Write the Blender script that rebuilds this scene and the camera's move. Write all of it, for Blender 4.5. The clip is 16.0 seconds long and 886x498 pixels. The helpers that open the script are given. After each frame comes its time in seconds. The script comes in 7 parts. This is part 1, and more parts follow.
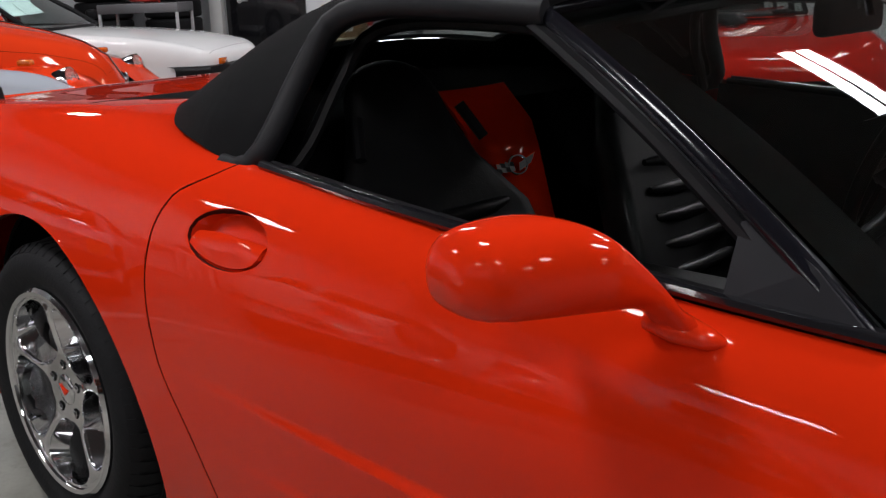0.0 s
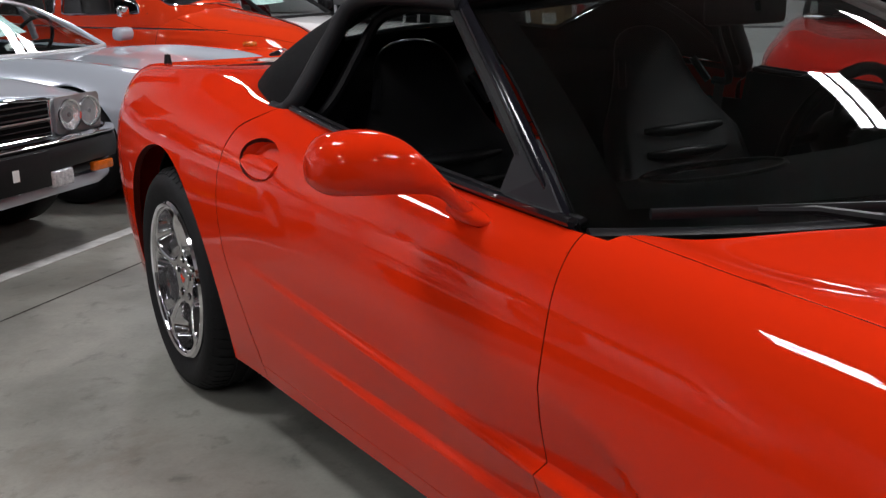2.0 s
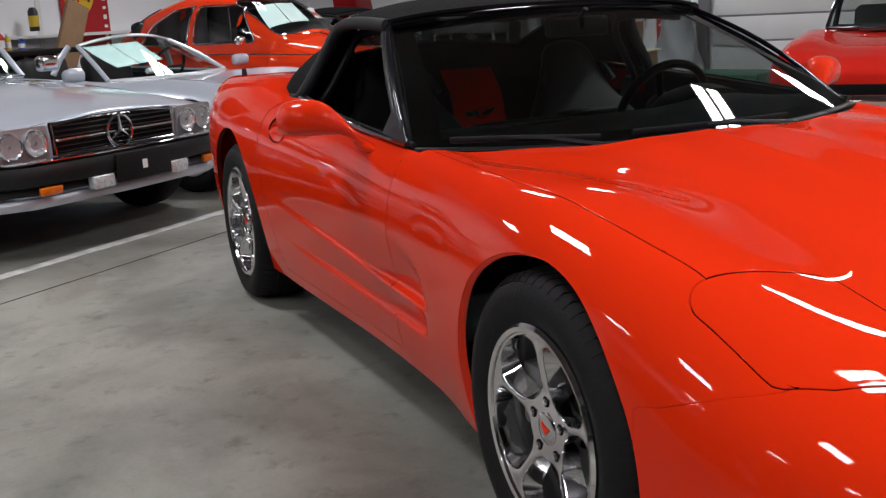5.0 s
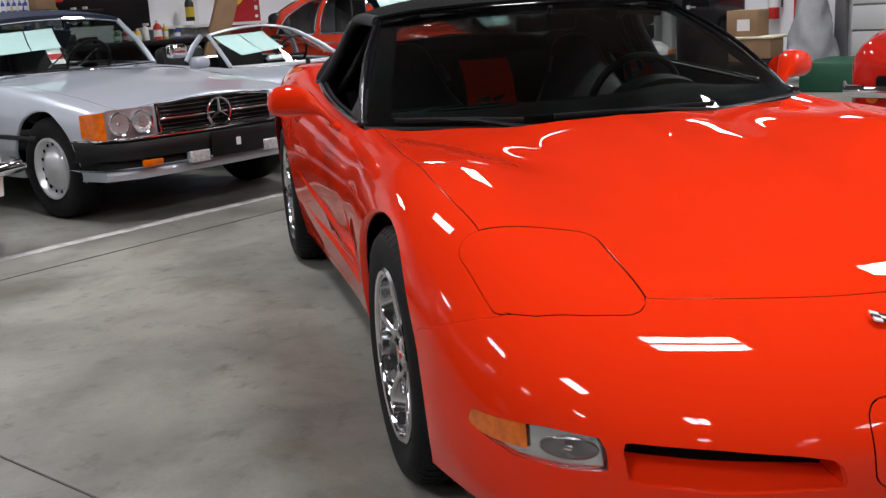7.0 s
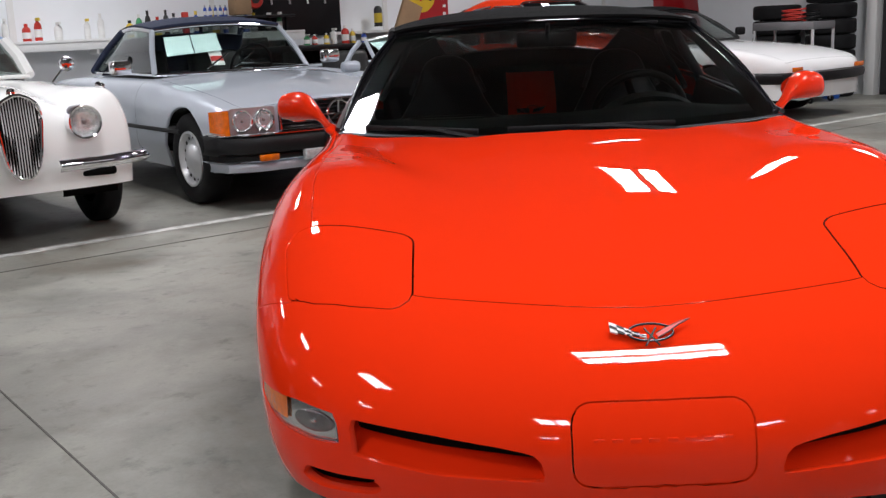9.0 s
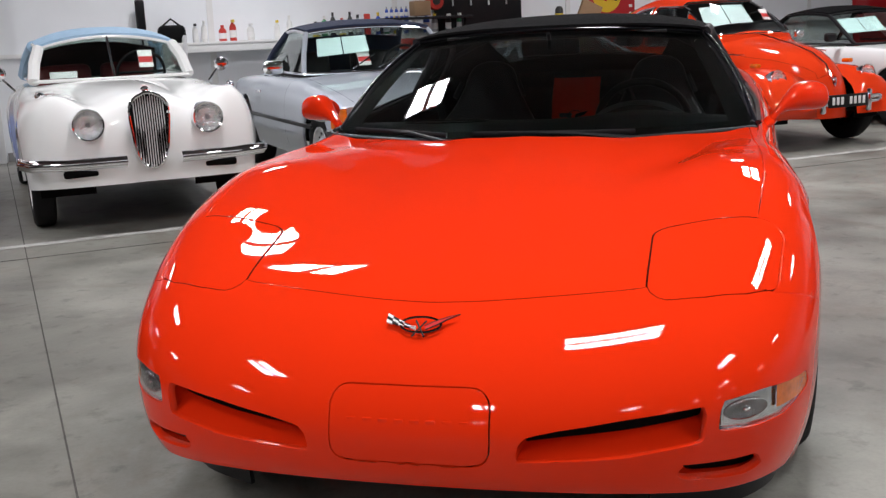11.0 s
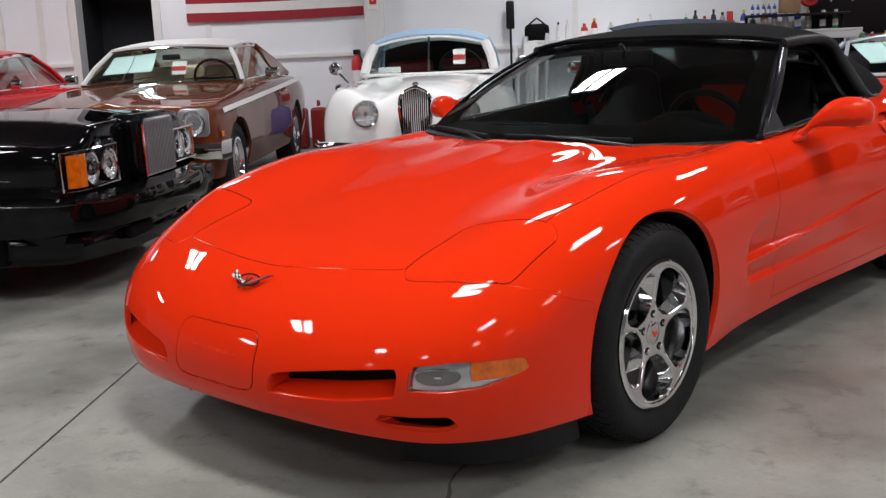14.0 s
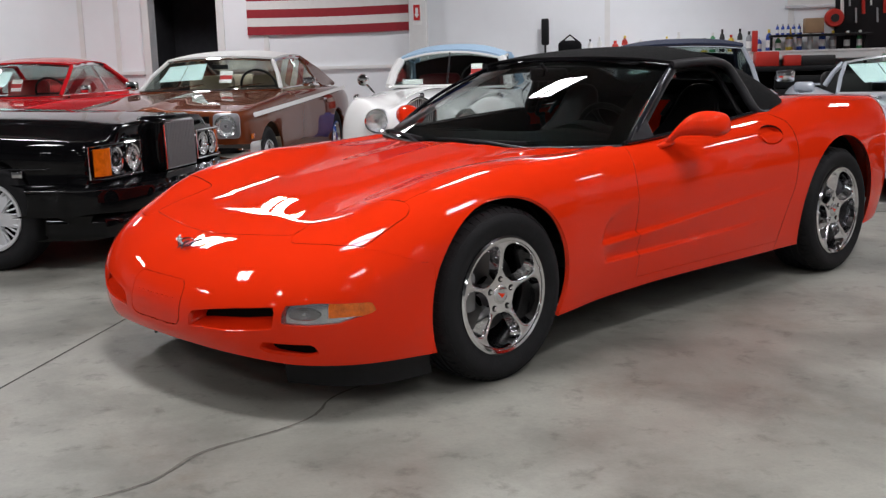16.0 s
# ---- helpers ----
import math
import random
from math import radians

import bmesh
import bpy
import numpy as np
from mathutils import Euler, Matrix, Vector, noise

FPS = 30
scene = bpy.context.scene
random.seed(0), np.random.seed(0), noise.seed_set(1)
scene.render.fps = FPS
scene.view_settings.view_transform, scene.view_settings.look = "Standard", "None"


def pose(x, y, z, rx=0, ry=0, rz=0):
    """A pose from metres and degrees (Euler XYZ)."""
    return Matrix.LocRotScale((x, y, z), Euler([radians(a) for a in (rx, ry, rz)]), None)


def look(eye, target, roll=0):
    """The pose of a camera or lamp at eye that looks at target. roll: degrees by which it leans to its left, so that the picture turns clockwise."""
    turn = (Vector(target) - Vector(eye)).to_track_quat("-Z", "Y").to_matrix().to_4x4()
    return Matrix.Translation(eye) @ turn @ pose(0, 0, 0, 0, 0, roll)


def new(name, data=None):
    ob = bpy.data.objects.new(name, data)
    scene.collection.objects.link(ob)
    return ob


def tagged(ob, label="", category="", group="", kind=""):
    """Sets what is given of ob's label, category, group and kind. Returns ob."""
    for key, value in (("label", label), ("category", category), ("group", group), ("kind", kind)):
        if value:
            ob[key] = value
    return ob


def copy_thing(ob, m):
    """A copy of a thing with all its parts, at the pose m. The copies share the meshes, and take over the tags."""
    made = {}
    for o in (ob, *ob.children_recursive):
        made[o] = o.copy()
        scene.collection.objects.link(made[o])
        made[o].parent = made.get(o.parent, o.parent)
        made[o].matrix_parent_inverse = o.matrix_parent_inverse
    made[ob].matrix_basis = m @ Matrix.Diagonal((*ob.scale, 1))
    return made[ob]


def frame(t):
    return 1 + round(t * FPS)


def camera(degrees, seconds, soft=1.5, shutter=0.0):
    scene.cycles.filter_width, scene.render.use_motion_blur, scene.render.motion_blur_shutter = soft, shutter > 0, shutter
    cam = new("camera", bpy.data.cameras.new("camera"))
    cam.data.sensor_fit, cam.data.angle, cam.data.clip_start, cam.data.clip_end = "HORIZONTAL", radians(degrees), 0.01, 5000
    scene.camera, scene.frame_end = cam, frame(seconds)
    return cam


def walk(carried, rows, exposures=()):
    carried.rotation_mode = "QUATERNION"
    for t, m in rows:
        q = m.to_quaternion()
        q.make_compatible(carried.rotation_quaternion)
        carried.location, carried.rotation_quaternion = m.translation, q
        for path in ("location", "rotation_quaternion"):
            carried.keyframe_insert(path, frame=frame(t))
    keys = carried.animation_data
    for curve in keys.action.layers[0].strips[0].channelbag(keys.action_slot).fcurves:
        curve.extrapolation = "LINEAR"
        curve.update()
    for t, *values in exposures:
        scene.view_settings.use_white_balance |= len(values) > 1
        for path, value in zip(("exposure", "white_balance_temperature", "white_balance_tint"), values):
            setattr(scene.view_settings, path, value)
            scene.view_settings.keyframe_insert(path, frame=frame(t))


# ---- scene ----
cam = camera(46.6, 16.0, soft=1.35)
PATH = [
    (0, (-0.516, -1.815, 1.209), (-1.882, -0.448, 0.695), -2.1),
    (0.5, (-0.349, -1.765, 1.193), (-1.868, -0.556, 0.71), 0.7),
    (1, (-0.132, -1.73, 1.189), (-1.716, -0.612, 0.699), -0.4),
    (1.5, (0.097, -1.731, 1.197), (-1.548, -0.716, 0.687), -1.5),
    (2, (0.317, -1.759, 1.195), (-1.342, -0.763, 0.688), -1.4),
    (2.5, (0.551, -1.802, 1.194), (-1.099, -0.792, 0.683), -1.8),
    (3, (0.805, -1.859, 1.195), (-0.86, -0.852, 0.731), -1.7),
    (3.5, (1.07, -1.923, 1.195), (-0.624, -0.952, 0.76), -2.0),
    (4, (1.314, -1.942, 1.193), (-0.406, -1.011, 0.775), -2.1),
    (4.5, (1.548, -1.896, 1.189), (-0.213, -1.042, 0.778), -2.7),
    (5, (1.768, -1.85, 1.192), (-0.024, -1.085, 0.741), -3.0),
    (7.5, (2.597, -1.113, 1.195), (0.676, -0.778, 0.751), -3.2),
    (8, (2.684, -0.879, 1.197), (0.745, -0.663, 0.759), -3.1),
    (8.5, (2.777, -0.643, 1.19), (0.825, -0.557, 0.76), -2.7),
    (11, (2.972, 0.614, 1.199), (1.079, 0.12, 0.786), -2.5),
    (11.5, (2.95, 0.889, 1.192), (1.114, 0.203, 0.79), -2.2),
    (12, (2.901, 1.187, 1.196), (1.138, 0.337, 0.786), -2.4),
    (12.5, (2.84, 1.482, 1.203), (1.155, 0.488, 0.787), -2.7),
    (13, (2.771, 1.774, 1.206), (1.15, 0.671, 0.81), -2.6),
    (13.5, (2.695, 2.087, 1.208), (1.143, 0.892, 0.807), -2.8),
    (14, (2.634, 2.387, 1.209), (1.172, 1.08, 0.818), -2.4),
    (14.5, (2.598, 2.698, 1.211), (1.241, 1.282, 0.824), -2.0),
    (15, (2.59, 3.008, 1.213), (1.235, 1.585, 0.84), -1.6),
    (15.5, (2.641, 3.244, 1.213), (1.316, 1.79, 0.853), -1.6),
    (16, (2.75, 3.485, 1.214), (1.404, 2.05, 0.85), -1.6),
]
walk(cam, [(t, look(eye, target, roll)) for t, eye, target, roll in PATH],
     [(0, -.32), (2.5, -.28), (4, -.2), (6, -.08), (8, -.02), (11, 0), (12.5, -.06), (16, -.12)])

# ---------------------------------------------------------------- light
scene.view_settings.exposure = 0.0
world = bpy.data.worlds.new("world")
scene.world = world
world.use_nodes = True
wbg = world.node_tree.nodes["Background"]
wbg.inputs["Color"].default_value = (0.75, 0.8, 0.9, 1)
wbg.inputs["Strength"].default_value = 0.0

# the parking row: u runs along the painted line, v away from it towards the back wall
ROW = math.radians(38.3)
U = Vector((-math.sin(ROW), math.cos(ROW), 0))
V = Vector((-math.cos(ROW), -math.sin(ROW), 0))
P0 = Vector((-1.93, -4.08, 0))
CEIL = 4.3


def at(u, v, z=0.0):
    return P0 + U * u + V * v + Vector((0, 0, z))


def spot(u, v, z=0.0, turn=0.0):
    """A pose in the row: local +x faces out of the row towards the aisle (turn: degrees more, to the left)."""
    p = at(u, v, z)
    return pose(p.x, p.y, p.z, 0, 0, 38.3 + turn)


# ---------------------------------------------------------------- materials
MATS = {}


def mat(name, color=(0.5, 0.5, 0.5), rough=0.5, metal=0.0, coat=0.0, var=0.0, scale=8.0, bump=0.0, bscale=60.0,
        rvar=0.0, glass=False, emit=0.0, ecol=None, ior=1.45, spec=0.5, sheen=0.0):
    if name in MATS:
        return MATS[name]
    m = bpy.data.materials.new(name)
    m.use_nodes = True
    nt = m.node_tree
    b = nt.nodes["Principled BSDF"]
    b.inputs["Base Color"].default_value = (*color, 1)
    b.inputs["Roughness"].default_value = rough
    b.inputs["Metallic"].default_value = metal
    b.inputs["Coat Weight"].default_value = coat
    b.inputs["Coat Roughness"].default_value = 0.02
    b.inputs["IOR"].default_value = ior
    b.inputs["Specular IOR Level"].default_value = spec
    if glass:
        b.inputs["Transmission Weight"].default_value = 1.0
    if emit:
        b.inputs["Emission Color"].default_value = (*(ecol or color), 1)
        b.inputs["Emission Strength"].default_value = emit
    if var or bump or rvar:
        tc = nt.nodes.new("ShaderNodeTexCoord")
        n1 = nt.nodes.new("ShaderNodeTexNoise")
        n1.inputs["Scale"].default_value = scale
        n1.inputs["Detail"].default_value = 6
        n1.inputs["Roughness"].default_value = 0.6
        nt.links.new(tc.outputs["Object"], n1.inputs["Vector"])
        if var:
            hsv = nt.nodes.new("ShaderNodeHueSaturation")
            hsv.inputs["Color"].default_value = (*color, 1)
            mr = nt.nodes.new("ShaderNodeMapRange")
            mr.inputs["From Min"].default_value, mr.inputs["From Max"].default_value = 0.3, 0.7
            mr.inputs["To Min"].default_value, mr.inputs["To Max"].default_value = 1 - var, 1 + var
            nt.links.new(n1.outputs["Fac"], mr.inputs["Value"])
            nt.links.new(mr.outputs["Result"], hsv.inputs["Value"])
            nt.links.new(hsv.outputs["Color"], b.inputs["Base Color"])
        if rvar:
            mr2 = nt.nodes.new("ShaderNodeMapRange")
            mr2.inputs["From Min"].default_value, mr2.inputs["From Max"].default_value = 0.3, 0.7
            mr2.inputs["To Min"].default_value, mr2.inputs["To Max"].default_value = max(0.01, rough - rvar), rough + rvar
            nt.links.new(n1.outputs["Fac"], mr2.inputs["Value"])
            nt.links.new(mr2.outputs["Result"], b.inputs["Roughness"])
        if bump:
            n2 = nt.nodes.new("ShaderNodeTexNoise")
            n2.inputs["Scale"].default_value = bscale
            n2.inputs["Detail"].default_value = 4
            nt.links.new(tc.outputs["Object"], n2.inputs["Vector"])
            bp = nt.nodes.new("ShaderNodeBump")
            bp.inputs["Strength"].default_value = bump
            bp.inputs["Distance"].default_value = 0.01
            nt.links.new(n2.outputs["Fac"], bp.inputs["Height"])
            nt.links.new(bp.outputs["Normal"], b.inputs["Normal"])
    MATS[name] = m
    return m


def paint(name, color, flake=0.0, rough=0.35):
    """Lacquered car paint: colour coat under a clear coat, a little orange peel."""
    m = mat(name, color, rough, metal=flake, coat=1.0, var=0.015, scale=3.0, spec=0.0)
    m.node_tree.nodes["Principled BSDF"].inputs["Coat IOR"].default_value = 1.33
    m.node_tree.nodes["Principled BSDF"].inputs["Coat Roughness"].default_value = 0.0
    return m


# near-black red for panel gap lips: the gaps' shade put into colour
SEAM = mat("shaded_joint", (.05, .003, .001), .8, spec=.1, var=.2, scale=30)
RED = paint("red_lacquer", (0.76, 0.029, 0.0045))
RUBBER = mat("tyre_rubber", (0.010, 0.010, 0.011), 0.7, spec=0.25, var=0.2, scale=20, bump=0.15, bscale=120)
CHROME = mat("chrome", (0.86, 0.86, 0.88), 0.05, metal=1.0, rvar=0.03, scale=30)
ALLOY = mat("polished_alloy", (0.74, 0.74, 0.755), 0.08, metal=1.0, rvar=0.03, scale=25)
SILVERPL = mat("silver_wheel_paint", (0.68, 0.69, 0.71), 0.3, metal=0.4, coat=0.4, var=0.05, scale=12)
BLACKPL = mat("black_trim", (0.006, 0.006, 0.007), 0.42, spec=0.3, var=0.2, scale=30, bump=0.05, bscale=200)
GLOSSBLK = mat("gloss_black_trim", (0.01, 0.01, 0.012), 0.12, coat=0.5, var=0.1, scale=20)
DARK = mat("dark_underside", (0.006, 0.006, 0.006), 0.9, spec=0.1, var=0.3, scale=9)
CANVAS = mat("black_canvas", (0.006, 0.006, 0.0065), 0.9, spec=0.15, var=0.2, scale=15, bump=0.35, bscale=700, sheen=0.3)
LEATHER = mat("black_leather", (0.0075, 0.0075, 0.008), 0.40, spec=0.3, var=0.25, scale=14, bump=0.12, bscale=260)
GLASS = mat("window_glass", (0.62, 0.69, 0.67), 0.0, glass=True, ior=1.45)
LENS = mat("clear_lens", (0.97, 0.98, 0.98), 0.03, glass=True, ior=1.45)
RIBLENS = mat("ribbed_lens", (.62, .64, .66), .10, metal=.35, coat=.6, var=.35, scale=45, bump=.4, bscale=110)
AMBER = mat("amber_lens", (0.66, 0.13, 0.003), 0.15, coat=0.7, var=0.25, scale=35, bump=0.25, bscale=110)
PAPER = mat("pale_green_paper", (0.62, 0.78, 0.76), 0.8, var=0.04, scale=12)
WHITEP = mat("white_paper", (0.8, 0.8, 0.78), 0.8, var=0.04, scale=12)

# ---------------------------------------------------------------- mesh helpers


def pchip(pairs):
    """Monotone cubic through (x, y) pairs; scalar function."""
    pts = sorted(pairs)
    xs = [p[0] for p in pts]
    ys = [p[1] for p in pts]
    n = len(xs)
    dl = [(ys[i + 1] - ys[i]) / (xs[i + 1] - xs[i]) for i in range(n - 1)]
    m = [dl[0]] + [0.0 if dl[i - 1] * dl[i] <= 0 else 2 * dl[i - 1] * dl[i] / (dl[i - 1] + dl[i]) for i in range(1, n - 1)] + [dl[-1]]

    def f(x):
        if x <= xs[0]:
            return ys[0]
        if x >= xs[-1]:
            return ys[-1]
        lo, hi = 0, n - 1
        while hi - lo > 1:
            mid = (lo + hi) // 2
            if xs[mid] <= x:
                lo = mid
            else:
                hi = mid
        h = xs[hi] - xs[lo]
        t = (x - xs[lo]) / h
        t2, t3 = t * t, t * t * t
        return (2 * t3 - 3 * t2 + 1) * ys[lo] + (t3 - 2 * t2 + t) * h * m[lo] + (3 * t2 - 2 * t3) * ys[hi] + (t3 - t2) * h * m[hi]
    return f


def sstep(a, b, x):
    t = min(1.0, max(0.0, (x - a) / (b - a)))
    return t * t * (3 - 2 * t)


def gauss(x, c, w):
    return math.exp(-((x - c) / w) ** 2)


def curve_pts(pts, n, closed=False):
    """n points along a smooth curve (Catmull-Rom) through the given vectors, evenly by length."""
    P = [Vector(p) for p in pts]
    k = len(P)
    dense = []
    segs = k if closed else k - 1
    for i in range(segs):
        if closed:
            a, b, c, d = P[(i - 1) % k], P[i], P[(i + 1) % k], P[(i + 2) % k]
        else:
            b, c = P[i], P[i + 1]
            a = P[i - 1] if i else b * 2 - c
            d = P[i + 2] if i + 2 < k else c * 2 - b
        for j in range(16):
            t = j / 16
            dense.append(0.5 * (2 * b + (c - a) * t + (2 * a - 5 * b + 4 * c - d) * t * t + (3 * b - a - 3 * c + d) * t ** 3))
    dense.append(P[0].copy() if closed else P[-1].copy())
    acc = [0.0]
    for p, q in zip(dense, dense[1:]):
        acc.append(acc[-1] + (q - p).length)
    out, j = [], 0
    for i in range(n):
        s = acc[-1] * i / (n if closed else n - 1)
        while j < len(acc) - 2 and acc[j + 1] < s:
            j += 1
        d = acc[j + 1] - acc[j]
        out.append(dense[j].lerp(dense[j + 1], 0 if d < 1e-9 else (s - acc[j]) / d))
    return out


def mesh_from(name, verts, faces, smooth=True, angle=None):
    me = bpy.data.meshes.new(name)
    me.from_pydata([tuple(v) for v in verts], [], faces)
    me.polygons.foreach_set("use_smooth", [smooth] * len(me.polygons))
    me.update()
    if angle:
        me.set_sharp_from_angle(angle=math.radians(angle))
    return me


def link(name, me, material, parent=None, label="", place=None):
    ob = new(name, me)
    if material and not me.materials:
        me.materials.append(material)
    if parent is not None:
        ob.parent = parent
    if place is not None:
        ob.matrix_basis = place
    if label:
        ob["label"] = label
    return ob


def part(name, bm, material, parent=None, label="", smooth=True, angle=40, place=None):
    me = bpy.data.meshes.new(name)
    bmesh.ops.recalc_face_normals(bm, faces=bm.faces)
    bm.to_mesh(me)
    bm.free()
    me.polygons.foreach_set("use_smooth", [smooth] * len(me.polygons))
    if smooth and angle:
        me.set_sharp_from_angle(angle=math.radians(angle))
    return link(name, me, material, parent, label, place)


def thing(name, label, category, m=None, group="", kind=""):
    e = new(name)
    e.empty_display_size = 0.1
    if m is not None:
        e.matrix_basis = m
    return tagged(e, label, category, group, kind)


def box(sx, sy, sz, c=(0, 0, 0), bevel=0.0, seg=2, bm=None, m=None):
    bm = bm or bmesh.new()
    r = bmesh.ops.create_cube(bm, size=1.0)
    bmesh.ops.scale(bm, vec=(sx, sy, sz), verts=r["verts"])
    if bevel:
        es = list({e for v in r["verts"] for e in v.link_edges})
        rr = bmesh.ops.bevel(bm, geom=es, offset=min(bevel, 0.49 * min(sx, sy, sz)), segments=seg, affect="EDGES", profile=0.5)
        vs = list({v for f in rr["faces"] for v in f.verts} | {v for v in r["verts"] if v.is_valid})
    else:
        vs = r["verts"]
    if m is not None:
        bmesh.ops.transform(bm, matrix=m, verts=vs)
    bmesh.ops.translate(bm, vec=c, verts=vs)
    return bm


def lathe(profile, n=32, axis="Y", bm=None, m=None, arc=None, close=False):
    """Turns (radius, along) pairs round an axis."""
    bm = bm or bmesh.new()
    a0, a1 = arc or (0, 2 * math.pi)
    full = arc is None
    rings = []
    pr = list(profile) + ([profile[0]] if close else [])
    for r, h in pr:
        ring = []
        for i in range(n if full else n + 1):
            a = a0 + (a1 - a0) * i / n
            c, s = r * math.cos(a), r * math.sin(a)
            p = {"Y": (c, h, s), "X": (h, c, s), "Z": (c, s, h)}[axis]
            ring.append(bm.verts.new((m @ Vector(p)) if m is not None else p))
        rings.append(ring)
    k = len(rings[0])
    for a, b in zip(rings, rings[1:]):
        for i in range(k if full else k - 1):
            j = (i + 1) % k
            try:
                bm.faces.new((a[i], a[j], b[j], b[i]))
            except ValueError:
                pass
    bmesh.ops.remove_doubles(bm, verts=[v for r in rings for v in r], dist=1e-6)
    return bm


def tube(pts, radius, n=10, bm=None, squash=1.0, up=(0, 0, 1), cap=True):
    """A round or flattened bar along points; radius may be a list."""
    bm = bm or bmesh.new()
    P = [Vector(p) for p in pts]
    R = radius if isinstance(radius, (list, tuple)) else [radius] * len(P)
    rings = []
    for i, p in enumerate(P):
        t = (P[min(i + 1, len(P) - 1)] - P[max(i - 1, 0)]).normalized()
        s = t.cross(Vector(up))
        s = s.normalized() if s.length > 1e-4 else t.orthogonal().normalized()
        w = s.cross(t)
        rings.append([bm.verts.new(p + s * math.cos(2 * math.pi * k / n) * R[i] + w * math.sin(2 * math.pi * k / n) * R[i] * squash) for k in range(n)])
    for a, b in zip(rings, rings[1:]):
        for k in range(n):
            bm.faces.new((a[k], a[(k + 1) % n], b[(k + 1) % n], b[k]))
    if cap:
        bm.faces.new(rings[0][::-1])
        bm.faces.new(rings[-1])
    return bm


def sheet(rows, thick=0.0, bm=None):
    """A skin through rows of points (all rows alike), thickened along its normals."""
    bm = bm or bmesh.new()
    g = [[bm.verts.new(p) for p in r] for r in rows]
    fs = []
    for a, b in zip(g, g[1:]):
        for i in range(len(a) - 1):
            fs.append(bm.faces.new((a[i], a[i + 1], b[i + 1], b[i])))
    if thick:
        bm.normal_update()
        bmesh.ops.solidify(bm, geom=fs, thickness=thick)
    return bm


def outline_plate(pts, depth, bm=None, m=None, bevel=0.0):
    """A flat plate of that outline (points in x, z), depth along y."""
    bm = bm or bmesh.new()
    a = [bm.verts.new((p[0], 0, p[1])) for p in pts]
    f = bm.faces.new(a)
    r = bmesh.ops.extrude_face_region(bm, geom=[f])
    vs = [e for e in r["geom"] if isinstance(e, bmesh.types.BMVert)]
    bmesh.ops.translate(bm, vec=(0, depth, 0), verts=vs)
    allv = a + vs
    if bevel:
        es = [e for e in bm.edges if e.verts[0] in vs and e.verts[1] in vs]
        rr = bmesh.ops.bevel(bm, geom=es, offset=bevel, segments=2, affect="EDGES", profile=0.5)
        allv = [v for v in allv if v.is_valid] + rr["verts"]
    if m is not None:
        bmesh.ops.transform(bm, matrix=m, verts=list({v for v in allv if v.is_valid}))
    return bm


def rrect(w, h, r, n=5):
    """Outline of a rounded rectangle about the origin."""
    out = []
    for cx, cy, a0 in ((w / 2 - r, h / 2 - r, 0), (-w / 2 + r, h / 2 - r, 90), (-w / 2 + r, -h / 2 + r, 180), (w / 2 - r, -h / 2 + r, 270)):
        for i in range(n + 1):
            a = math.radians(a0 + 90 * i / n)
            out.append((cx + r * math.cos(a), cy + r * math.sin(a)))
    return out


# ---------------------------------------------------------------- car bodies


def body_grid(o, na=150, nlow=12, nround=16, nin=10):
    """Half a car's skin (y >= 0): lines run from the sill up the side, round the shoulder and in to the centre line."""
    ring = curve_pts([(x, y, 0) for x, y in o["plan"]], na)
    ring[0].y = ring[-1].y = 0.0
    H, zm, zb, R = o["H"], o["zm"], o["zb"], o["R"]
    p = o.get("p", 2.2)
    tuck = o.get("tuck", lambda x, y, z: 0.0)
    rows = []
    for q in ring:
        pole = Vector((min(max(q.x, o["pole"][1]), o["pole"][0]), 0, 0))
        if (pole - q).length < 1e-4:
            pole = pole + Vector((-1e-3, 0, 0))
        L = (pole - q).length
        way = (pole - q) / L
        m, b, r = zm(q.x), zb(q.x), min(R(q.x), 0.97 * L)
        row = []
        for i in range(nlow):
            z = o["zrow"](q.x, b, m, i, nlow) if "zrow" in o else b + (m - b) * i / nlow
            c = q + way * tuck(q.x, q.y, z)
            row.append(Vector((c.x, c.y, z)))
        h = H(q.x, q.y) - m
        for i in range(nround):
            f = math.pi / 2 * i / nround
            d = r * (1 - math.cos(f) ** (2 / p))
            c = q + way * d
            z = H(c.x, c.y) - h * (1 - math.sin(f) ** (2 / p))
            c = c + way * tuck(q.x, q.y, z)
            row.append(Vector((c.x, c.y, z)))
        for i in range(nin + 1):
            d = r + (L - r) * i / nin
            c = q + way * d
            row.append(Vector((c.x, max(c.y, 0.0), H(c.x, c.y))))
        rows.append(row)
    return rows


def grid_bm(rows):
    bm = bmesh.new()
    g = [[bm.verts.new(p) for p in r] for r in rows]
    for a, b in zip(g, g[1:]):
        for i in range(len(a) - 1):
            if len({tuple(round(c, 6) for c in v.co) for v in (a[i], a[i + 1], b[i + 1], b[i])}) == 4:
                bm.faces.new((a[i], b[i], b[i + 1], a[i + 1]))
            else:
                vs = []
                for v in (a[i], b[i], b[i + 1], a[i + 1]):
                    if all((v.co - w.co).length > 1e-6 for w in vs):
                        vs.append(v)
                if len(vs) == 3:
                    bm.faces.new(vs)
    bmesh.ops.remove_doubles(bm, verts=bm.verts, dist=1e-5)
    loose = [v for v in bm.verts if not v.link_faces]
    bmesh.ops.delete(bm, geom=loose, context="VERTS")
    bm.normal_update()
    return bm


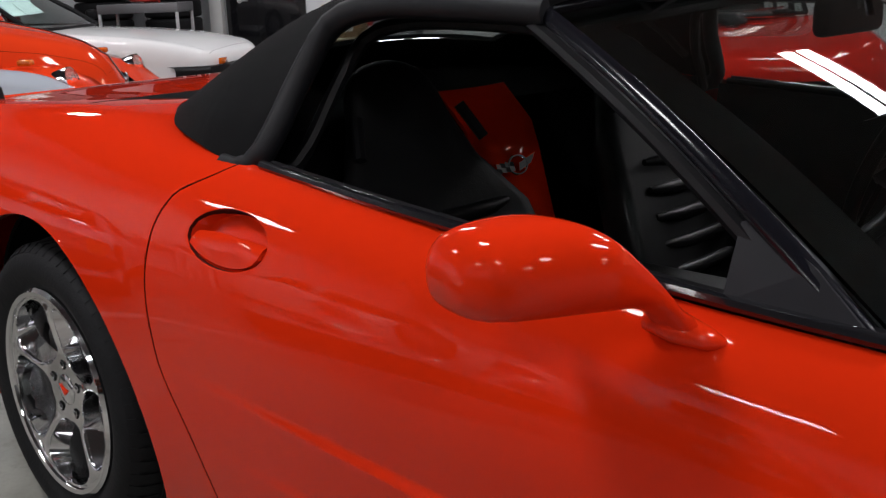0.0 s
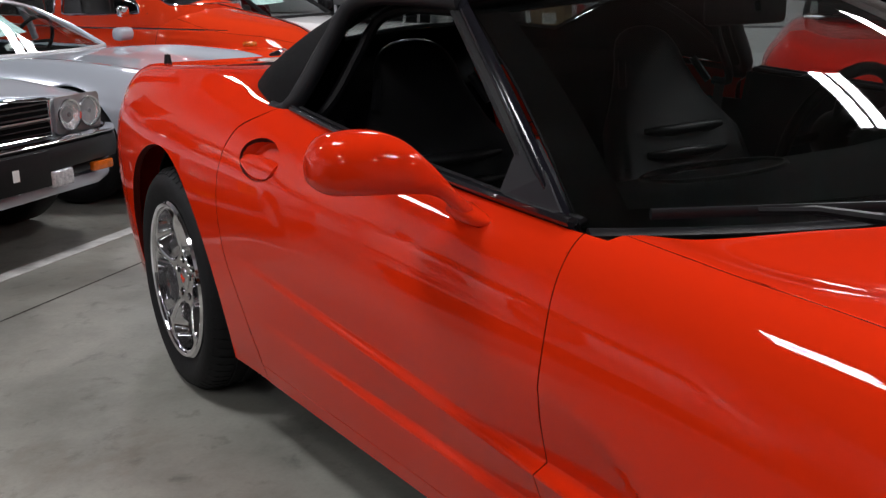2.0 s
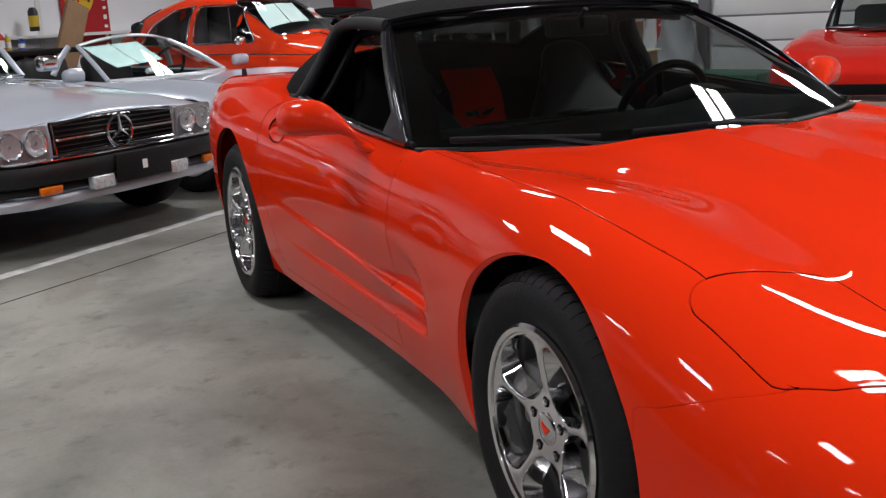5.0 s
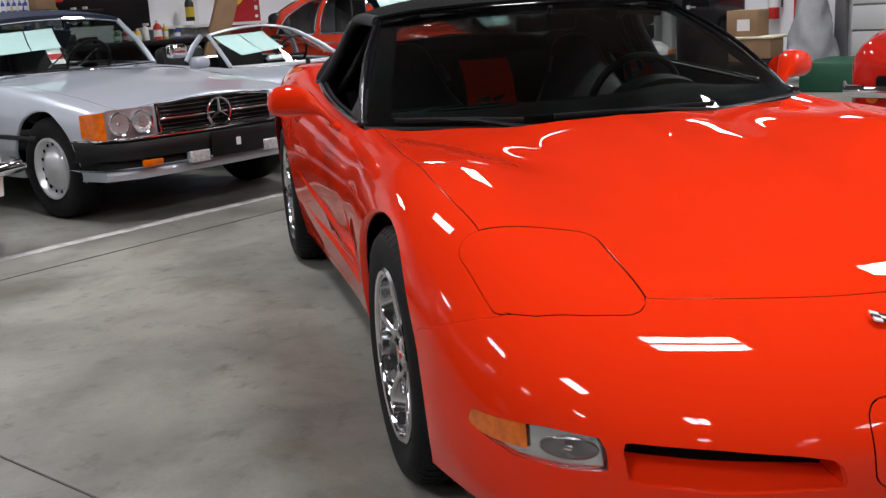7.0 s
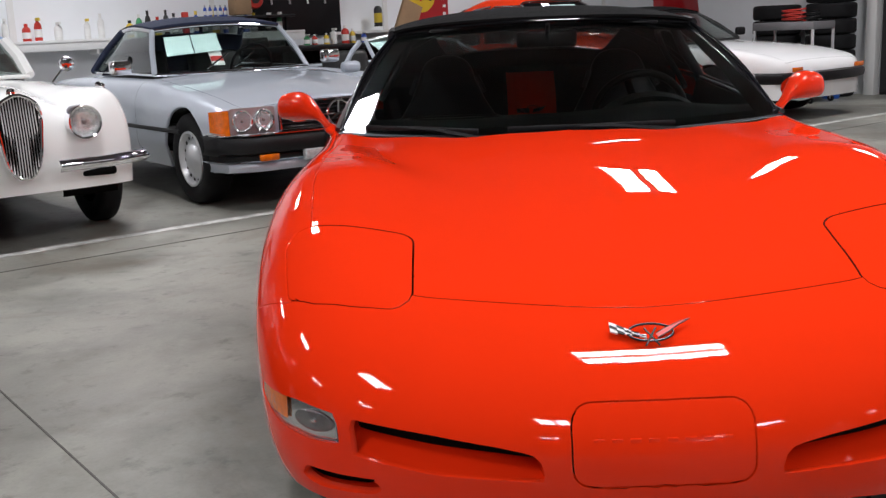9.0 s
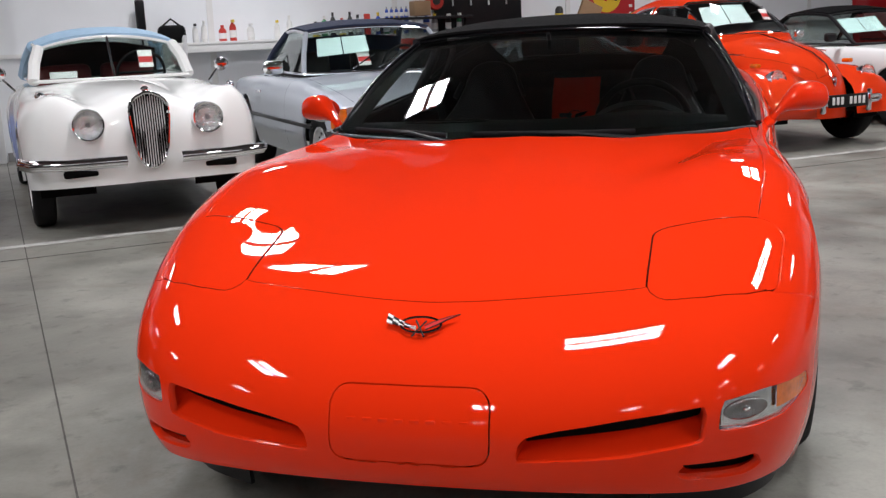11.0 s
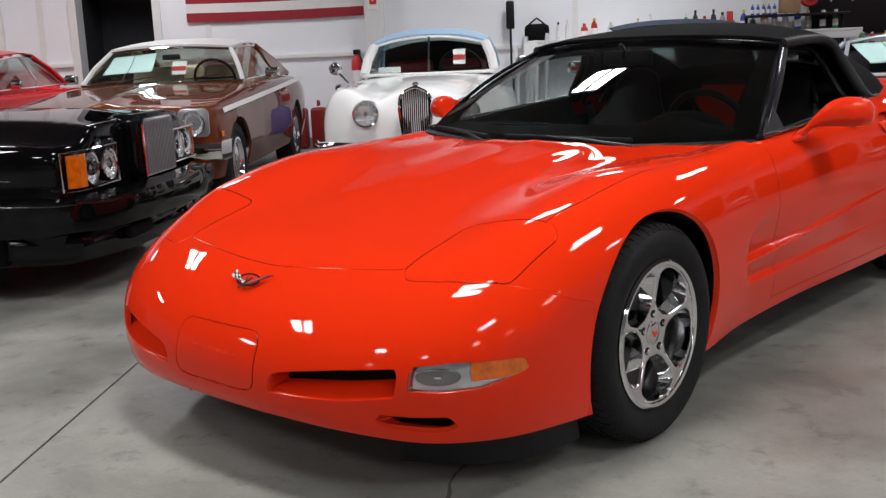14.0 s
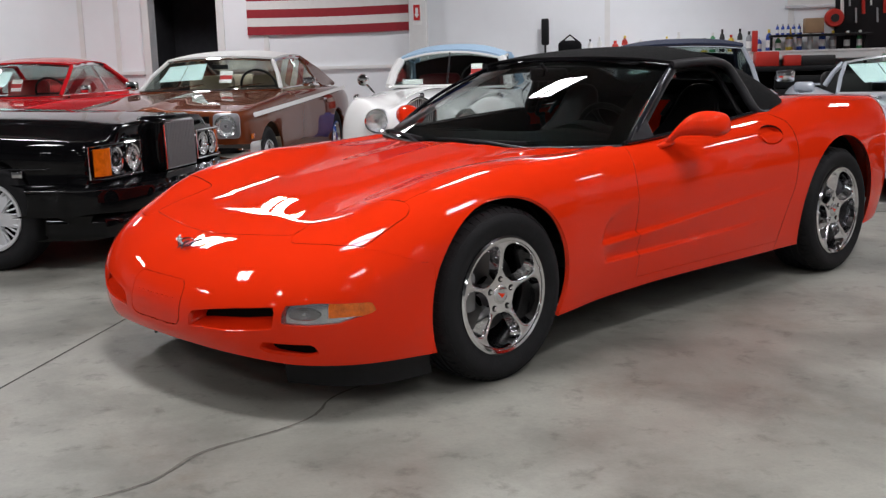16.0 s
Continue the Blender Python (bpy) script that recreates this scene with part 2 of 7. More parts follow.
class Skin:
    """A skin that can be cut along any curve given as f(x, y, z) = 0, and taken apart into panels."""

    def __init__(self, bm):
        self.bm = bm
        self.nor = {v: v.normal.copy() for v in bm.verts}
        self.done = set()

    def cut(self, f, eps=2e-4, snap=0.0):
        bm = self.bm
        val = {}
        for v in bm.verts:
            w = f(v.co.x, v.co.y, v.co.z)
            if eps < abs(w) < snap:
                # draw a vertex that lies close by onto the curve, within the skin
                h, c = 5e-4, v.co
                g = Vector((f(c.x + h, c.y, c.z) - w, f(c.x, c.y + h, c.z) - w, f(c.x, c.y, c.z + h) - w)) / h
                n = self.nor[v]
                g -= n * g.dot(n)
                if .3 < g.length < 3 and abs(v.co.y) > 1e-4 and v not in self.done:
                    to = v.co - g * (w / g.length_squared)
                    w2 = f(to.x, to.y, to.z)
                    if abs(w2) < abs(w) * .3:
                        v.co, w = to, 0.0
            val[v] = 0.0 if abs(w) < eps else w
            if val[v] == 0.0:
                self.done.add(v)
        on = {v for v, w in val.items() if w == 0.0}
        faces = set()
        for e in list(bm.edges):
            a, b = e.verts
            if val[a] * val[b] < 0:
                lo, hi, vlo = 0.0, 1.0, val[a]
                t = vlo / (vlo - val[b])
                for _ in range(14):
                    c = a.co.lerp(b.co, t)
                    w = f(c.x, c.y, c.z)
                    if w * vlo > 0:
                        lo = t
                    else:
                        hi = t
                    t = (lo + hi) / 2
                n = self.nor[a].lerp(self.nor[b], t)
                _, v = bmesh.utils.edge_split(e, a, t)
                self.nor[v] = n.normalized()
                on.add(v)
                self.done.add(v)
                val[v] = 0.0
        for v in on:
            faces.update(v.link_faces)
        for fc in list(faces):
            if not fc.is_valid:
                continue
            o = [l.vert for l in fc.loops if l.vert in on]
            if len(o) == 2 and not any({e.verts[0], e.verts[1]} == set(o) for e in fc.edges):
                try:
                    bmesh.utils.face_split(fc, o[0], o[1])
                except ValueError:
                    pass

    def take(self, test, remove=True):
        """Vertices, normals and faces of the faces whose middle passes the test."""
        fs = [f for f in self.bm.faces if test(*f.calc_center_median())]
        idx, verts, nors, faces = {}, [], [], []
        for f in fs:
            ids = []
            for v in f.verts:
                if v not in idx:
                    idx[v] = len(verts)
                    verts.append(v.co.copy())
                    nors.append(self.nor[v].copy())
                ids.append(idx[v])
            faces.append(ids)
        if remove:
            bmesh.ops.delete(self.bm, geom=fs, context="FACES_ONLY")
        return verts, nors, faces


def mirrored(panel, both):
    """both: the panel and its mirror image in one; otherwise the mirror image alone."""
    verts, nors, faces = panel
    mv = [Vector((v.x, -v.y, v.z)) for v in verts]
    mn = [Vector((n.x, -n.y, n.z)) for n in nors]
    if not both:
        return mv, mn, [f[::-1] for f in faces]
    verts, nors, faces = list(verts), list(nors), list(faces)
    idx = []
    for v, n, w in zip(mv, mn, panel[0]):
        if abs(w.y) < 1e-4:
            i = len(idx)
            verts[i] = Vector((w.x, 0, w.z))
            nors[i] = Vector((n.x, 0, n.z)).normalized()
            idx.append(i)
        else:
            idx.append(len(verts))
            verts.append(v)
            nors.append(n)
    return verts, nors, faces + [[idx[i] for i in f][::-1] for f in panel[2]]


def panel_mesh(name, panel, gap=0.0011, lip=0.02, off=0.0, skin_mat=None, seam=None, edge=0.0):
    """A panel with its border drawn in by the gap and turned inwards."""
    verts, nors, faces = [v.copy() for v in panel[0]], panel[1], panel[2]
    count, toward = {}, {}
    for f in faces:
        c = sum((verts[i] for i in f), Vector()) / len(f)
        for i, j in zip(f, f[1:] + f[:1]):
            k = (min(i, j), max(i, j))
            count.setdefault(k, []).append((i, j))
            toward.setdefault(i, []).append(c)
    border = [v[0] for v in count.values() if len(v) == 1]
    tang = {}
    for i, j in border:
        d = (verts[j] - verts[i]).normalized()
        tang.setdefault(i, []).append(d)
        tang.setdefault(j, []).append(d)
    src = [v.copy() for v in verts]
    way = {}
    for i, ds in tang.items():
        t = sum(ds, Vector())
        t = t.normalized() if t.length > 1e-6 else Vector((1, 0, 0))
        n = nors[i]
        side = n.cross(t)
        if side.length > 1e-6:
            side.normalize()
            if sum((side.dot(c - src[i]) for c in toward[i])) < 0:
                side = -side
            verts[i] = src[i] + side * (gap + edge)
            way[i] = side
    if off:
        verts = [v + n * off for v, n in zip(verts, nors)]
    nor = list(nors)
    top, low = {}, {}
    sharp = []
    rolled = []
    for i in tang:
        top[i] = len(verts)
        sd = way.get(i, Vector((0, 0, 0)))
        verts.append(verts[i] - sd * edge - nors[i] * edge * .5)
        nor.append((nors[i] * .6 - sd * .8).normalized() if edge else nors[i])
        low[i] = len(verts)
        verts.append(verts[top[i]] - nors[i] * lip)
        nor.append(nors[i])
    if edge:
        rolled = [[j, i, top[i], top[j]] for i, j in border]
        faces = list(faces) + rolled
        lips = [[top[j], top[i], low[i], low[j]] for i, j in border]
    else:
        lips = [[j, i, low[i], low[j]] for i, j in border]
    me = bpy.data.meshes.new(name)
    allf = list(faces) + lips
    me.from_pydata([tuple(v) for v in verts], [], allf)
    me.polygons.foreach_set("use_smooth", [True] * len(faces) + [False] * len(lips))
    if seam is not None:
        me.materials.append(skin_mat)
        me.materials.append(seam)
        me.polygons.foreach_set("material_index", [0] * len(faces) + [1] * len(lips))
    me.update()
    me.normals_split_custom_set_from_vertices([tuple(n) for n in nor])
    return me

# ---------------------------------------------------------------- the hall
CONCRETE = mat("worn_concrete", (0.285, 0.282, 0.248), 0.44, spec=0.4, var=0.20, scale=1.3, bump=0.03, bscale=40, rvar=0.12)


def stain_floor(m):
    """Second and third scales of mottling: dark patches, pale scuffs and fine speckle."""
    nt = m.node_tree
    b = nt.nodes["Principled BSDF"]
    src = b.inputs["Base Color"].links[0].from_socket
    tc = nt.nodes.new("ShaderNodeTexCoord")
    for sc, lo, hi, k, st in ((0.55, .42, .66, .55, (1, 1.2, 1)), (2.2, .48, .72, .64, (1, .8, 1)), (8.0, .56, .70, .62, (1, 1, 1)), (70.0, .45, .8, .86, (1, 1, 1))):
        mp = nt.nodes.new("ShaderNodeMapping")
        mp.inputs["Scale"].default_value = st
        mp.inputs["Rotation"].default_value = (0, 0, .7)
        n = nt.nodes.new("ShaderNodeTexNoise")
        n.inputs["Scale"].default_value, n.inputs["Detail"].default_value, n.inputs["Roughness"].default_value = sc, 8, .65
        n.inputs["Distortion"].default_value = .25
        mr = nt.nodes.new("ShaderNodeMapRange")
        mr.inputs["From Min"].default_value, mr.inputs["From Max"].default_value = lo, hi
        mr.inputs["To Min"].default_value, mr.inputs["To Max"].default_value = 1.0, k
        mx = nt.nodes.new("ShaderNodeVectorMath")
        mx.operation = "SCALE"
        nt.links.new(tc.outputs["Object"], mp.inputs["Vector"])
        nt.links.new(mp.outputs["Vector"], n.inputs["Vector"])
        nt.links.new(n.outputs["Fac"], mr.inputs["Value"])
        nt.links.new(src, mx.inputs[0])
        nt.links.new(mr.outputs["Result"], mx.inputs["Scale"])
        src = mx.outputs["Vector"]
    # brown oily patches
    n = nt.nodes.new("ShaderNodeTexNoise")
    n.inputs["Scale"].default_value, n.inputs["Detail"].default_value, n.inputs["Roughness"].default_value = .9, 7, .7
    n.inputs["Distortion"].default_value = 1.2
    mr = nt.nodes.new("ShaderNodeMapRange")
    mr.inputs["From Min"].default_value, mr.inputs["From Max"].default_value = .54, .72
    mr.inputs["To Min"].default_value, mr.inputs["To Max"].default_value = 0.0, .55
    mix = nt.nodes.new("ShaderNodeMix")
    mix.data_type = "RGBA"
    mix.inputs[7].default_value = (.13, .10, .07, 1)
    nt.links.new(tc.outputs["Object"], n.inputs["Vector"])
    nt.links.new(n.outputs["Fac"], mr.inputs["Value"])
    nt.links.new(mr.outputs["Result"], mix.inputs[0])
    nt.links.new(src, mix.inputs[6])
    nt.links.new(mix.outputs[2], b.inputs["Base Color"])


stain_floor(CONCRETE)
WALLPAINT = mat("white_wall_paint", (0.84, 0.86, 0.885), 0.55, var=0.03, scale=1.5, bump=0.03, bscale=80)
# the ceiling stays out of view; dark so the lacquer reflects little of it
CEILPAINT = mat("dark_ceiling", (0.07, 0.07, 0.07), 0.8, var=0.05, scale=2)
LINEPAINT = mat("white_floor_paint", (0.50, 0.50, 0.48), 0.55, var=0.4, scale=9)


def flat(name, pts, material, label="", kind="structure", thick=0.0, category=""):
    bm = bmesh.new()
    f = bm.faces.new([bm.verts.new(p) for p in pts])
    if thick:
        r = bmesh.ops.extrude_face_region(bm, geom=[f])
        bmesh.ops.translate(bm, vec=(0, 0, -thick), verts=[e for e in r["geom"] if isinstance(e, bmesh.types.BMVert)])
    ob = part(name, bm, material, smooth=False)
    return tagged(ob, label, category, kind=kind)


U0, U1, V0, V1 = -9.0, 13.4, -22.0, 5.5
flat("floor", [at(U0 - .3, V0 - .3), at(U1 + .3, V0 - .3), at(U1 + .3, V1 + .3), at(U0 - .3, V1 + .3)], CONCRETE, "worn grey polished concrete floor with stains", thick=0.2)
flat("ceiling", [at(U0 - .3, V0 - .3, CEIL + .2), at(U1 + .3, V0 - .3, CEIL + .2), at(U1 + .3, V1 + .3, CEIL + .2), at(U0 - .3, V1 + .3, CEIL + .2)], CEILPAINT, "dark grey hall ceiling", thick=0.2)


def wall(name, u0, v0, u1, v1, z0, z1, t=0.2, label="plain white painted wall", paint_=None):
    """A wall panel between two places in plan, thickness outwards (to the right of u0v0 -> u1v1)."""
    a, b = at(u0, v0), at(u1, v1)
    d = (b - a).normalized()
    n = Vector((d.y, -d.x, 0))
    bm = bmesh.new()
    lo = [bm.verts.new(p + Vector((0, 0, z0))) for p in (a, b, b + n * t, a + n * t)]
    f = bm.faces.new(lo)
    r = bmesh.ops.extrude_face_region(bm, geom=[f])
    bmesh.ops.translate(bm, vec=(0, 0, z1 - z0), verts=[e for e in r["geom"] if isinstance(e, bmesh.types.BMVert)])
    return tagged(part(name, bm, paint_ or WALLPAINT, smooth=False), label, "wall", kind="structure")


def slab(name, u0, u1, v0, v1, z0, z1, material, label="", bevel=0.0, kind="", category="", parent=None, group=""):
    """A box in the row's plan."""
    bm = box(abs(v1 - v0), abs(u1 - u0), z1 - z0, (0, 0, 0), bevel)
    ob = part(name, bm, material, parent, place=spot((u0 + u1) / 2, (v0 + v1) / 2, (z0 + z1) / 2))
    return tagged(ob, label, category, group, kind)


wall("wall_back_west", U0, V1, -3.07, V1, 0, CEIL, t=-0.2)
wall("wall_back_lintel", -3.07, V1, -2.09, V1, 2.6, CEIL, t=-0.2)
wall("wall_back_east", -2.09, V1, U1, V1, 0, CEIL, t=-0.2)
wall("wall_east", U1, V1 + .2, U1, V0, 0, CEIL, t=-0.2)
# two added walls out of view; grey keeps reflections in the lacquer dim
GREYWALL = mat("unseen_grey_wall", (0.26, 0.26, 0.26), 0.7, var=0.06, scale=1.5, bump=0.05, bscale=40)
wall("wall_west", U0, V1 + .2, U0, V0, 0, CEIL, t=0.2, label="plain grey wall added out of view", paint_=GREYWALL)
wall("wall_front", U0 - .2, V0, U1 + .2, V0, 0, CEIL, t=0.2, label="plain grey wall added out of view", paint_=GREYWALL)

# fluorescent strips under the ceiling, in rows along v
LAMP_W = 37.5
FIXTURE = mat("white_enamel", (0.75, 0.75, 0.74), 0.4)


def high_bay(u, v):
    """A hanging fluorescent high-bay: two bright reflector troughs side by side."""
    p = at(u, v, CEIL - 0.45)
    th = thing("ceiling_light", "hanging fluorescent high-bay light with two bright troughs", "ceiling light",
               pose(p.x, p.y, p.z), group="ceiling high-bay lights")
    part("housing", box(1.05, 0.06, 0.07, (0, 0, 0.05), 0.01), FIXTURE, th)
    for s in (-1, 1):
        part("reflector", sheet([[(-.5, s * .02, .03), (.5, s * .02, .03)], [(-.5, s * .03, .005), (.5, s * .03, .005)], [(-.5, s * .24, .005), (.5, s * .24, .005)], [(-.5, s * .26, -.02), (.5, s * .26, -.02)]], .004), FIXTURE, th)
        part("diffuser", box(.95, 0.20, 0.006, (0, s * .135, .002)), FIXTURE, th)
        ld = bpy.data.lights.new("tube_light", "AREA")
        ld.shape, ld.size, ld.size_y = "RECTANGLE", .95, .20
        ld.energy, ld.color, ld.spread = LAMP_W, (1.0, .985, 1.02), math.radians(160)
        lo = new("tube_light", ld)
        lo.parent = th
        lo.matrix_basis = Matrix.Translation((0, s * .135, -.006))
        part("hanger", tube([(s * 0.5, 0, 0.08), (s * 0.5, 0, 0.45)], 0.004, 6), FIXTURE, th)
    return th


first = high_bay(2.1, -0.6)
for u, v in ((-6.4, -0.6), (-2.2, -0.6), (6.6, -0.4), (11.0, -0.5), (-6.4, -4.8), (-2.1, -4.4), (5.2, -4.8), (9.6, -4.8),
             (-6.0, 3.7), (-1.8, 3.7), (3.2, 3.6), (8.6, 2.6), (-2.0, -8.3), (4.0, -8.5), (9.5, -8.4), (-6.0, -12.4), (0.0, -12.6), (5.0, -12.3), (10.0, -12.5), (-3.0, -16.6), (3.0, -16.4), (8.5, -16.5), (-5.0, -20.2), (1.0, -20.4), (7.0, -20.3)):
    p = at(u, v, CEIL - 0.45)
    copy_thing(first, pose(p.x, p.y, p.z))

p = at(1.9, -5.15, CEIL - 0.45)
copy_thing(first, pose(p.x, p.y, p.z, 0, 0, 100))

# painted bay line on the floor
slab("floor_line", -8.9, 13.0, 0.03, 0.115, 0.0005, 0.004, LINEPAINT, "worn white painted bay line on the floor", kind="structure", category="floor marking")

JOINT = mat("dark_joint_filler", (.09, .085, .078), .8, var=.3, scale=30)
flat("floor_joint", [at(.833, 5.4, .003), at(.839, 5.4, .003), at(.716, -9, .003), at(.710, -9, .003)], JOINT, "dark saw-cut joint in the concrete", thick=.0025, category="floor joint")
slab("floor_joint", -8.9, 13.3, -.366, -.360, .0005, .003, JOINT, "dark saw-cut joint in the concrete", kind="structure", category="floor joint")
# an irregular crack
crk = curve_pts([at(u, v) for u, v in ((.775, -7.1), (1.05, -6.6), (1.35, -6.25), (1.5, -5.9), (1.72, -5.65), (1.8, -5.4), (2.05, -5.1), (2.1, -4.8), (2.35, -4.5), (2.6, -4.3), (2.7, -3.9))], 60)
rk = random.Random(5)
rows = [[], []]
for k, p in enumerate(crk):
    w = .003 + .0045 * rk.random()
    d = Vector((rk.uniform(-.004, .004), rk.uniform(-.004, .004), .0035))
    rows[0].append(p + d + U * w)
    rows[1].append(p + d - U * w)
tagged(part("floor_crack", sheet(rows), mat("crack_dirt", (.13, .12, .105), .85, var=.3, scale=20)), "irregular dark hairline crack in the concrete", "floor crack", kind="structure")

# ---------------------------------------------------------------- wheels


def tyre(r, rim, w, tread=True):
    """Tyre, turned about y, centred."""
    h = w / 2
    prof = [(rim - .005, -h * .78), (rim + .012, -h * .88), ((r + rim) / 2, -h), (r - .025, -h * .95), (r - .006, -h * .80), (r, -h * .62),
            (r, h * .62), (r - .006, h * .80), (r - .025, h * .95), ((r + rim) / 2, h), (rim + .012, h * .88), (rim - .005, h * .78)]
    bm = lathe(prof, 56)
    if tread:
        # grooves round the tread
        for c in (-.32, 0, .32):
            es = [f for f in bm.faces if abs(f.calc_center_median().y) < h * .6 and math.hypot(f.calc_center_median().x, f.calc_center_median().z) > r - .003]
            geom = list({e for f in es for e in f.edges} | set(es) | {v for f in es for v in f.verts})
            for o in (-.045, .045):
                bmesh.ops.bisect_plane(bm, geom=[g for g in geom if g.is_valid], plane_co=(0, h * (c + o), 0), plane_no=(0, 1, 0))
                es = [f for f in bm.faces if abs(f.calc_center_median().y) < h * .62 and math.hypot(f.calc_center_median().x, f.calc_center_median().z) > r - .003]
                geom = list({e for f in es for e in f.edges} | set(es) | {v for f in es for v in f.verts})
            gr = [f for f in bm.faces if abs(f.calc_center_median().y - h * c) < h * .044 and math.hypot(f.calc_center_median().x, f.calc_center_median().z) > r - .003]
            rr = bmesh.ops.inset_region(bm, faces=gr, thickness=0.0005, depth=-0.007)
    return bm


def five_spoke(hero, cx, side, r, rim, w, yface):
    """A wheel of the red convertible: polished five-spoke alloy, tyre, brake disc."""
    s = side
    wh = new("wheel")
    wh.parent = hero
    wh.matrix_basis = Matrix.Translation((cx, s * (yface - w / 2), r)) @ Matrix.Rotation(math.radians(180 if s < 0 else 0), 4, "Z")
    part("tyre", tyre(r, rim, w), RUBBER, wh, "black low-profile tyre")
    vs, fs = [], []
    for k in range(64):
        for e in (-1, 1):
            a0, a1 = 2 * math.pi * (k + .12) / 64, 2 * math.pi * (k + .88) / 64
            n0 = len(vs)
            for rr, q in ((r - .016, .90), (r + .001, .74), (r + .003, .42)):
                for a, sk in ((a0, 0), (a1, 0)):
                    a += (.03 if q < .5 else 0) * e
                    vs.append((rr * math.cos(a), e * q * w / 2, rr * math.sin(a)))
            for q in ((0, 1, 3, 2), (2, 3, 5, 4)):
                fs.append([n0 + i for i in (q if e > 0 else q[::-1])])
    bm = bmesh.new()
    bm.from_mesh(mesh_from("tread", vs, fs))
    bmesh.ops.solidify(bm, geom=bm.faces[:], thickness=.006)
    tagged(part("tread", bm, RUBBER, wh), kind="stuff")
    h = w / 2
    lip = [(rim + .004, h * .80), (rim + .006, h * .90), (rim - .002, h * .95), (rim - .012, h * .93), (rim - .0145, h * .88), (rim - .018, h * .70),
           (rim - .030, h * .2), (rim - .04, -h * .7), (rim - .01, -h * .85)]
    part("rim", lathe(lip[:6], 56), ALLOY, wh, "polished alloy rim")
    part("barrel", lathe(lip[5:], 48), mat("bright_barrel", (.50, .50, .51), .16, metal=1.0, rvar=.06), wh)
    # five spokes that run into the rim's flat ring and the hub in one polished face, with rounded windows between them
    r_in, r_out, r_lip = .070 * rim / .222, rim - .018, rim - .011
    face = pchip([(0, h * .70), (.05, h * .71), (.09, h * .73), (.15, h * .80), (r_out, h * .875), (r_lip, h * .89)])
    rad = sorted({.034, .05, .064} | {r_in + (r_out - r_in) * (.5 - .5 * math.cos(math.pi * j / 26)) for j in range(27)} | {(r_out + r_lip) / 2, r_lip})
    third = math.pi / 5
    for k in range(5):
        a = 2 * math.pi * k / 5 + math.pi / 2
        rows, backs, opens = [], [], []
        for rr in rad:
            t = min(1.0, max(0.0, (rr - r_in) / (r_out - r_in)))
            stem = .0102 + .0075 * sstep(.6, 1, t) + .005 * sstep(.25, .0, t)
            win = max(0.0, third - stem / rr) * (1 - abs(2 * t - 1) ** 5) ** .34
            ha = third - win
            opens.append(win > 1e-4)
            row = []
            for q in (-1, -.94, -.7, -.35, 0, .35, .7, .94, 1):
                dy = (-.0035 if abs(q) == 1 else -.0008 if abs(q) == .94 else 0) if win > 1e-4 else 0
                dy += .0045 * (1 - q * q) * sstep(.05, .3, t) * sstep(1.0, .75, t)
                ang = a + q * ha
                row.append(Vector((rr * math.cos(ang), face(rr) + dy, rr * math.sin(ang))))
            rows.append(row)
            backs.append([Vector((rr * math.cos(a + q * (ha + .20 * win)), face(rr) - .040, rr * math.sin(a + q * (ha + .20 * win)))) for q in (-1, 1)])
        bm = bmesh.new()
        sheet(rows, 0, bm)
        for c, e in ((0, 0), (8, 1)):
            run = [i for i in range(len(rad)) if opens[i] or (i and opens[i - 1]) or (i + 1 < len(rad) and opens[i + 1])]
            sheet([[rows[i][c] for i in run], [backs[i][e] for i in run]], 0, bm)
        part("spoke", bm, ALLOY, wh, "polished alloy spoke", angle=38)
    part("hub", lathe([(.036, h * .68), (.036, h * .715), (.032, h * .735), (.02, h * .745), (0, h * .75)], 30), ALLOY, wh, "polished centre cap")
    bm = outline_plate([(-.018, .002), (-.002, -.012), (.018, .012), (.004, .006)], .002, m=Matrix.Translation((0, h * .752, 0)))
    part("badge", bm, RED, wh, "small red crossed-flag shape")
    for k in range(5):
        a = 2 * math.pi * k / 5 + math.pi / 2
        at_lug = Matrix.Translation((.060 * math.cos(a), face(.06), .060 * math.sin(a)))
        # raised dark disc; the lug recess's shade is painted, not sunk
        part("lug_hole_shade", lathe([(.0125, -.003), (.0120, .0012), (.0105, .0016), (0, .0006)], 16, m=at_lug), DARK, wh, "dark disc in place of the shaded lug recess")
        part("lug_nut", lathe([(0, .0005), (.0085, .0005), (.0085, .004), (.006, .007), (0, .007)], 6, m=at_lug), CHROME, wh)
    part("brake_disc", lathe([(.06, h * .05), (.155, h * .05), (.155, -h * .1), (.06, -h * .1)], 40, close=True), mat("disc_steel", (.13, .13, .13), .4, metal=1.0, rvar=.1), wh)
    part("brake_caliper", box(.09, .10, .15, (.135, 0, .02), .015), mat("caliper_grey", (.2, .2, .2), .5, metal=.4, var=.1), wh)
    return wh


# ---------------------------------------------------------------- the red convertible
hero = thing("convertible_car", "glossy red low sports convertible with raised black soft top", "car", pose(0, -.008, 0))
ctr = pchip([(-3.62, .90), (-3.4, .93), (-3.0, .945), (-2.6, .95), (-2.2, .92), (-1.5, .87), (-.86, .83), (-.6, .822), (-.3, .79), (0, .745), (.3, .69), (.6, .632), (.8, .597), (1.0, .565)])
crest = pchip([(-3.6, 0), (-3.2, .0), (-2.65, .012), (-2.0, .0), (-.9, .0), (-.6, -.006), (-.3, .022), (0, .054), (.3, .048), (.6, .014), (.9, 0)])
dipx = pchip([(-1.0, .010), (-.6, .011), (-.3, .010), (0, .006), (.4, 0)])


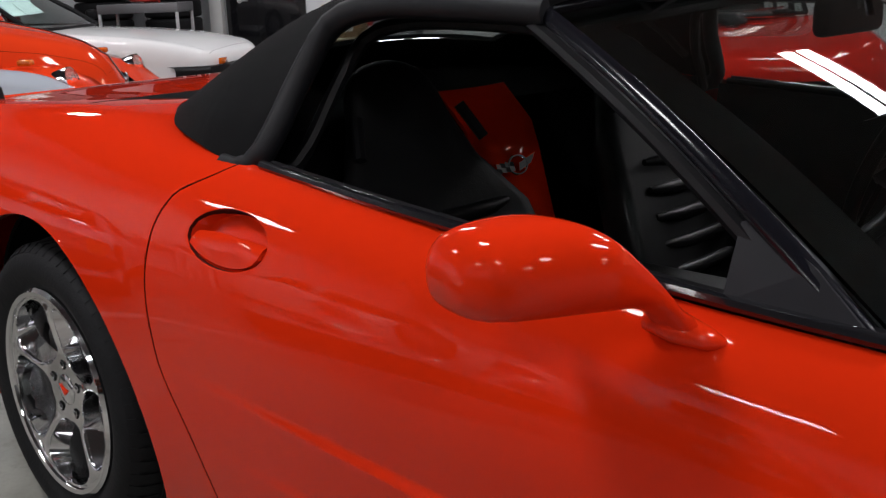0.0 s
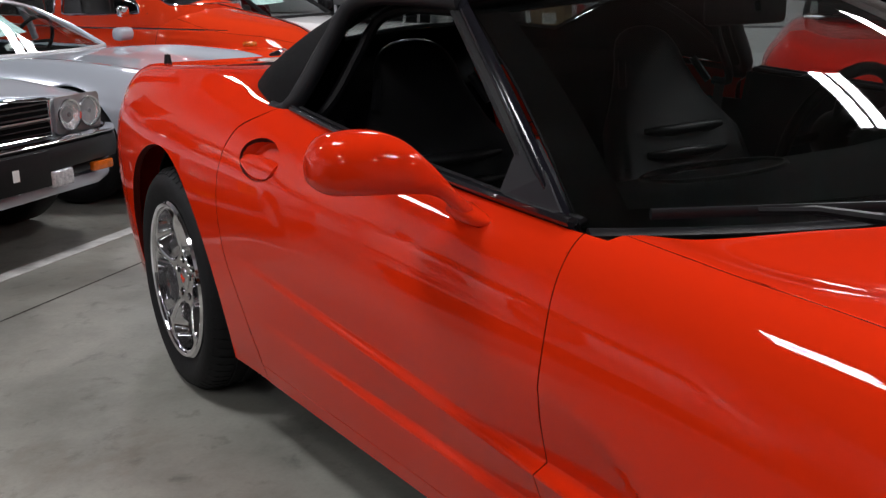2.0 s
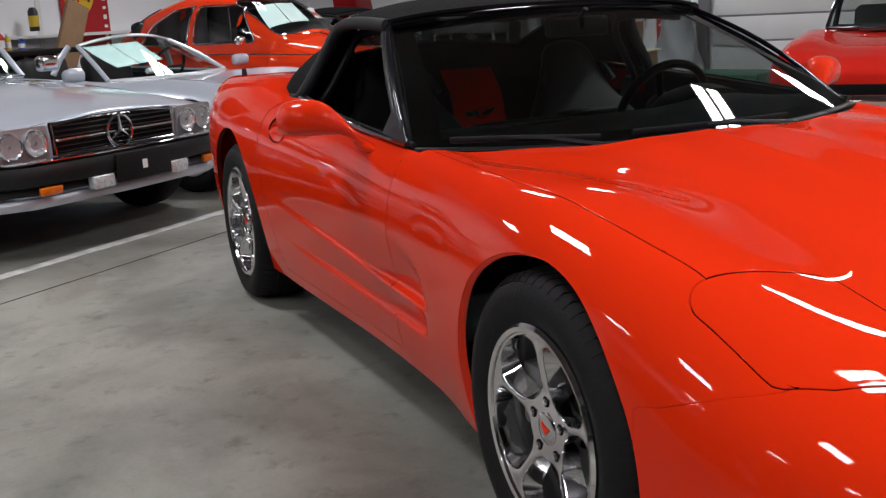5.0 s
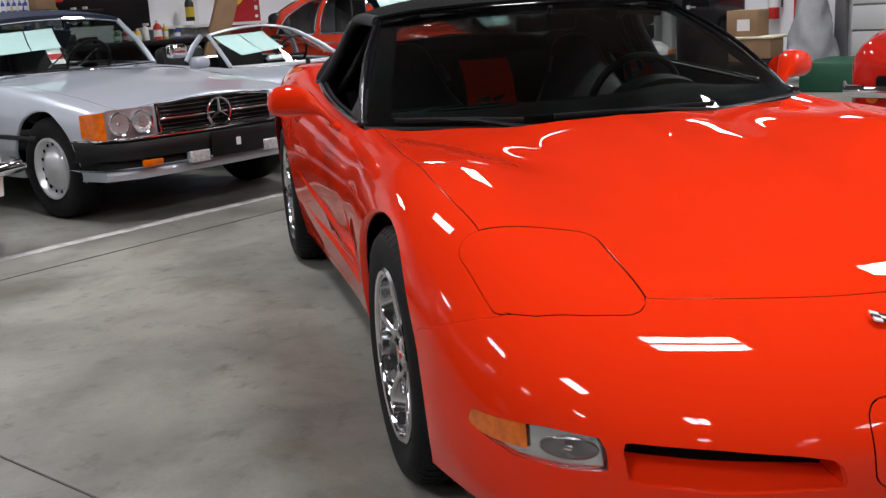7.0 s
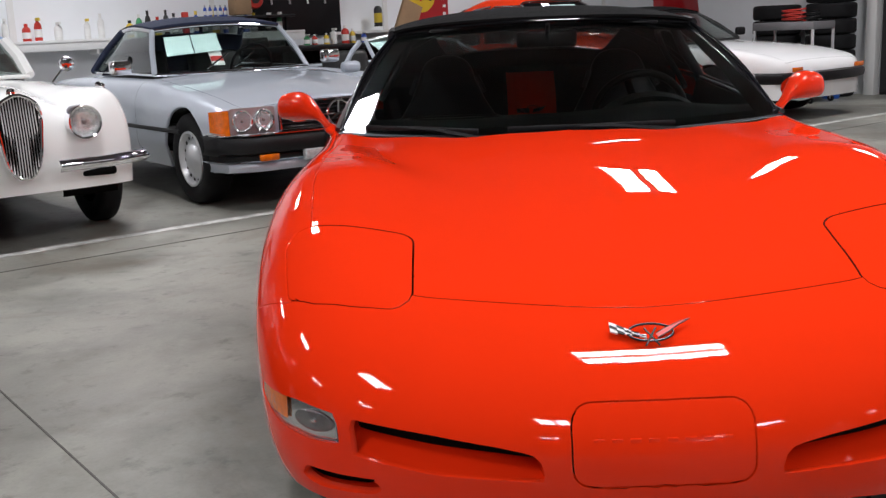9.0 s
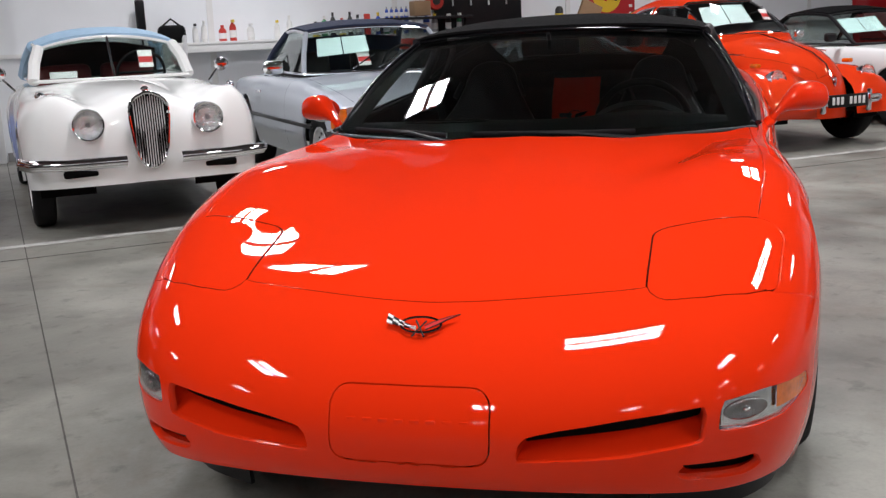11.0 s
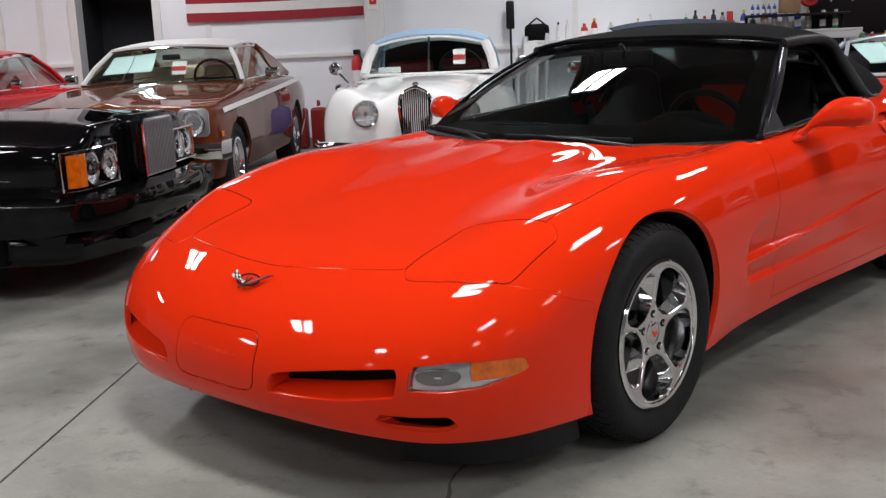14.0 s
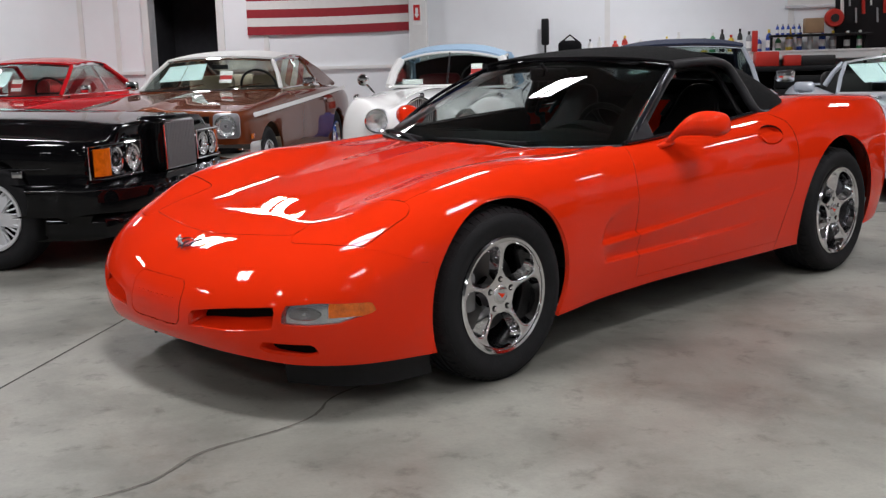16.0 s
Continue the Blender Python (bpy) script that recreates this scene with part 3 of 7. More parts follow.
def heroH(x, y):
    y = abs(y)
    z = ctr(x) + crest(x) * gauss(y, .70, .21)
    if -1.0 < x < .4:
        z -= dipx(x) * sstep(.18, .36, y) * (1 - sstep(.36, .66, y))
    if -1.0 < x < .12:
        # spine along the middle of the hood
        z += .006 * sstep(.12, -.30, x) * math.exp(-y / .08)
        # hollow behind the fender's crest, with a steep outer wall
        yc = .46 + .20 * sstep(.06, -.62, x)
        deep = .009 * sstep(.06, -.26, x)
        z -= deep * sstep(yc - .20, yc, y) * (1 - sstep(yc + .01, yc + .10, y))
    return z


hz_m = pchip([(-3.61, .62), (-2.6, .64), (-1.6, .63), (-.9, .60), (-.3, .58), (0, .57), (.2, .55), (.4, .49), (.55, .43), (.85, .35), (.98, .31)])
hz_b = pchip([(-3.61, .32), (-3.1, .21), (-2.2, .195), (-1.2, .198), (-.3, .18), (.3, .178), (.5, .182), (.8, .195), (.98, .225)])
hz_R = pchip([(-3.61, .10), (-3.2, .18), (-2.65, .22), (-2.0, .15), (-1.2, .125), (-.6, .135), (-.25, .135), (0, .14), (.2, .145), (.4, .185), (.6, .26), (.8, .36), (.97, .46)])


# the two ledges along the flank, and the front edge of the scoop above the upper one
zc_f = pchip([(-2.3, .552), (-2.16, .541), (-1.4, .480), (-.95, .446), (-.67, .432), (-.5, .428)])
zl_f = pchip([(-2.3, .40), (-2.0, .386), (-1.4, .360), (-.9, .350), (-.5, .347)])
xe_f = pchip([(.34, -.66), (.40, -.615), (.44, -.60), (.50, -.607), (.534, -.635), (.567, -.715), (.593, -.81), (.62, -.95), (.66, -1.2)])
LEDGE = .016


def hero_rows(x, b, m, i, n):
    """Heights of the flank's lines, gathered at the two ledges."""
    k = sstep(.05, -.35, x) * sstep(-2.95, -2.35, x)
    even = b + (m - b) * i / n
    if k <= 0:
        return even
    zl, zc = zl_f(x), zc_f(x)
    knots = [(0, b), (5 / 26, zl - .004), (6 / 26, zl), (8 / 26, zl + LEDGE), (9 / 26, zl + LEDGE + .006), (15 / 26, zc - .004), (16 / 26, zc), (18 / 26, zc + LEDGE), (19 / 26, zc + LEDGE + .006), (1, m)]
    t = i / n
    for (t0, z0), (t1, z1) in zip(knots, knots[1:]):
        if t <= t1 + 1e-9:
            z = z0 + (z1 - z0) * (t - t0) / (t1 - t0)
            break
    return even + (z - even) * k


def hero_tuck(x, y, z):
    m, b = hz_m(x), hz_b(x)
    d = 0.0
    if z < m:
        t = (m - z) / (m - b)
        d += (.022 + .011 * sstep(.25, .5, x) * sstep(.95, .7, x)) * t ** 3 + .026 * t ** 1.6 * sstep(.25, -.3, x) + .022 * t ** 1.4 * sstep(-.25, -.7, x) * sstep(-2.6, -2.1, x)
    if -2.45 < x < -.4:
        zc, zl = zc_f(x), zl_f(x)
        xe = xe_f(z)
        on = sstep(xe, xe - .03, x)
        if z >= zc:
            top = .64
            deep = on * (.032 - .020 * sstep(-.75, -1.15, x)) * (1 - sstep(-1.2, -2.25, x))
            u = min(1.0, max(0.0, (top - z) / (top - zc - LEDGE)))
            d += deep * (u * u * (1.7 - .7 * u) if u < 1 else 1.0) * min(1.0, (z - zc) / LEDGE)
        elif z > zl:
            deep = on * (.022 - .009 * sstep(-.75, -1.15, x)) * (1 - sstep(-1.2, -2.1, x))
            u = min(1.0, max(0.0, (zc - z) / (zc - zl - LEDGE)))
            d += deep * u ** .9 * min(1.0, (z - zl) / LEDGE)
    return d


HERO = dict(plan=[(.975, 0), (.967, .2), (.935, .42), (.873, .605), (.80, .72), (.70, .805), (.56, .864), (.36, .901), (.0, .929), (-.35, .916), (-.7, .897), (-1.2, .902), (-1.7, .918),
                  (-2.2, .932), (-2.65, .936), (-3.0, .925), (-3.3, .885), (-3.48, .78), (-3.57, .55), (-3.6, .25), (-3.605, 0)],
            H=heroH, zm=hz_m, zb=hz_b, R=hz_R, p=2.15, pole=(.15, -3.1), tuck=hero_tuck, zrow=hero_rows)
skin = Skin(grid_bm(body_grid(HERO, 300, 26, 24, 44)))


def inside_poly(pts, r):
    """Signed distance to a polygon in two numbers, rounded by r (negative inside)."""
    n = len(pts)

    def f(a, b):
        d, s = 1e9, 1.0
        j = n - 1
        for i in range(n):
            ax, ay = pts[i]
            bx, by = pts[j]
            ex, ey, wx, wy = bx - ax, by - ay, a - ax, b - ay
            t = min(1.0, max(0.0, (wx * ex + wy * ey) / (ex * ex + ey * ey)))
            d = min(d, (wx - ex * t) ** 2 + (wy - ey * t) ** 2)
            c1, c2, c3 = b >= ay, b < by, ex * wy > ey * wx
            if (c1 and c2 and c3) or not (c1 or c2 or c3):
                s = -s
            j = i
        return s * math.sqrt(d) - r
    return f


# seams
hl_sd = inside_poly([(.655, .538), (.635, .606), (.596, .690), (.553, .742), (.407, .762), (.425, .540)], .045)
pl_sd = inside_poly([(-.14, .325), (.14, .325), (.14, .405), (-.14, .405)], .042)
in_sd = inside_poly([(.248, .310), (.46, .318), (.612, .338), (.618, .390), (.46, .374), (.33, .355), (.256, .340)], .012)
in_top = pchip([(.23, .346), (.256, .352), (.33, .367), (.46, .386), (.63, .403)])
sg_sd = inside_poly([(.662, .355), (.725, .350), (.795, .355), (.845, .380), (.842, .402), (.75, .409), (.668, .400)], .009)
fg_sd = inside_poly([(.577, .258), (.590, .270), (.730, .266), (.737, .248), (.715, .238), (.59, .250)], .008)
hd_sd = lambda x, z: (math.hypot((x + 1.930) / .106, (z - .800) / .046) - 1) * .046
x_df = pchip([(.18, -.90), (.36, -.885), (.5, -.862), (.68, -.836), (.78, -.845), (.88, -.87)])
x_dr = pchip([(.18, -2.05), (.3, -2.065), (.4, -2.09), (.56, -2.15), (.69, -2.158), (.78, -2.148), (.85, -2.115), (.895, -2.03), (.95, -1.96)])
y_hood = pchip([(-.8, .768), (-.5, .772), (-.28, .782), (0, .778), (.2, .765), (.36, .75), (.6, .745)])
x_seam = pchip([(0, .733), (.1, .727), (.2, .716), (.3, .702), (.4, .685), (.49, .665), (.6, .55), (.75, .40), (.95, .3)])
x_hood = pchip([(0, -.605), (.2, -.615), (.4, -.655), (.6, -.722), (.7, -.765), (.775, -.80), (.9, -.82)])
x_fas = pchip([(.1, .36), (.505, .36), (.515, .377), (.525, .417), (.540, .456), (.565, .52), (.595, .60), (.75, .63)])
y_belt = pchip([(-2.75, 0), (-2.72, .3), (-2.6, .52), (-2.4, .68), (-2.2, .755), (-2.0, .785), (-1.4, .815), (-.86, .80), (-.69, .785)])
F = dict(
    arch_f=lambda x, y, z: (math.hypot(x, z - .335) - .372) if y > .5 else 1.0,
    arch_r=lambda x, y, z: (math.hypot(x + 2.654, z - .345) - .402) if y > .5 else 1.0,
    cover=lambda x, y, z: hl_sd(x, y) if z > .5 else .5,
    door_f=lambda x, y, z: x - x_df(z),
    door_r=lambda x, y, z: x - x_dr(z),
    door_b=lambda x, y, z: z - .245,
    hood_s=lambda x, y, z: y - y_hood(x) if z > .5 else .5,
    hood_f=lambda x, y, z: x - x_seam(y) if z > .5 else .5,
    hood_r=lambda x, y, z: x - x_hood(y),
    fas=lambda x, y, z: x - x_fas(z),
    belt=lambda x, y, z: (y - y_belt(x)) if (z > .78 and x < -.6) else .3,
    plate=lambda x, y, z: pl_sd(y, z) if x > .7 else .5,
    intake=lambda x, y, z: in_sd(y, z) if x > .4 else .5,
    signal=lambda x, y, z: sg_sd(y, z) if x > .4 else .5,
    amber_y=lambda x, y, z: y - .778 if x > .4 and .3 < z < .46 else .5,
    amber_z=lambda x, y, z: z - .366 if x > .4 and y > .60 else .5,
    handle=lambda x, y, z: hd_sd(x, z) if y > .6 else .5,
    fog=lambda x, y, z: fg_sd(y, z) if x > .4 else .5,
)
for key in F:
    skin.cut(F[key], snap=.0022)
skin.take(lambda x, y, z: (F["arch_f"](x, y, z) < 0 or F["arch_r"](x, y, z) < 0))
skin.take(lambda x, y, z: z > .75 and x < x_hood(y) and x > -2.76 and y < y_belt(x))
P_cover = skin.take(lambda x, y, z: F["cover"](x, y, z) < 0)
P_plate = skin.take(lambda x, y, z: F["plate"](x, y, z) < 0)
P_intake = skin.take(lambda x, y, z: F["intake"](x, y, z) < 0)
P_signal = skin.take(lambda x, y, z: F["signal"](x, y, z) < 0)
P_handle = skin.take(lambda x, y, z: F["handle"](x, y, z) < 0)
P_fog = skin.take(lambda x, y, z: F["fog"](x, y, z) < 0)
P_hood = skin.take(lambda x, y, z: F["hood_f"](x, y, z) < 0 and F["hood_s"](x, y, z) < 0 and x > x_hood(y) - .001 and z > .5)
P_fascia = skin.take(lambda x, y, z: F["fas"](x, y, z) > 0)
P_fender = skin.take(lambda x, y, z: x > x_df(z))
P_door = skin.take(lambda x, y, z: x > x_dr(z) and z > .245)
P_sill = skin.take(lambda x, y, z: x > x_dr(z) and z <= .245)
P_rear = skin.take(lambda x, y, z: True)
link("hood", panel_mesh("hood", mirrored(P_hood, True), skin_mat=RED, gap=.0021, seam=SEAM, edge=.0018), RED, hero, "glossy red clamshell hood")
link("front_bumper", panel_mesh("front_bumper", mirrored(P_fascia, True), gap=.0004, skin_mat=RED, seam=RED, edge=.0010), RED, hero, "red nose with two grille openings")
link("rear_body", panel_mesh("rear_body", mirrored(P_rear, True), skin_mat=RED, gap=.0021, seam=SEAM, edge=.0018), RED, hero)
link("licence_cover", panel_mesh("licence_cover", mirrored(P_plate, True), gap=.0030, skin_mat=RED, seam=SEAM, edge=.0015), RED, hero, "red blank licence plate cover")
for pn, nm, lab in ((P_cover, "headlight_cover", "closed red pop-up headlight cover"), (P_fender, "front_fender", ""), (P_door, "door", ""), (P_sill, "sill", "")):
    for s in (1, -1):
        link(nm, panel_mesh(nm, pn if s > 0 else mirrored(pn, False), skin_mat=RED, gap=.0021 if pn is P_cover else .0016 if pn is P_door else .0004, seam=SEAM if pn in (P_cover, P_door) else RED, edge=.0018), RED, hero, lab)
for s in (1, -1):
    five_spoke(hero, 0, s, .331, .222, .245, .908)
    five_spoke(hero, -2.654, s, .338, .236, .275, .922)


def border_loops(panel):
    count = {}
    for f in panel[2]:
        for i, j in zip(f, f[1:] + f[:1]):
            count.setdefault((min(i, j), max(i, j)), []).append((i, j))
    return [v[0] for v in count.values() if len(v) == 1]


def pocket(panel, shift, shrink=1.0, wall_mat=None, back_mat=None, names=("surround", "backing"), parent=None, mirror=False, back_label=""):
    """A recess behind an opening: side walls from its border, and a back."""
    if mirror:
        panel = mirrored(panel, False)
        shift = Vector((shift[0], -shift[1], shift[2]))
    verts, nors, faces = panel
    c = sum(verts, Vector()) / len(verts)
    if callable(shrink):
        back = [shrink(v, c) + Vector(shift) for v in verts]
    else:
        back = [c + (v - c) * shrink + Vector(shift) for v in verts]
    bm = bmesh.new()
    bl = border_loops(panel)
    top, low = {}, {}
    tang, mid = {}, {}
    for f in faces:
        fc = sum((verts[k] for k in f), Vector()) / len(f)
        for k in f:
            mid.setdefault(k, []).append(fc)
    for i, j in bl:
        for k in (i, j):
            tang[k] = tang.get(k, Vector()) + (verts[j] - verts[i]).normalized()
    for i, j in bl:
        for k in (i, j):
            if k not in top:
                side = nors[k].cross(tang[k])
                side = side.normalized() if side.length > 1e-6 else side
                if sum(side.dot(q - verts[k]) for q in mid[k]) > 0:
                    side = -side
                top[k] = bm.verts.new(verts[k] + side * .005 - nors[k] * .0045)
                low[k] = bm.verts.new(back[k])
    for i, j in bl:
        bm.faces.new((top[i], top[j], low[j], low[i]))
    a = part(names[0], bm, wall_mat, parent, angle=30)
    b = link(names[1], mesh_from(names[1], back, faces), back_mat, parent, back_label)
    return a, b


LAMPSILVER = mat("lamp_reflector", (0.60, 0.61, 0.63), 0.10, metal=1.0, var=.1, scale=50, bump=.03, bscale=120)
MESHBLK = mat("black_grille_mesh", (.004, .004, .004), .7, spec=.1, bump=.4, bscale=250)


def slot_back(v, c):
    """The slot behind a nose opening: its upper half, so that a painted shelf shows below it."""
    top = in_top(abs(v.y))
    return Vector((v.x, c.y + (v.y - c.y) * .95, top - .003 - (top - v.z) * .52))


for mir in (False, True):
    pocket(P_intake, (-.07, .0, .0), slot_back, RED, MESHBLK, ("grille_surround", "grille"), hero, mir, "black grille mesh")
    pocket(P_fog, (-.05, 0, .0), .92, RED, MESHBLK, ("duct_surround", "brake_duct"), hero, mir, "black brake duct")
    pocket(P_signal, (-.022, -.004, 0), .97, LAMPSILVER, LAMPSILVER, ("lamp_housing", "lamp_reflector"), hero, mir)
    pocket(P_handle, (0, -.028, -.006), .82, RED, RED, ("handle_cup", "handle_cup_back"), hero, mir)
    sp = mirrored(P_signal, False) if mir else P_signal
    for amber in (False, True):
        keep = [f for f in sp[2] if (abs(sum(sp[0][i].y for i in f) / len(f)) > .778 and sum(sp[0][i].z for i in f) / len(f) > .366) == amber]
        ids = sorted({i for f in keep for i in f})
        new_id = {k: n for n, k in enumerate(ids)}
        pm = panel_mesh("lens", ([sp[0][i] for i in ids], [sp[1][i] for i in ids], [[new_id[i] for i in f] for f in keep]), 0.0, .006, -.002)
        ob = link("turn_lens" if amber else "lamp_lens", pm, AMBER if amber else LENS, hero, "amber turn signal lens" if amber else "clear fog lamp lens")
        if not amber:
            ob.visible_shadow = False
    s = -1 if mir else 1
    # fog lamp bowl behind the clear lens, its inner shade put into dark colour
    bowl = Matrix.Translation((.783, s * .705, .378)) @ Matrix.Rotation(math.radians(38 * s), 4, "Z")
    part("fog_bowl", lathe([(0, .002), (.012, .004), (.022, .006), (.026, .004), (.027, -.008)], 24, axis="X", m=bowl @ Matrix.Diagonal((1, 2.2, .85, 1))), mat("lamp_bowl_shade", (.24, .24, .25), .22, metal=.9, var=.25, scale=30, bump=.3, bscale=60), hero, "dark dish standing for the fog lamp's inner shade")
    part("fog_bulb", lathe([(0, .012), (.006, .010), (.009, .004), (.009, 0)], 14, axis="X", m=bowl @ Matrix.Diagonal((1, 1.4, .7, 1))), CHROME, hero)
    # handle flap: lower half of the cup
    rows = []
    for i in range(13):
        x = -1.930 + .098 * (i / 6 - 1)
        e = math.sqrt(max(0.0, 1 - ((x + 1.930) / .104) ** 2))
        rows.append([(x, s * (.884 + .004 * e), .797 + .010 * e), (x, s * (.893 + .003 * e), .795 + .006 * e), (x, s * (.902), .797 - .02 * e), (x, s * .906, .799 - .042 * e)])
    part("door_handle", sheet(rows, .006), RED, hero, "red flush pull handle")

# windscreen


def ws_base(s):
    return Vector((-.665 - .205 * s * s, .79 * s, .806 + .018 * s * s))


def ws_top(s):
    return Vector((-1.375 - .11 * s * s, .598 * s, 1.186 - .034 * abs(s) ** 2.5))


rows = []
for i in range(15):
    t = i / 14
    row = []
    for j in range(25):
        s = j / 12 - 1
        p = ws_base(s).lerp(ws_top(s), t)
        row.append(p + Vector((.035, 0, .03)) * math.sin(math.pi * t) * (1 - .6 * s * s))
    rows.append(row)
part("windscreen", sheet(rows, .005), mat("screen_glass", (.54, .60, .59), 0.0, glass=True, ior=1.45), hero, "clear curved windscreen")


def on_glass(s, t, d):
    p = ws_base(s).lerp(ws_top(s), t)
    return p + Vector((.035, 0, .03)) * math.sin(math.pi * t) * (1 - .6 * s * s) - Vector((.45, 0, .9)).normalized() * d


FRIT = mat("black_glass_border", (.004, .004, .004), .5, spec=.2)
part("glass_border", sheet([[on_glass(j / 12 - 1, t, .009) for j in range(25)] for t in (-.02, .03, .07)], .002), FRIT, hero)
part("glass_border", sheet([[on_glass(j / 12 - 1, t, .009) for j in range(25)] for t in (.91, .96, 1.0)], .002), FRIT, hero)
for s in (1, -1):
    part("glass_border", sheet([[on_glass(s * q, k / 14, .009) for q in (.90, .95, 1.0)] for k in range(15)], .002), FRIT, hero)
part("screen_surround", tube([ws_base(s / 10) + Vector((.012, 0, -.004)) for s in range(-10, 11)], .016, 8, squash=.5), BLACKPL, hero)
part("header", tube([ws_top(s / 10) + Vector((-.008, 0, .004)) for s in range(-10, 11)], .020, 10, squash=.8), GLOSSBLK, hero, "black windscreen header")
PILLAR = mat("dark_pillar_paint", (.007, .007, .010), .16, spec=.35, var=.1, scale=10)
for s in (1, -1):
    a, b = ws_base(s) + Vector((-.012, s * .008, -.02)), ws_top(s) + Vector((-.008, s * .012, .004))
    n = 12
    pts = [a.lerp(b, k / n) + Vector((.012, s * .020, .026)) * math.sin(math.pi * k / n) for k in range(n + 1)]
    part("pillar", tube(pts, [.014 - .002 * k / n for k in range(n + 1)], 12, squash=.55, up=(0.5, s * 1.0, 0.4)), PILLAR, hero, "dark painted windscreen pillar")
    part("pillar_trim", tube([p + Vector((-.022, -s * .022, -.014)) for p in pts], .015, 10), mat("dark_pillar_cloth", (.007, .007, .008), .8, spec=.2, var=.15, scale=30, bump=.1, bscale=400), hero, "dark grey inner pillar trim")
    # seal inside the pillar
    part("pillar_seal", tube([p + Vector((-.034, -s * .004, -.012)) for p in pts], .012, 8), BLACKPL, hero)
    # quarter panel behind the pillar foot
    tri = [(-.905, s * .800, .832), (-1.075, s * .808, .842), (-1.080, s * .760, .925), (-1.055, s * .756, .935), (-.98, s * .778, .890)]
    bm = bmesh.new()
    f = bm.faces.new([bm.verts.new(p) for p in tri])
    r = bmesh.ops.extrude_face_region(bm, geom=[f])
    bmesh.ops.translate(bm, vec=(0, -s * .02, 0), verts=[g for g in r["geom"] if isinstance(g, bmesh.types.BMVert)])
    part("quarter_panel", bm, mat("satin_black_panel", (.010, .010, .013), .5, spec=.25, var=.1, scale=20), hero, "black quarter panel", smooth=False)
    # belt moulding
    belt = [Vector((x, s * (y_belt(x) + .002), heroH(x, .8) + .004)) for x in [-.88 - .09 * k for k in range(13)]]
    part("belt_moulding", tube(belt, .011, 8, squash=.8), GLOSSBLK, hero, "black belt moulding")
    part("belt_seal", tube([p + Vector((0, -s * .022, -.004)) for p in belt], .009, 8), BLACKPL, hero)

# soft top
RIB_C = [(-1.365, 1.196), (-1.55, 1.222), (-1.80, 1.240), (-2.05, 1.240), (-2.25, 1.205), (-2.40, 1.13), (-2.52, 1.05), (-2.63, .985), (-2.735, .948)]
RIB_E = [(-1.475, .612, 1.160), (-1.65, .620, 1.170), (-1.83, .624, 1.170), (-1.935, .638, 1.140), (-1.972, .685, 1.05), (-2.01, .778, .905), (-2.20, .768, .925), (-2.42, .672, .938), (-2.60, .51, .945)]
cs = curve_pts([(x, 0, z) for x, z in RIB_C], 41)
es = curve_pts(RIB_E, 41)


def top_pt(i, s, lift=0.0):
    c, e = cs[i], es[i]
    p = 2.6 - .5 * sstep(14, 28, i)
    k = abs(s)
    z = e.z + (c.z - e.z) * (1 - k ** p) ** (1 / 1.25)
    y = e.y * (1 - (1 - k) ** 1.08) if k < 1 else e.y
    x = c.x + (e.x - c.x) * k ** 2.2
    return Vector((x, math.copysign(y, s) if s else 0.0, z + lift))


def top_sheet(i0, i1, sa, sb, n, lift=0.0):
    return [[top_pt(i, sa + (sb - sa) * j / n, lift) for j in range(n + 1)] for i in range(i0, i1 + 1)]


bm = bmesh.new()
g = [[bm.verts.new(top_pt(i, j / 20 - 1)) for j in range(41)] for i in range(41)]
fs = []
for i in range(40):
    for j in range(40):
        if 24 <= i < 33 and 9 <= j < 31:
            continue
        fs.append(bm.faces.new((g[i][j], g[i + 1][j], g[i + 1][j + 1], g[i][j + 1])))
bm.normal_update()
bmesh.ops.solidify(bm, geom=fs, thickness=.010)
part("soft_top", bm, CANVAS, hero, "raised black canvas soft top")
part("rear_window", sheet(top_sheet(24, 33, -.55, .55, 22, -.002), .004), mat("tinted_glass", (.34, .37, .36), 0.0, glass=True, ior=1.45), hero, "tinted rear window")
for s in (1, -1):
    rail = [es[i] + Vector((0, s * 0, 0)) for i in range(0, 24)]
    rail = [Vector((p.x, s * (p.y + .004), p.z - .008)) for p in rail]
    part("window_seal", tube(rail, .021, 10, squash=1.1), mat("grey_black_seal", (.012, .012, .014), .5, spec=.3, var=.15, scale=20), hero, "black side window seal")
    part("roof_bow", tube([Vector((p.x, s * (abs(p.y) - .075), p.z - .03)) for p in rail], .014, 8), BLACKPL, hero)
    # seam piping along the roof's edge
    part("top_seam", tube([top_pt(i, s * .80, .003) for i in range(0, 25)], .003, 6), CANVAS, hero)
for i in (13, 22):
    part("roof_bow", tube([top_pt(i, j / 10 - 1, -.022) for j in range(1, 20)], .011, 8), BLACKPL, hero)

# mirrors


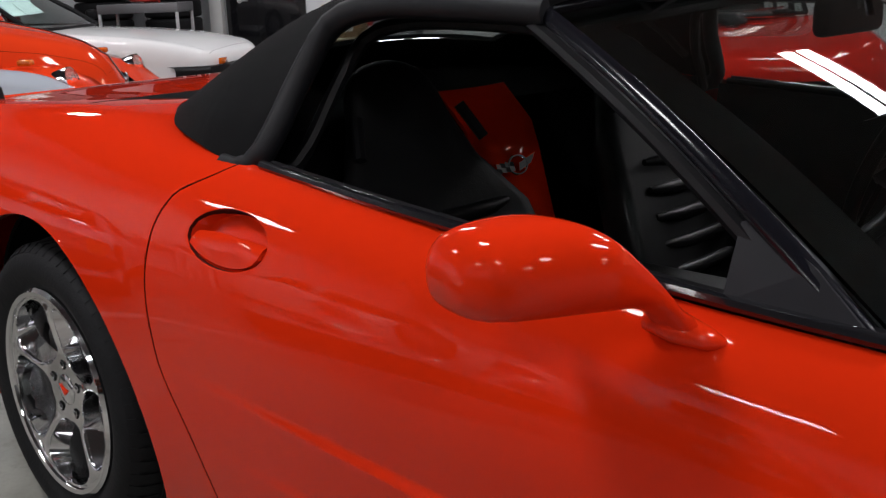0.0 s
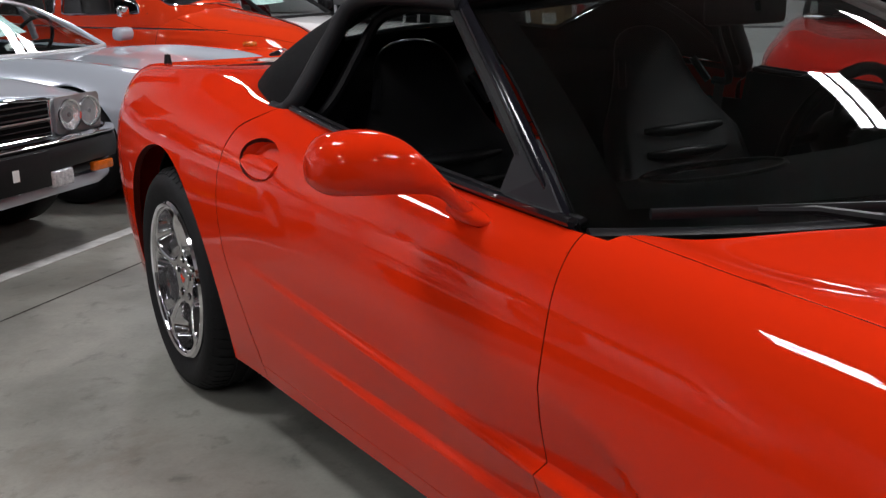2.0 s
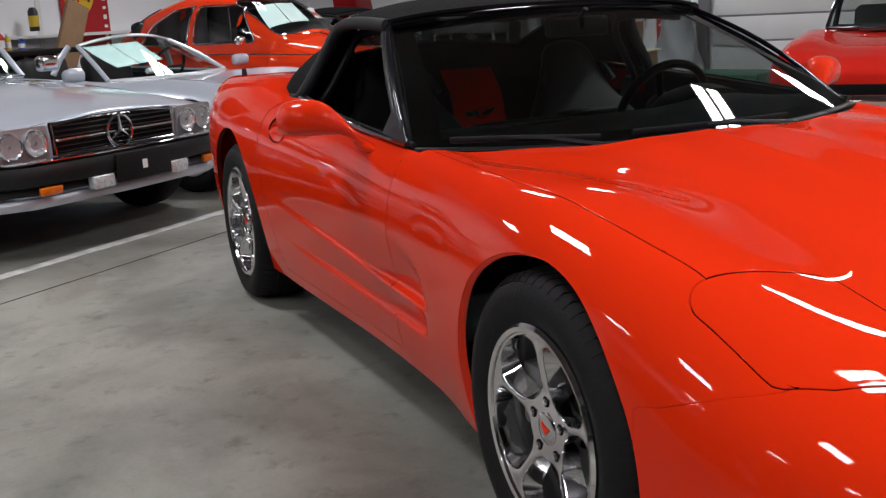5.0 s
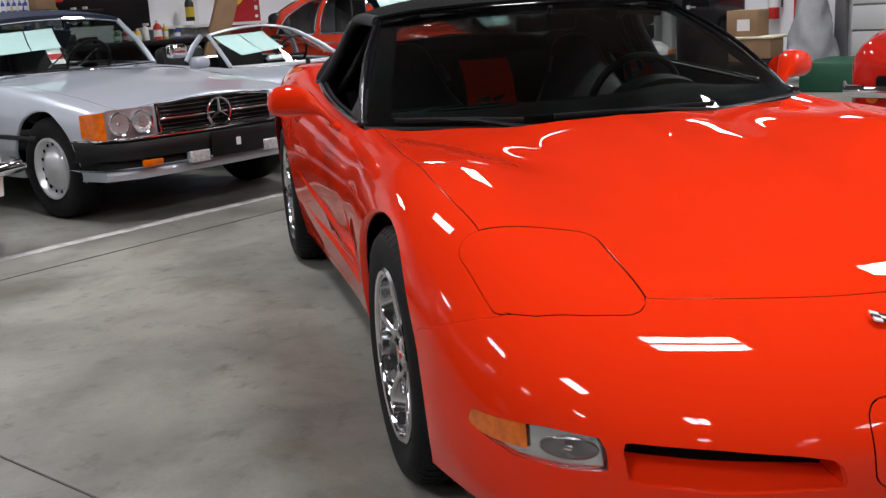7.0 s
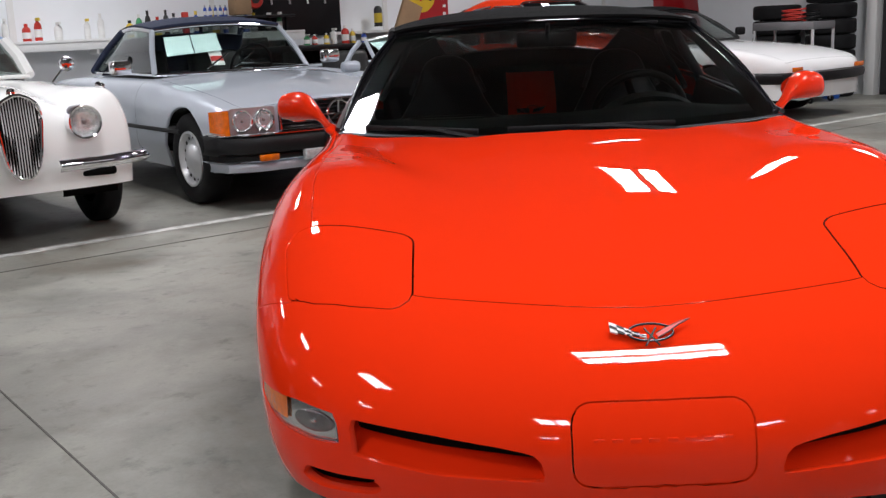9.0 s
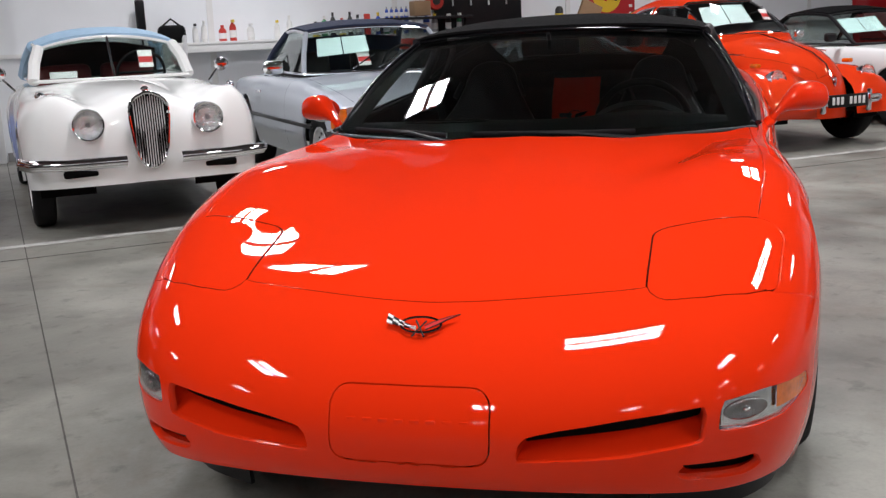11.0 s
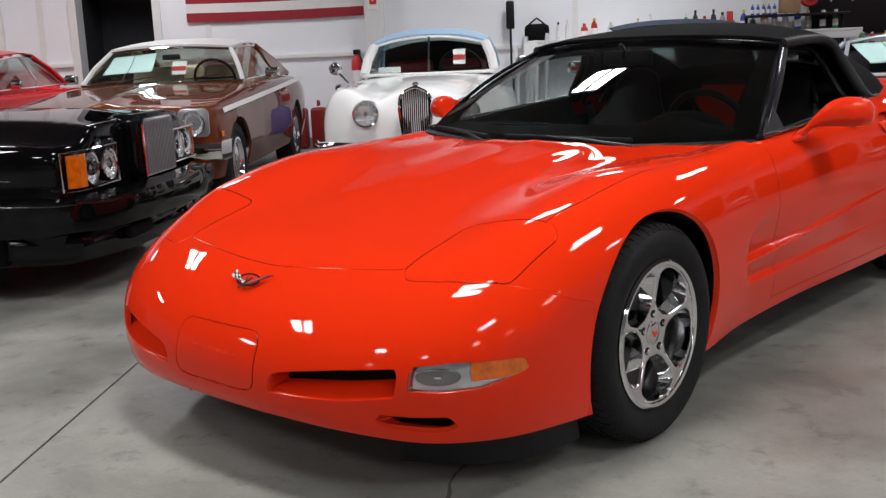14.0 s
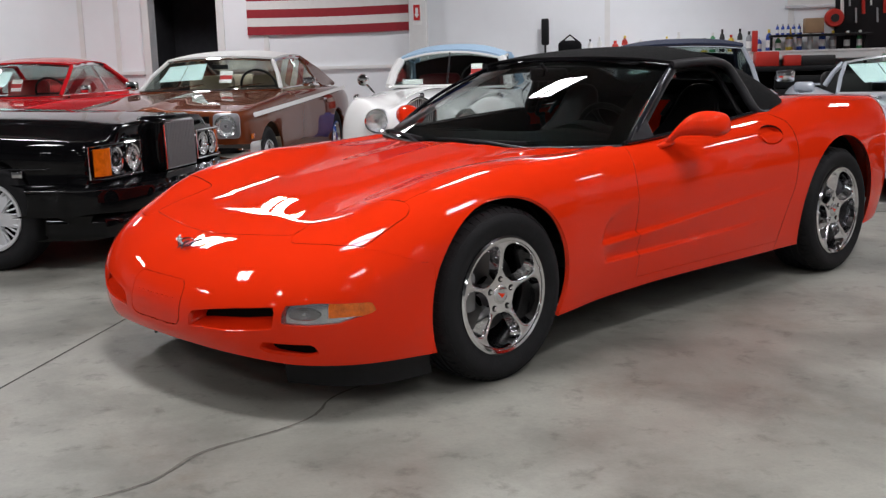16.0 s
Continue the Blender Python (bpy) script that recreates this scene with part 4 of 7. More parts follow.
def door_mirror(s):
    e = new("door_mirror")
    e.parent = hero
    bm = bmesh.new()
    rows = []
    # cross-sections from the door outwards along the housing
    secs = [((-1.100, .852, .822), .026, .016), ((-1.106, .868, .834), .027, .019), ((-1.115, .886, .856), .029, .021), ((-1.135, .908, .877), .040, .031),
            ((-1.16, .938, .893), .058, .048), ((-1.19, .970, .899), .070, .057), ((-1.215, 1.005, .899), .073, .058), ((-1.238, 1.040, .896), .067, .053), ((-1.249, 1.057, .893), .054, .042), ((-1.255, 1.068, .890), .030, .025)]
    flat_secs = [(*c, a, b) for c, a, b in secs]
    fine = []
    for i in range(len(flat_secs) - 1):
        p0, p1, p2, p3 = (flat_secs[max(0, min(len(flat_secs) - 1, i + d))] for d in (-1, 0, 1, 2))
        for k in range(4):
            u = k / 4
            fine.append([.5 * (2 * b + (c - a) * u + (2 * a - 5 * b + 4 * c - d) * u * u + (3 * b - a - 3 * c + d) * u ** 3) for a, b, c, d in zip(p0, p1, p2, p3)])
    fine.append(list(flat_secs[-1]))
    for x, y, z, rx, rz in fine:
        row = []
        for k in range(37):
            a = 2 * math.pi * k / 36
            c, si = math.cos(a), math.sin(a)
            ex = math.copysign(abs(c) ** .8, c) * rx
            ez = math.copysign(abs(si) ** .85, si) * rz * (1 if si > 0 else .86)
            row.append(Vector((x + ex, s * (y + .18 * ex), z + ez)))
        rows.append(row)
    sheet(rows, 0, bm)
    bmesh.ops.remove_doubles(bm, verts=bm.verts, dist=1e-5)
    hole = [ed for ed in bm.edges if ed.is_boundary]
    bmesh.ops.holes_fill(bm, edges=hole)
    part("mirror_housing", bm, RED, e, "glossy red teardrop mirror housing", angle=70)
    bm = lathe([(0, 0), (1, 0)], 28, axis="X")
    bmesh.ops.transform(bm, matrix=Matrix.Translation((-1.263, s * .995, .888)) @ Matrix.Rotation(math.radians(-8 * s), 4, "Z") @ Matrix.Diagonal((1, .075, .052, 1)), verts=bm.verts)
    part("mirror_glass", bm, CHROME, e)
    bm = tube([(-1.050, s * .836, .806), (-1.064, s * .846, .810), (-1.10, s * .856, .820), (-1.135, s * .850, .820), (-1.150, s * .842, .816)], [.006, .017, .024, .020, .006], 14, squash=.75)
    part("mirror_foot", bm, RED, e, "red mirror foot")


door_mirror(1)
door_mirror(-1)

# cowl and wipers
rows = [[Vector((x_hood(abs(.79 * j / 12 - .79)) + .01, .79 * j / 12 - .79, heroH(-.64, abs(.79 * j / 12 - .79)) - .022)) for j in range(25)],
        [ws_base(j / 12 - 1) + Vector((.03, 0, -.012)) for j in range(25)]]
rows = [[Vector((x_hood(abs(s)) + .012, s, heroH(x_hood(abs(s)), abs(s)) - .020)) for s in [.78 * (j / 12 - 1) for j in range(25)]],
        [ws_base(.985 * (j / 12 - 1)) + Vector((-.01, 0, -.012)) for j in range(25)]]
part("cowl_panel", sheet(rows, .01), mat("grey_cowl_plastic", (.03, .03, .033), .5, var=.15, scale=20), hero, "dark grey plastic cowl panel")
for y0, y1 in ((.40, -.20), (-.28, -.70)):
    e = new("wiper")
    e.parent = hero
    def gl(y, t):
        s = y / .79
        p = ws_base(s).lerp(ws_top(s), t)
        return p + Vector((.035, 0, .03)) * math.sin(math.pi * t) * (1 - .6 * s * s) + Vector((.012, 0, .016))
    part("wiper_arm", tube([gl(y0, -.03) + Vector((.01, 0, -.01)), gl(y0 * .6 + y1 * .4, .012), gl((y0 + y1) / 2 - .05, .02)], [.011, .008, .006], 8), BLACKPL, e)
    part("wiper_blade", tube([gl(y0 - .02, .005), gl((y0 + y1) / 2, .018), gl(y1, .018)], .006, 6, squash=1.6), BLACKPL, e)

# badge on the nose: crossed flags in a ring
badge = new("nose_badge")
badge.parent = hero
badge.matrix_basis = Matrix.Translation((.812, 0, .553)) @ Matrix.Rotation(math.radians(33), 4, "Y")


def plate3(pts, z0, z1, m, nm, mt):
    bm = bmesh.new()
    lo = [bm.verts.new((p[0], p[1], z0)) for p in pts]
    f = bm.faces.new(lo)
    r = bmesh.ops.extrude_face_region(bm, geom=[f])
    bmesh.ops.translate(bm, vec=(0, 0, z1 - z0), verts=[g for g in r["geom"] if isinstance(g, bmesh.types.BMVert)])
    return part(nm, bm, mt, m, smooth=False)


ring = [Vector((.004 + .023 * math.cos(2 * math.pi * k / 32), .047 * math.sin(2 * math.pi * k / 32), .003)) for k in range(33)]
BADGEBLK = mat("badge_black", (.01, .01, .01), .5)
part("badge_ring", tube(ring, .0028, 6, cap=False), mat("black_chrome", (.06, .06, .065), .15, metal=1.0), badge)
for r_ in range(3):
    for c_ in range(5):
        y = -.082 + .0145 * c_
        x = -.026 + .0085 * r_ + .0085 * c_ - .0016 * c_ * r_
        plate3([(x, y), (x + .0085 - .0016 * c_, y), (x + .0155 - .0032 * c_, y + .0145), (x + .0085, y + .0145)], .001, .0055, badge, "badge_square", (BADGEBLK if (r_ + c_) % 2 else WHITEP))
plate3([(.010, .010), (-.004, .030), (-.020, .062), (-.028, .086), (-.014, .062), (.004, .040), (.020, .014)], .001, .0055, badge, "badge_flag", mat("badge_red", (.55, .01, .01), .4))
part("flag_border", tube([(.010, .010, .005), (-.004, .030, .005), (-.020, .062, .005), (-.028, .086, .005), (-.014, .062, .005), (.004, .040, .005), (.020, .014, .005)], .0014, 6), BADGEBLK, badge)
for q in (-1, 1):
    part("badge_staff", tube([(.040, -q * .014, .004), (-.006, q * .012, .005)], .0022, 6), BADGEBLK, badge)
# raised lettering on the licence cover, kept as plain bars
for k in range(8):
    y = -.128 + .036 * k
    part("raised_bar", box(.006, .022, .028, (.962 - .10 * abs(y) ** 1.6, y, .368), .002), RED, hero)

# wheel wells, floor pan, chin
for cx, r_, z_ in ((0, .40, .335), (-2.654, .42, .345)):
    for s in (1, -1):
        bm = lathe([(r_, .42), (r_, .79 if cx == 0 else .84), (r_ - .012, .79 if cx == 0 else .84)], 40, arc=(-.25, math.pi + .25), m=Matrix.Translation((cx, 0, z_)) @ Matrix.Diagonal((1, s, 1, 1)))
        part("wheel_well", bm, DARK, hero)
part("floor_pan", box(3.9, 1.5, .03, (-1.5, 0, .20), .01), DARK, hero)
part("inner_bulkhead", box(.9, .9, .4, (.1, 0, .43), .03), DARK, hero)
for s in (1, -1):
    pts = curve_pts([(.74, s * .50, 0), (.66, s * .66, 0), (.53, s * .765, 0), (.38, s * .80, 0), (.33, s * .80, 0)], 16)
    part("air_dam", sheet([[p + Vector((0, 0, .22)) for p in pts], [p + Vector((-.02, 0, .085)) for p in pts]], .012), BLACKPL, hero, "black rubber air dam")
part("antenna_base", lathe([(0, .03), (.010, .026), (.014, 0), (.016, -.01)], 12, axis="Z", m=Matrix.Translation((-3.24, -.70, heroH(-3.24, .7) + .004))), BLACKPL, hero)

# cabin
part("cabin_tub", sheet([[Vector((x, y, z)) for y, z in ((-.80, .80), (-.76, .55), (-.72, .28), (0, .26), (.72, .28), (.76, .55), (.80, .80))] for x in (-.75, -1.2, -1.7, -2.1, -2.5)], .01), LEATHER, hero, "black cabin lining")
part("rear_shelf", sheet([[Vector((x, y, z)) for y in (-.72, -.4, 0, .4, .72)] for x, z in ((-2.16, .55), (-2.26, .90), (-2.40, .945), (-2.70, .962))], .02), mat("black_carpet", (.006, .006, .0065), .95, spec=.08, var=.2, scale=30, bump=.3, bscale=500), hero, "black carpeted rear shelf")
rows = []
for y in [-.76 + .08 * k for k in range(20)]:
    d = .02 * gauss(y, .38, .18)
    rows.append([Vector((-.70 - .18 * (y / .79) ** 2, y, .806)), Vector((-.86 - .12 * (y / .79) ** 2, y, .835 + d)), Vector((-1.02, y, .838 + 1.4 * d)), Vector((-1.10, y, .815 + d)), Vector((-1.13, y, .76)), Vector((-1.10, y, .62)), Vector((-1.02, y, .50))])
part("dashboard", sheet(rows, .01), mat("dark_grey_dash", (.007, .009, .0095), .6, spec=.25, var=.1, scale=20, bump=.1, bscale=300), hero, "dark grey padded dashboard")
part("passenger_bezel", tube([Vector((-1.0 + .06 * math.cos(a), -.38 + .17 * math.sin(a), .846)) for a in [2 * math.pi * k / 30 for k in range(31)]], .007, 6, cap=False), LEATHER, hero)
part("console", box(1.15, .26, .30, (-1.62, 0, .42), .05, 3), LEATHER, hero)
part("gear_lever", tube([(-1.42, .0, .56), (-1.46, 0, .68), (-1.465, 0, .72)], [.012, .012, .026], 10), LEATHER, hero)
# steering wheel
sw = new("steering_wheel")
sw.parent = hero
sw.matrix_basis = Matrix.Translation((-1.33, .37, .80)) @ Matrix.Rotation(math.radians(-68), 4, "Y")
part("wheel_rim", tube([(.182 * math.cos(2 * math.pi * k / 40), .182 * math.sin(2 * math.pi * k / 40), 0) for k in range(41)], .0155, 10, cap=False), LEATHER, sw, "black leather steering wheel rim")
part("wheel_hub", lathe([(0, .05), (.045, .045), (.065, .02), (.065, -.03)], 20, axis="Z"), LEATHER, sw)
for a in (200, 340, 90, 270):
    a = math.radians(a)
    part("wheel_spoke", tube([(.05 * math.cos(a), .05 * math.sin(a), .01), (.178 * math.cos(a), .178 * math.sin(a), 0)], .014, 8, squash=.5), LEATHER, sw)
part("instrument_cowl", lathe([(.0, .0), (.16, .0), (.17, .03), (.15, .12), (.0, .14)], 24, axis="X", arc=(0, math.pi), m=Matrix.Translation((-1.16, .37, .80)) @ Matrix.Diagonal((1, 1.15, .62, 1))), LEATHER, hero)


def bucket_seat(y):
    e = new("seat")
    e.parent = hero
    # back: stacked cross-sections, narrowing to the head
    rows = []
    for t, w, d, x in ((0, .25, .13, -1.80), (.15, .265, .14, -1.84), (.4, .262, .13, -1.90), (.6, .235, .115, -1.955), (.74, .175, .095, -1.995), (.86, .135, .08, -2.03), (.94, .120, .07, -2.052), (.98, .106, .062, -2.063), (1.01, .085, .05, -2.069), (1.03, .055, .035, -2.073), (1.04, .02, .015, -2.075)):
        z = .34 + .68 * t
        row = []
        for k in range(21):
            a = 2 * math.pi * k / 20
            c, s = math.cos(a), math.sin(a)
            yy = math.copysign(abs(s) ** .7, s) * w
            xx = math.copysign(abs(c) ** .8, c) * d * .5 + (.05 * (abs(s) ** 3) if c > -.1 and t < .7 else 0)
            row.append(Vector((x + xx, y + yy, z)))
        rows.append(row)
    bm = sheet(rows)
    bmesh.ops.remove_doubles(bm, verts=bm.verts, dist=1e-5)
    bmesh.ops.holes_fill(bm, edges=[q for q in bm.edges if q.is_boundary])
    part("backrest", bm, LEATHER, e, "black leather bucket backrest", angle=80)
    for k in range(5):
        z = .50 + .065 * k
        x = -1.80 - .115 * (z - .34) / .4 + .058
        part("backrest_roll", tube([(x - .02, y - .15, z), (x, y - .08, z), (x, y + .08, z), (x - .02, y + .15, z)], [.008, .016, .016, .008], 10), LEATHER, e)
    part("cushion", box(.52, .46, .15, (-1.52, y, .38), .05, 3), LEATHER, e)
    for s in (-1, 1):
        part("bolster", tube([(-1.74, y + s * .22, .42), (-1.52, y + s * .225, .45), (-1.30, y + s * .21, .42)], [.04, .045, .03], 10), LEATHER, e)
        part("belt_guide", tube([(-1.96, y + s * .17, .88), (-2.0, y + s * .14, .95)], .012, 8), BLACKPL, e)


bucket_seat(.40)
bucket_seat(-.40)
# body-coloured panel between the seats, with its badge
rows = []
for t in [k / 8 for k in range(9)]:
    x = -2.02 - .13 * t - .06 * sstep(.7, 1, t)
    z = .52 + .46 * t - .03 * sstep(.8, 1, t)
    rows.append([Vector((x + .02 * (1 - (q / .13) ** 2), q, z)) for q in (-.115, -.08, -.04, 0, .04, .08, .115)])
part("waterfall_panel", sheet(rows, .01), RED, hero, "red body-coloured panel between the seats")
wb = new("cabin_badge")
wb.parent = hero
wb.matrix_basis = Matrix.Translation((-2.066, 0, .775)) @ Matrix.Rotation(math.radians(72), 4, "Y")
for r_ in range(2):
    for c_ in range(4):
        plate3([(-.012 + .011 * r_, -.075 + .015 * c_), (-.001 + .011 * r_, -.075 + .015 * c_), (.003 + .011 * r_, -.060 + .015 * c_), (-.008 + .011 * r_, -.060 + .015 * c_)], 0, .004, wb, "badge_square", BADGEBLK if (r_ + c_) % 2 else CHROME)
part("badge_ring", tube([Vector((.022 * math.cos(2 * math.pi * k / 24), .032 * math.sin(2 * math.pi * k / 24), .002)) for k in range(25)], .003, 6, cap=False), CHROME, wb)
plate3([(-.004, .004), (.016, -.002), (.002, .045), (-.020, .068)], 0, .004, wb, "badge_flag", CHROME)
part("rear_view_mirror", box(.03, .24, .065, (-1.30, 0, 1.115), .015, 3), BLACKPL, hero)
part("mirror_stem", tube([(-1.24, 0, 1.175), (-1.29, 0, 1.13)], .008, 8), BLACKPL, hero)
for s in (1, -1):
    part("door_lining", sheet([[Vector((x, s * (y_belt(x) - .02), heroH(x, .8) - .01)), Vector((x, s * (y_belt(x) - .06), .72)), Vector((x, s * (y_belt(x) - .06), .5)), Vector((x, s * .74, .3))] for x in (-.9, -1.2, -1.6, -1.98)], .01), LEATHER, hero)
    part("sun_visor", box(.15, .36, .012, (-1.47, s * .28, 1.165), .005), BLACKPL, hero)
    part("seat_belt", tube([(-2.0, s * .66, .86), (-1.98, s * .60, .6), (-1.9, s * .58, .36)], .022, 6, squash=.1, up=(1, 0, 0)), BLACKPL, hero)

# ---------------------------------------------------------------- the other cars
# cabin shade put into the lining's colour, as the windows cast no shadow
CABINSHADE = mat("dark_cabin", (.012, .012, .013), .6, var=.3, scale=8)


def road_wheel(th, x, y, r, w, style, side):
    """A simple wheel: tyre and a face in one of several styles. side: +1 faces local +y."""
    wh = new("wheel")
    wh.parent = th
    wh.matrix_basis = Matrix.Translation((x, y, r)) @ Matrix.Rotation(math.radians(0 if side > 0 else 180), 4, "Z")
    rim = r * style.get("rim", .62)
    part("tyre", tyre(r, rim, w, tread=False), RUBBER, wh)
    h = w / 2
    kind = style["kind"]
    m = style.get("mat", CHROME)
    if kind == "dish":
        part("rim", lathe([(rim + .004, h * .8), (rim + .004, h * .95), (rim - .012, h * .95), (rim - .03, h * .6), (rim * .7, h * .55), (rim * .62, h * .75), (rim * .35, h * .95), (rim * .15, h * 1.02), (0, h * 1.03)], 36), m, wh)
        for k in range(style.get("holes", 12)):
            a = 2 * math.pi * k / style.get("holes", 12)
            # a dark plate on the dish; the hole's shade is its colour
            part("slot", box(.022, .004, .034, (0, 0, 0), .004, m=Matrix.Rotation(-a, 4, "Y") @ Matrix.Translation((0, h * .60, rim * .83))), DARK, wh)
    elif kind == "spokes":
        part("rim", lathe([(rim + .004, h * .8), (rim + .004, h * .95), (rim - .014, h * .95), (rim - .03, h * .6), (rim - .04, -h * .6)], 36), m, wh)
        part("brake_disc", lathe([(0, 0), (rim * .8, 0)], 24), DARK, wh)
        n = style.get("n", 6)
        for k in range(n):
            a = 2 * math.pi * k / n + style.get("turn", .2)
            w0, w1 = style.get("w", (.05, .035))
            rows = []
            for t in (0, .35, .7, 1):
                rad = .03 + (rim - .05) * t
                wd = w0 + (w1 - w0) * t
                yy = h * (.85 - .2 * t * t)
                rows.append([Vector((rad * math.cos(a) - q * wd * math.sin(a), yy + d, rad * math.sin(a) + q * wd * math.cos(a))) for q, d in ((-1, -.03), (-.8, 0), (.8, 0), (1, -.03))])
            part("spoke", sheet(rows), m, wh)
        for k in range(style.get("slits", 0)):
            a = 2 * math.pi * (k + .5) / style["slits"] + style.get("turn", .2)
            part("slit", tube([(rim * .55 * math.cos(a), h * .7, rim * .55 * math.sin(a)), (rim * .9 * math.cos(a), h * .68, rim * .9 * math.sin(a))], .006, 6), m, wh)
        part("hub", lathe([(.075, h * .5), (.075, h * .86), (.055, h * .93), (.04, h * .9), (0, h * .93)], 24), m, wh)
        if style.get("slits"):
            part("hub_medallion", lathe([(.041, h * .91), (.041, h * .965), (.036, h * .97), (.034, h * .955), (0, h * .955)], 24), BADGEBLK, wh, "dark round hub medallion")
            part("medallion_ring", lathe([(.026, h * .955), (.026, h * .975), (.021, h * .975), (.021, h * .955)], 24), CHROME, wh)
    return wh


def shell(th, o, mat_, arches, name="body", label="", doors=None, na=110, res=(16, 10, 8)):
    """The painted skin of a car with its wheel openings cut; doors: (front x, rear x, low z) take seams."""
    sk = Skin(grid_bm(body_grid(o, na, *res)))
    for cx, cz, r in arches:
        f = lambda x, y, z, cx=cx, cz=cz, r=r: (math.hypot(x - cx, z - cz) - r) if y > .35 else 1.0
        sk.cut(f)
        sk.take(lambda x, y, z: f(x, y, z) < 0)
    if "open" in o:
        sk.cut(o["open"])
        sk.take(lambda x, y, z: o["open"](x, y, z) < 0)
    # door and hood gap lips are DARK, the seams' shade put into colour
    if doors:
        xf, xr, zl = doors
        fs = [lambda x, y, z: x - xf - .05 * (z - .6), lambda x, y, z: x - xr - .08 * (z - .6), lambda x, y, z: z - zl]
        for f in fs:
            sk.cut(f)
        pd = sk.take(lambda x, y, z: fs[0](x, y, z) < 0 and fs[1](x, y, z) > 0 and z > zl and y > .3)
        for s in (1, -1):
            link("door", panel_mesh("door", pd if s > 0 else mirrored(pd, False), .003, .015, skin_mat=mat_, seam=DARK), mat_, th)
    hs = o.get("hood_seam")
    if hs:
        yh, x0, x1 = hs
        gs = [lambda x, y, z: y - yh(x), lambda x, y, z: x - x0, lambda x, y, z: x - x1]
        for f in gs:
            sk.cut(f)
        ph = sk.take(lambda x, y, z: y < yh(x) and x0 > x > x1 and z > o["H"](x, 0) - o.get("hood_low", .12))
        link("hood", panel_mesh("hood", mirrored(ph, True), .003, .015, skin_mat=mat_, seam=DARK), mat_, th)
    rest = sk.take(lambda *a: True)
    link(name, panel_mesh(name, mirrored(rest, True), 0.0, .02), mat_, th, label)
    for cx, cz, r in arches:
        for s in (1, -1):
            yo = o.get("well", .70)
            part("wheel_well", lathe([(r + .012, yo - .35), (r + .012, yo)], 24, arc=(-.3, math.pi + .3), m=Matrix.Translation((cx, 0, cz)) @ Matrix.Diagonal((1, s, 1, 1))), DARK, th)
    xs = [p[0] for p in o["plan"]]
    part("floor_pan", box(max(xs) - min(xs) - .3, o.get("well", .7) * 1.5, .04, ((max(xs) + min(xs)) / 2, 0, o["zb"](0) + .06), .01), DARK, th)


def arc_row(a, b, n, bulge):
    """Points from a to its mirror image b across y, bowed by the vector bulge."""
    return [Vector(a).lerp(Vector(b), k / n) + Vector(bulge) * (1 - (2 * k / n - 1) ** 2) for k in range(n + 1)]


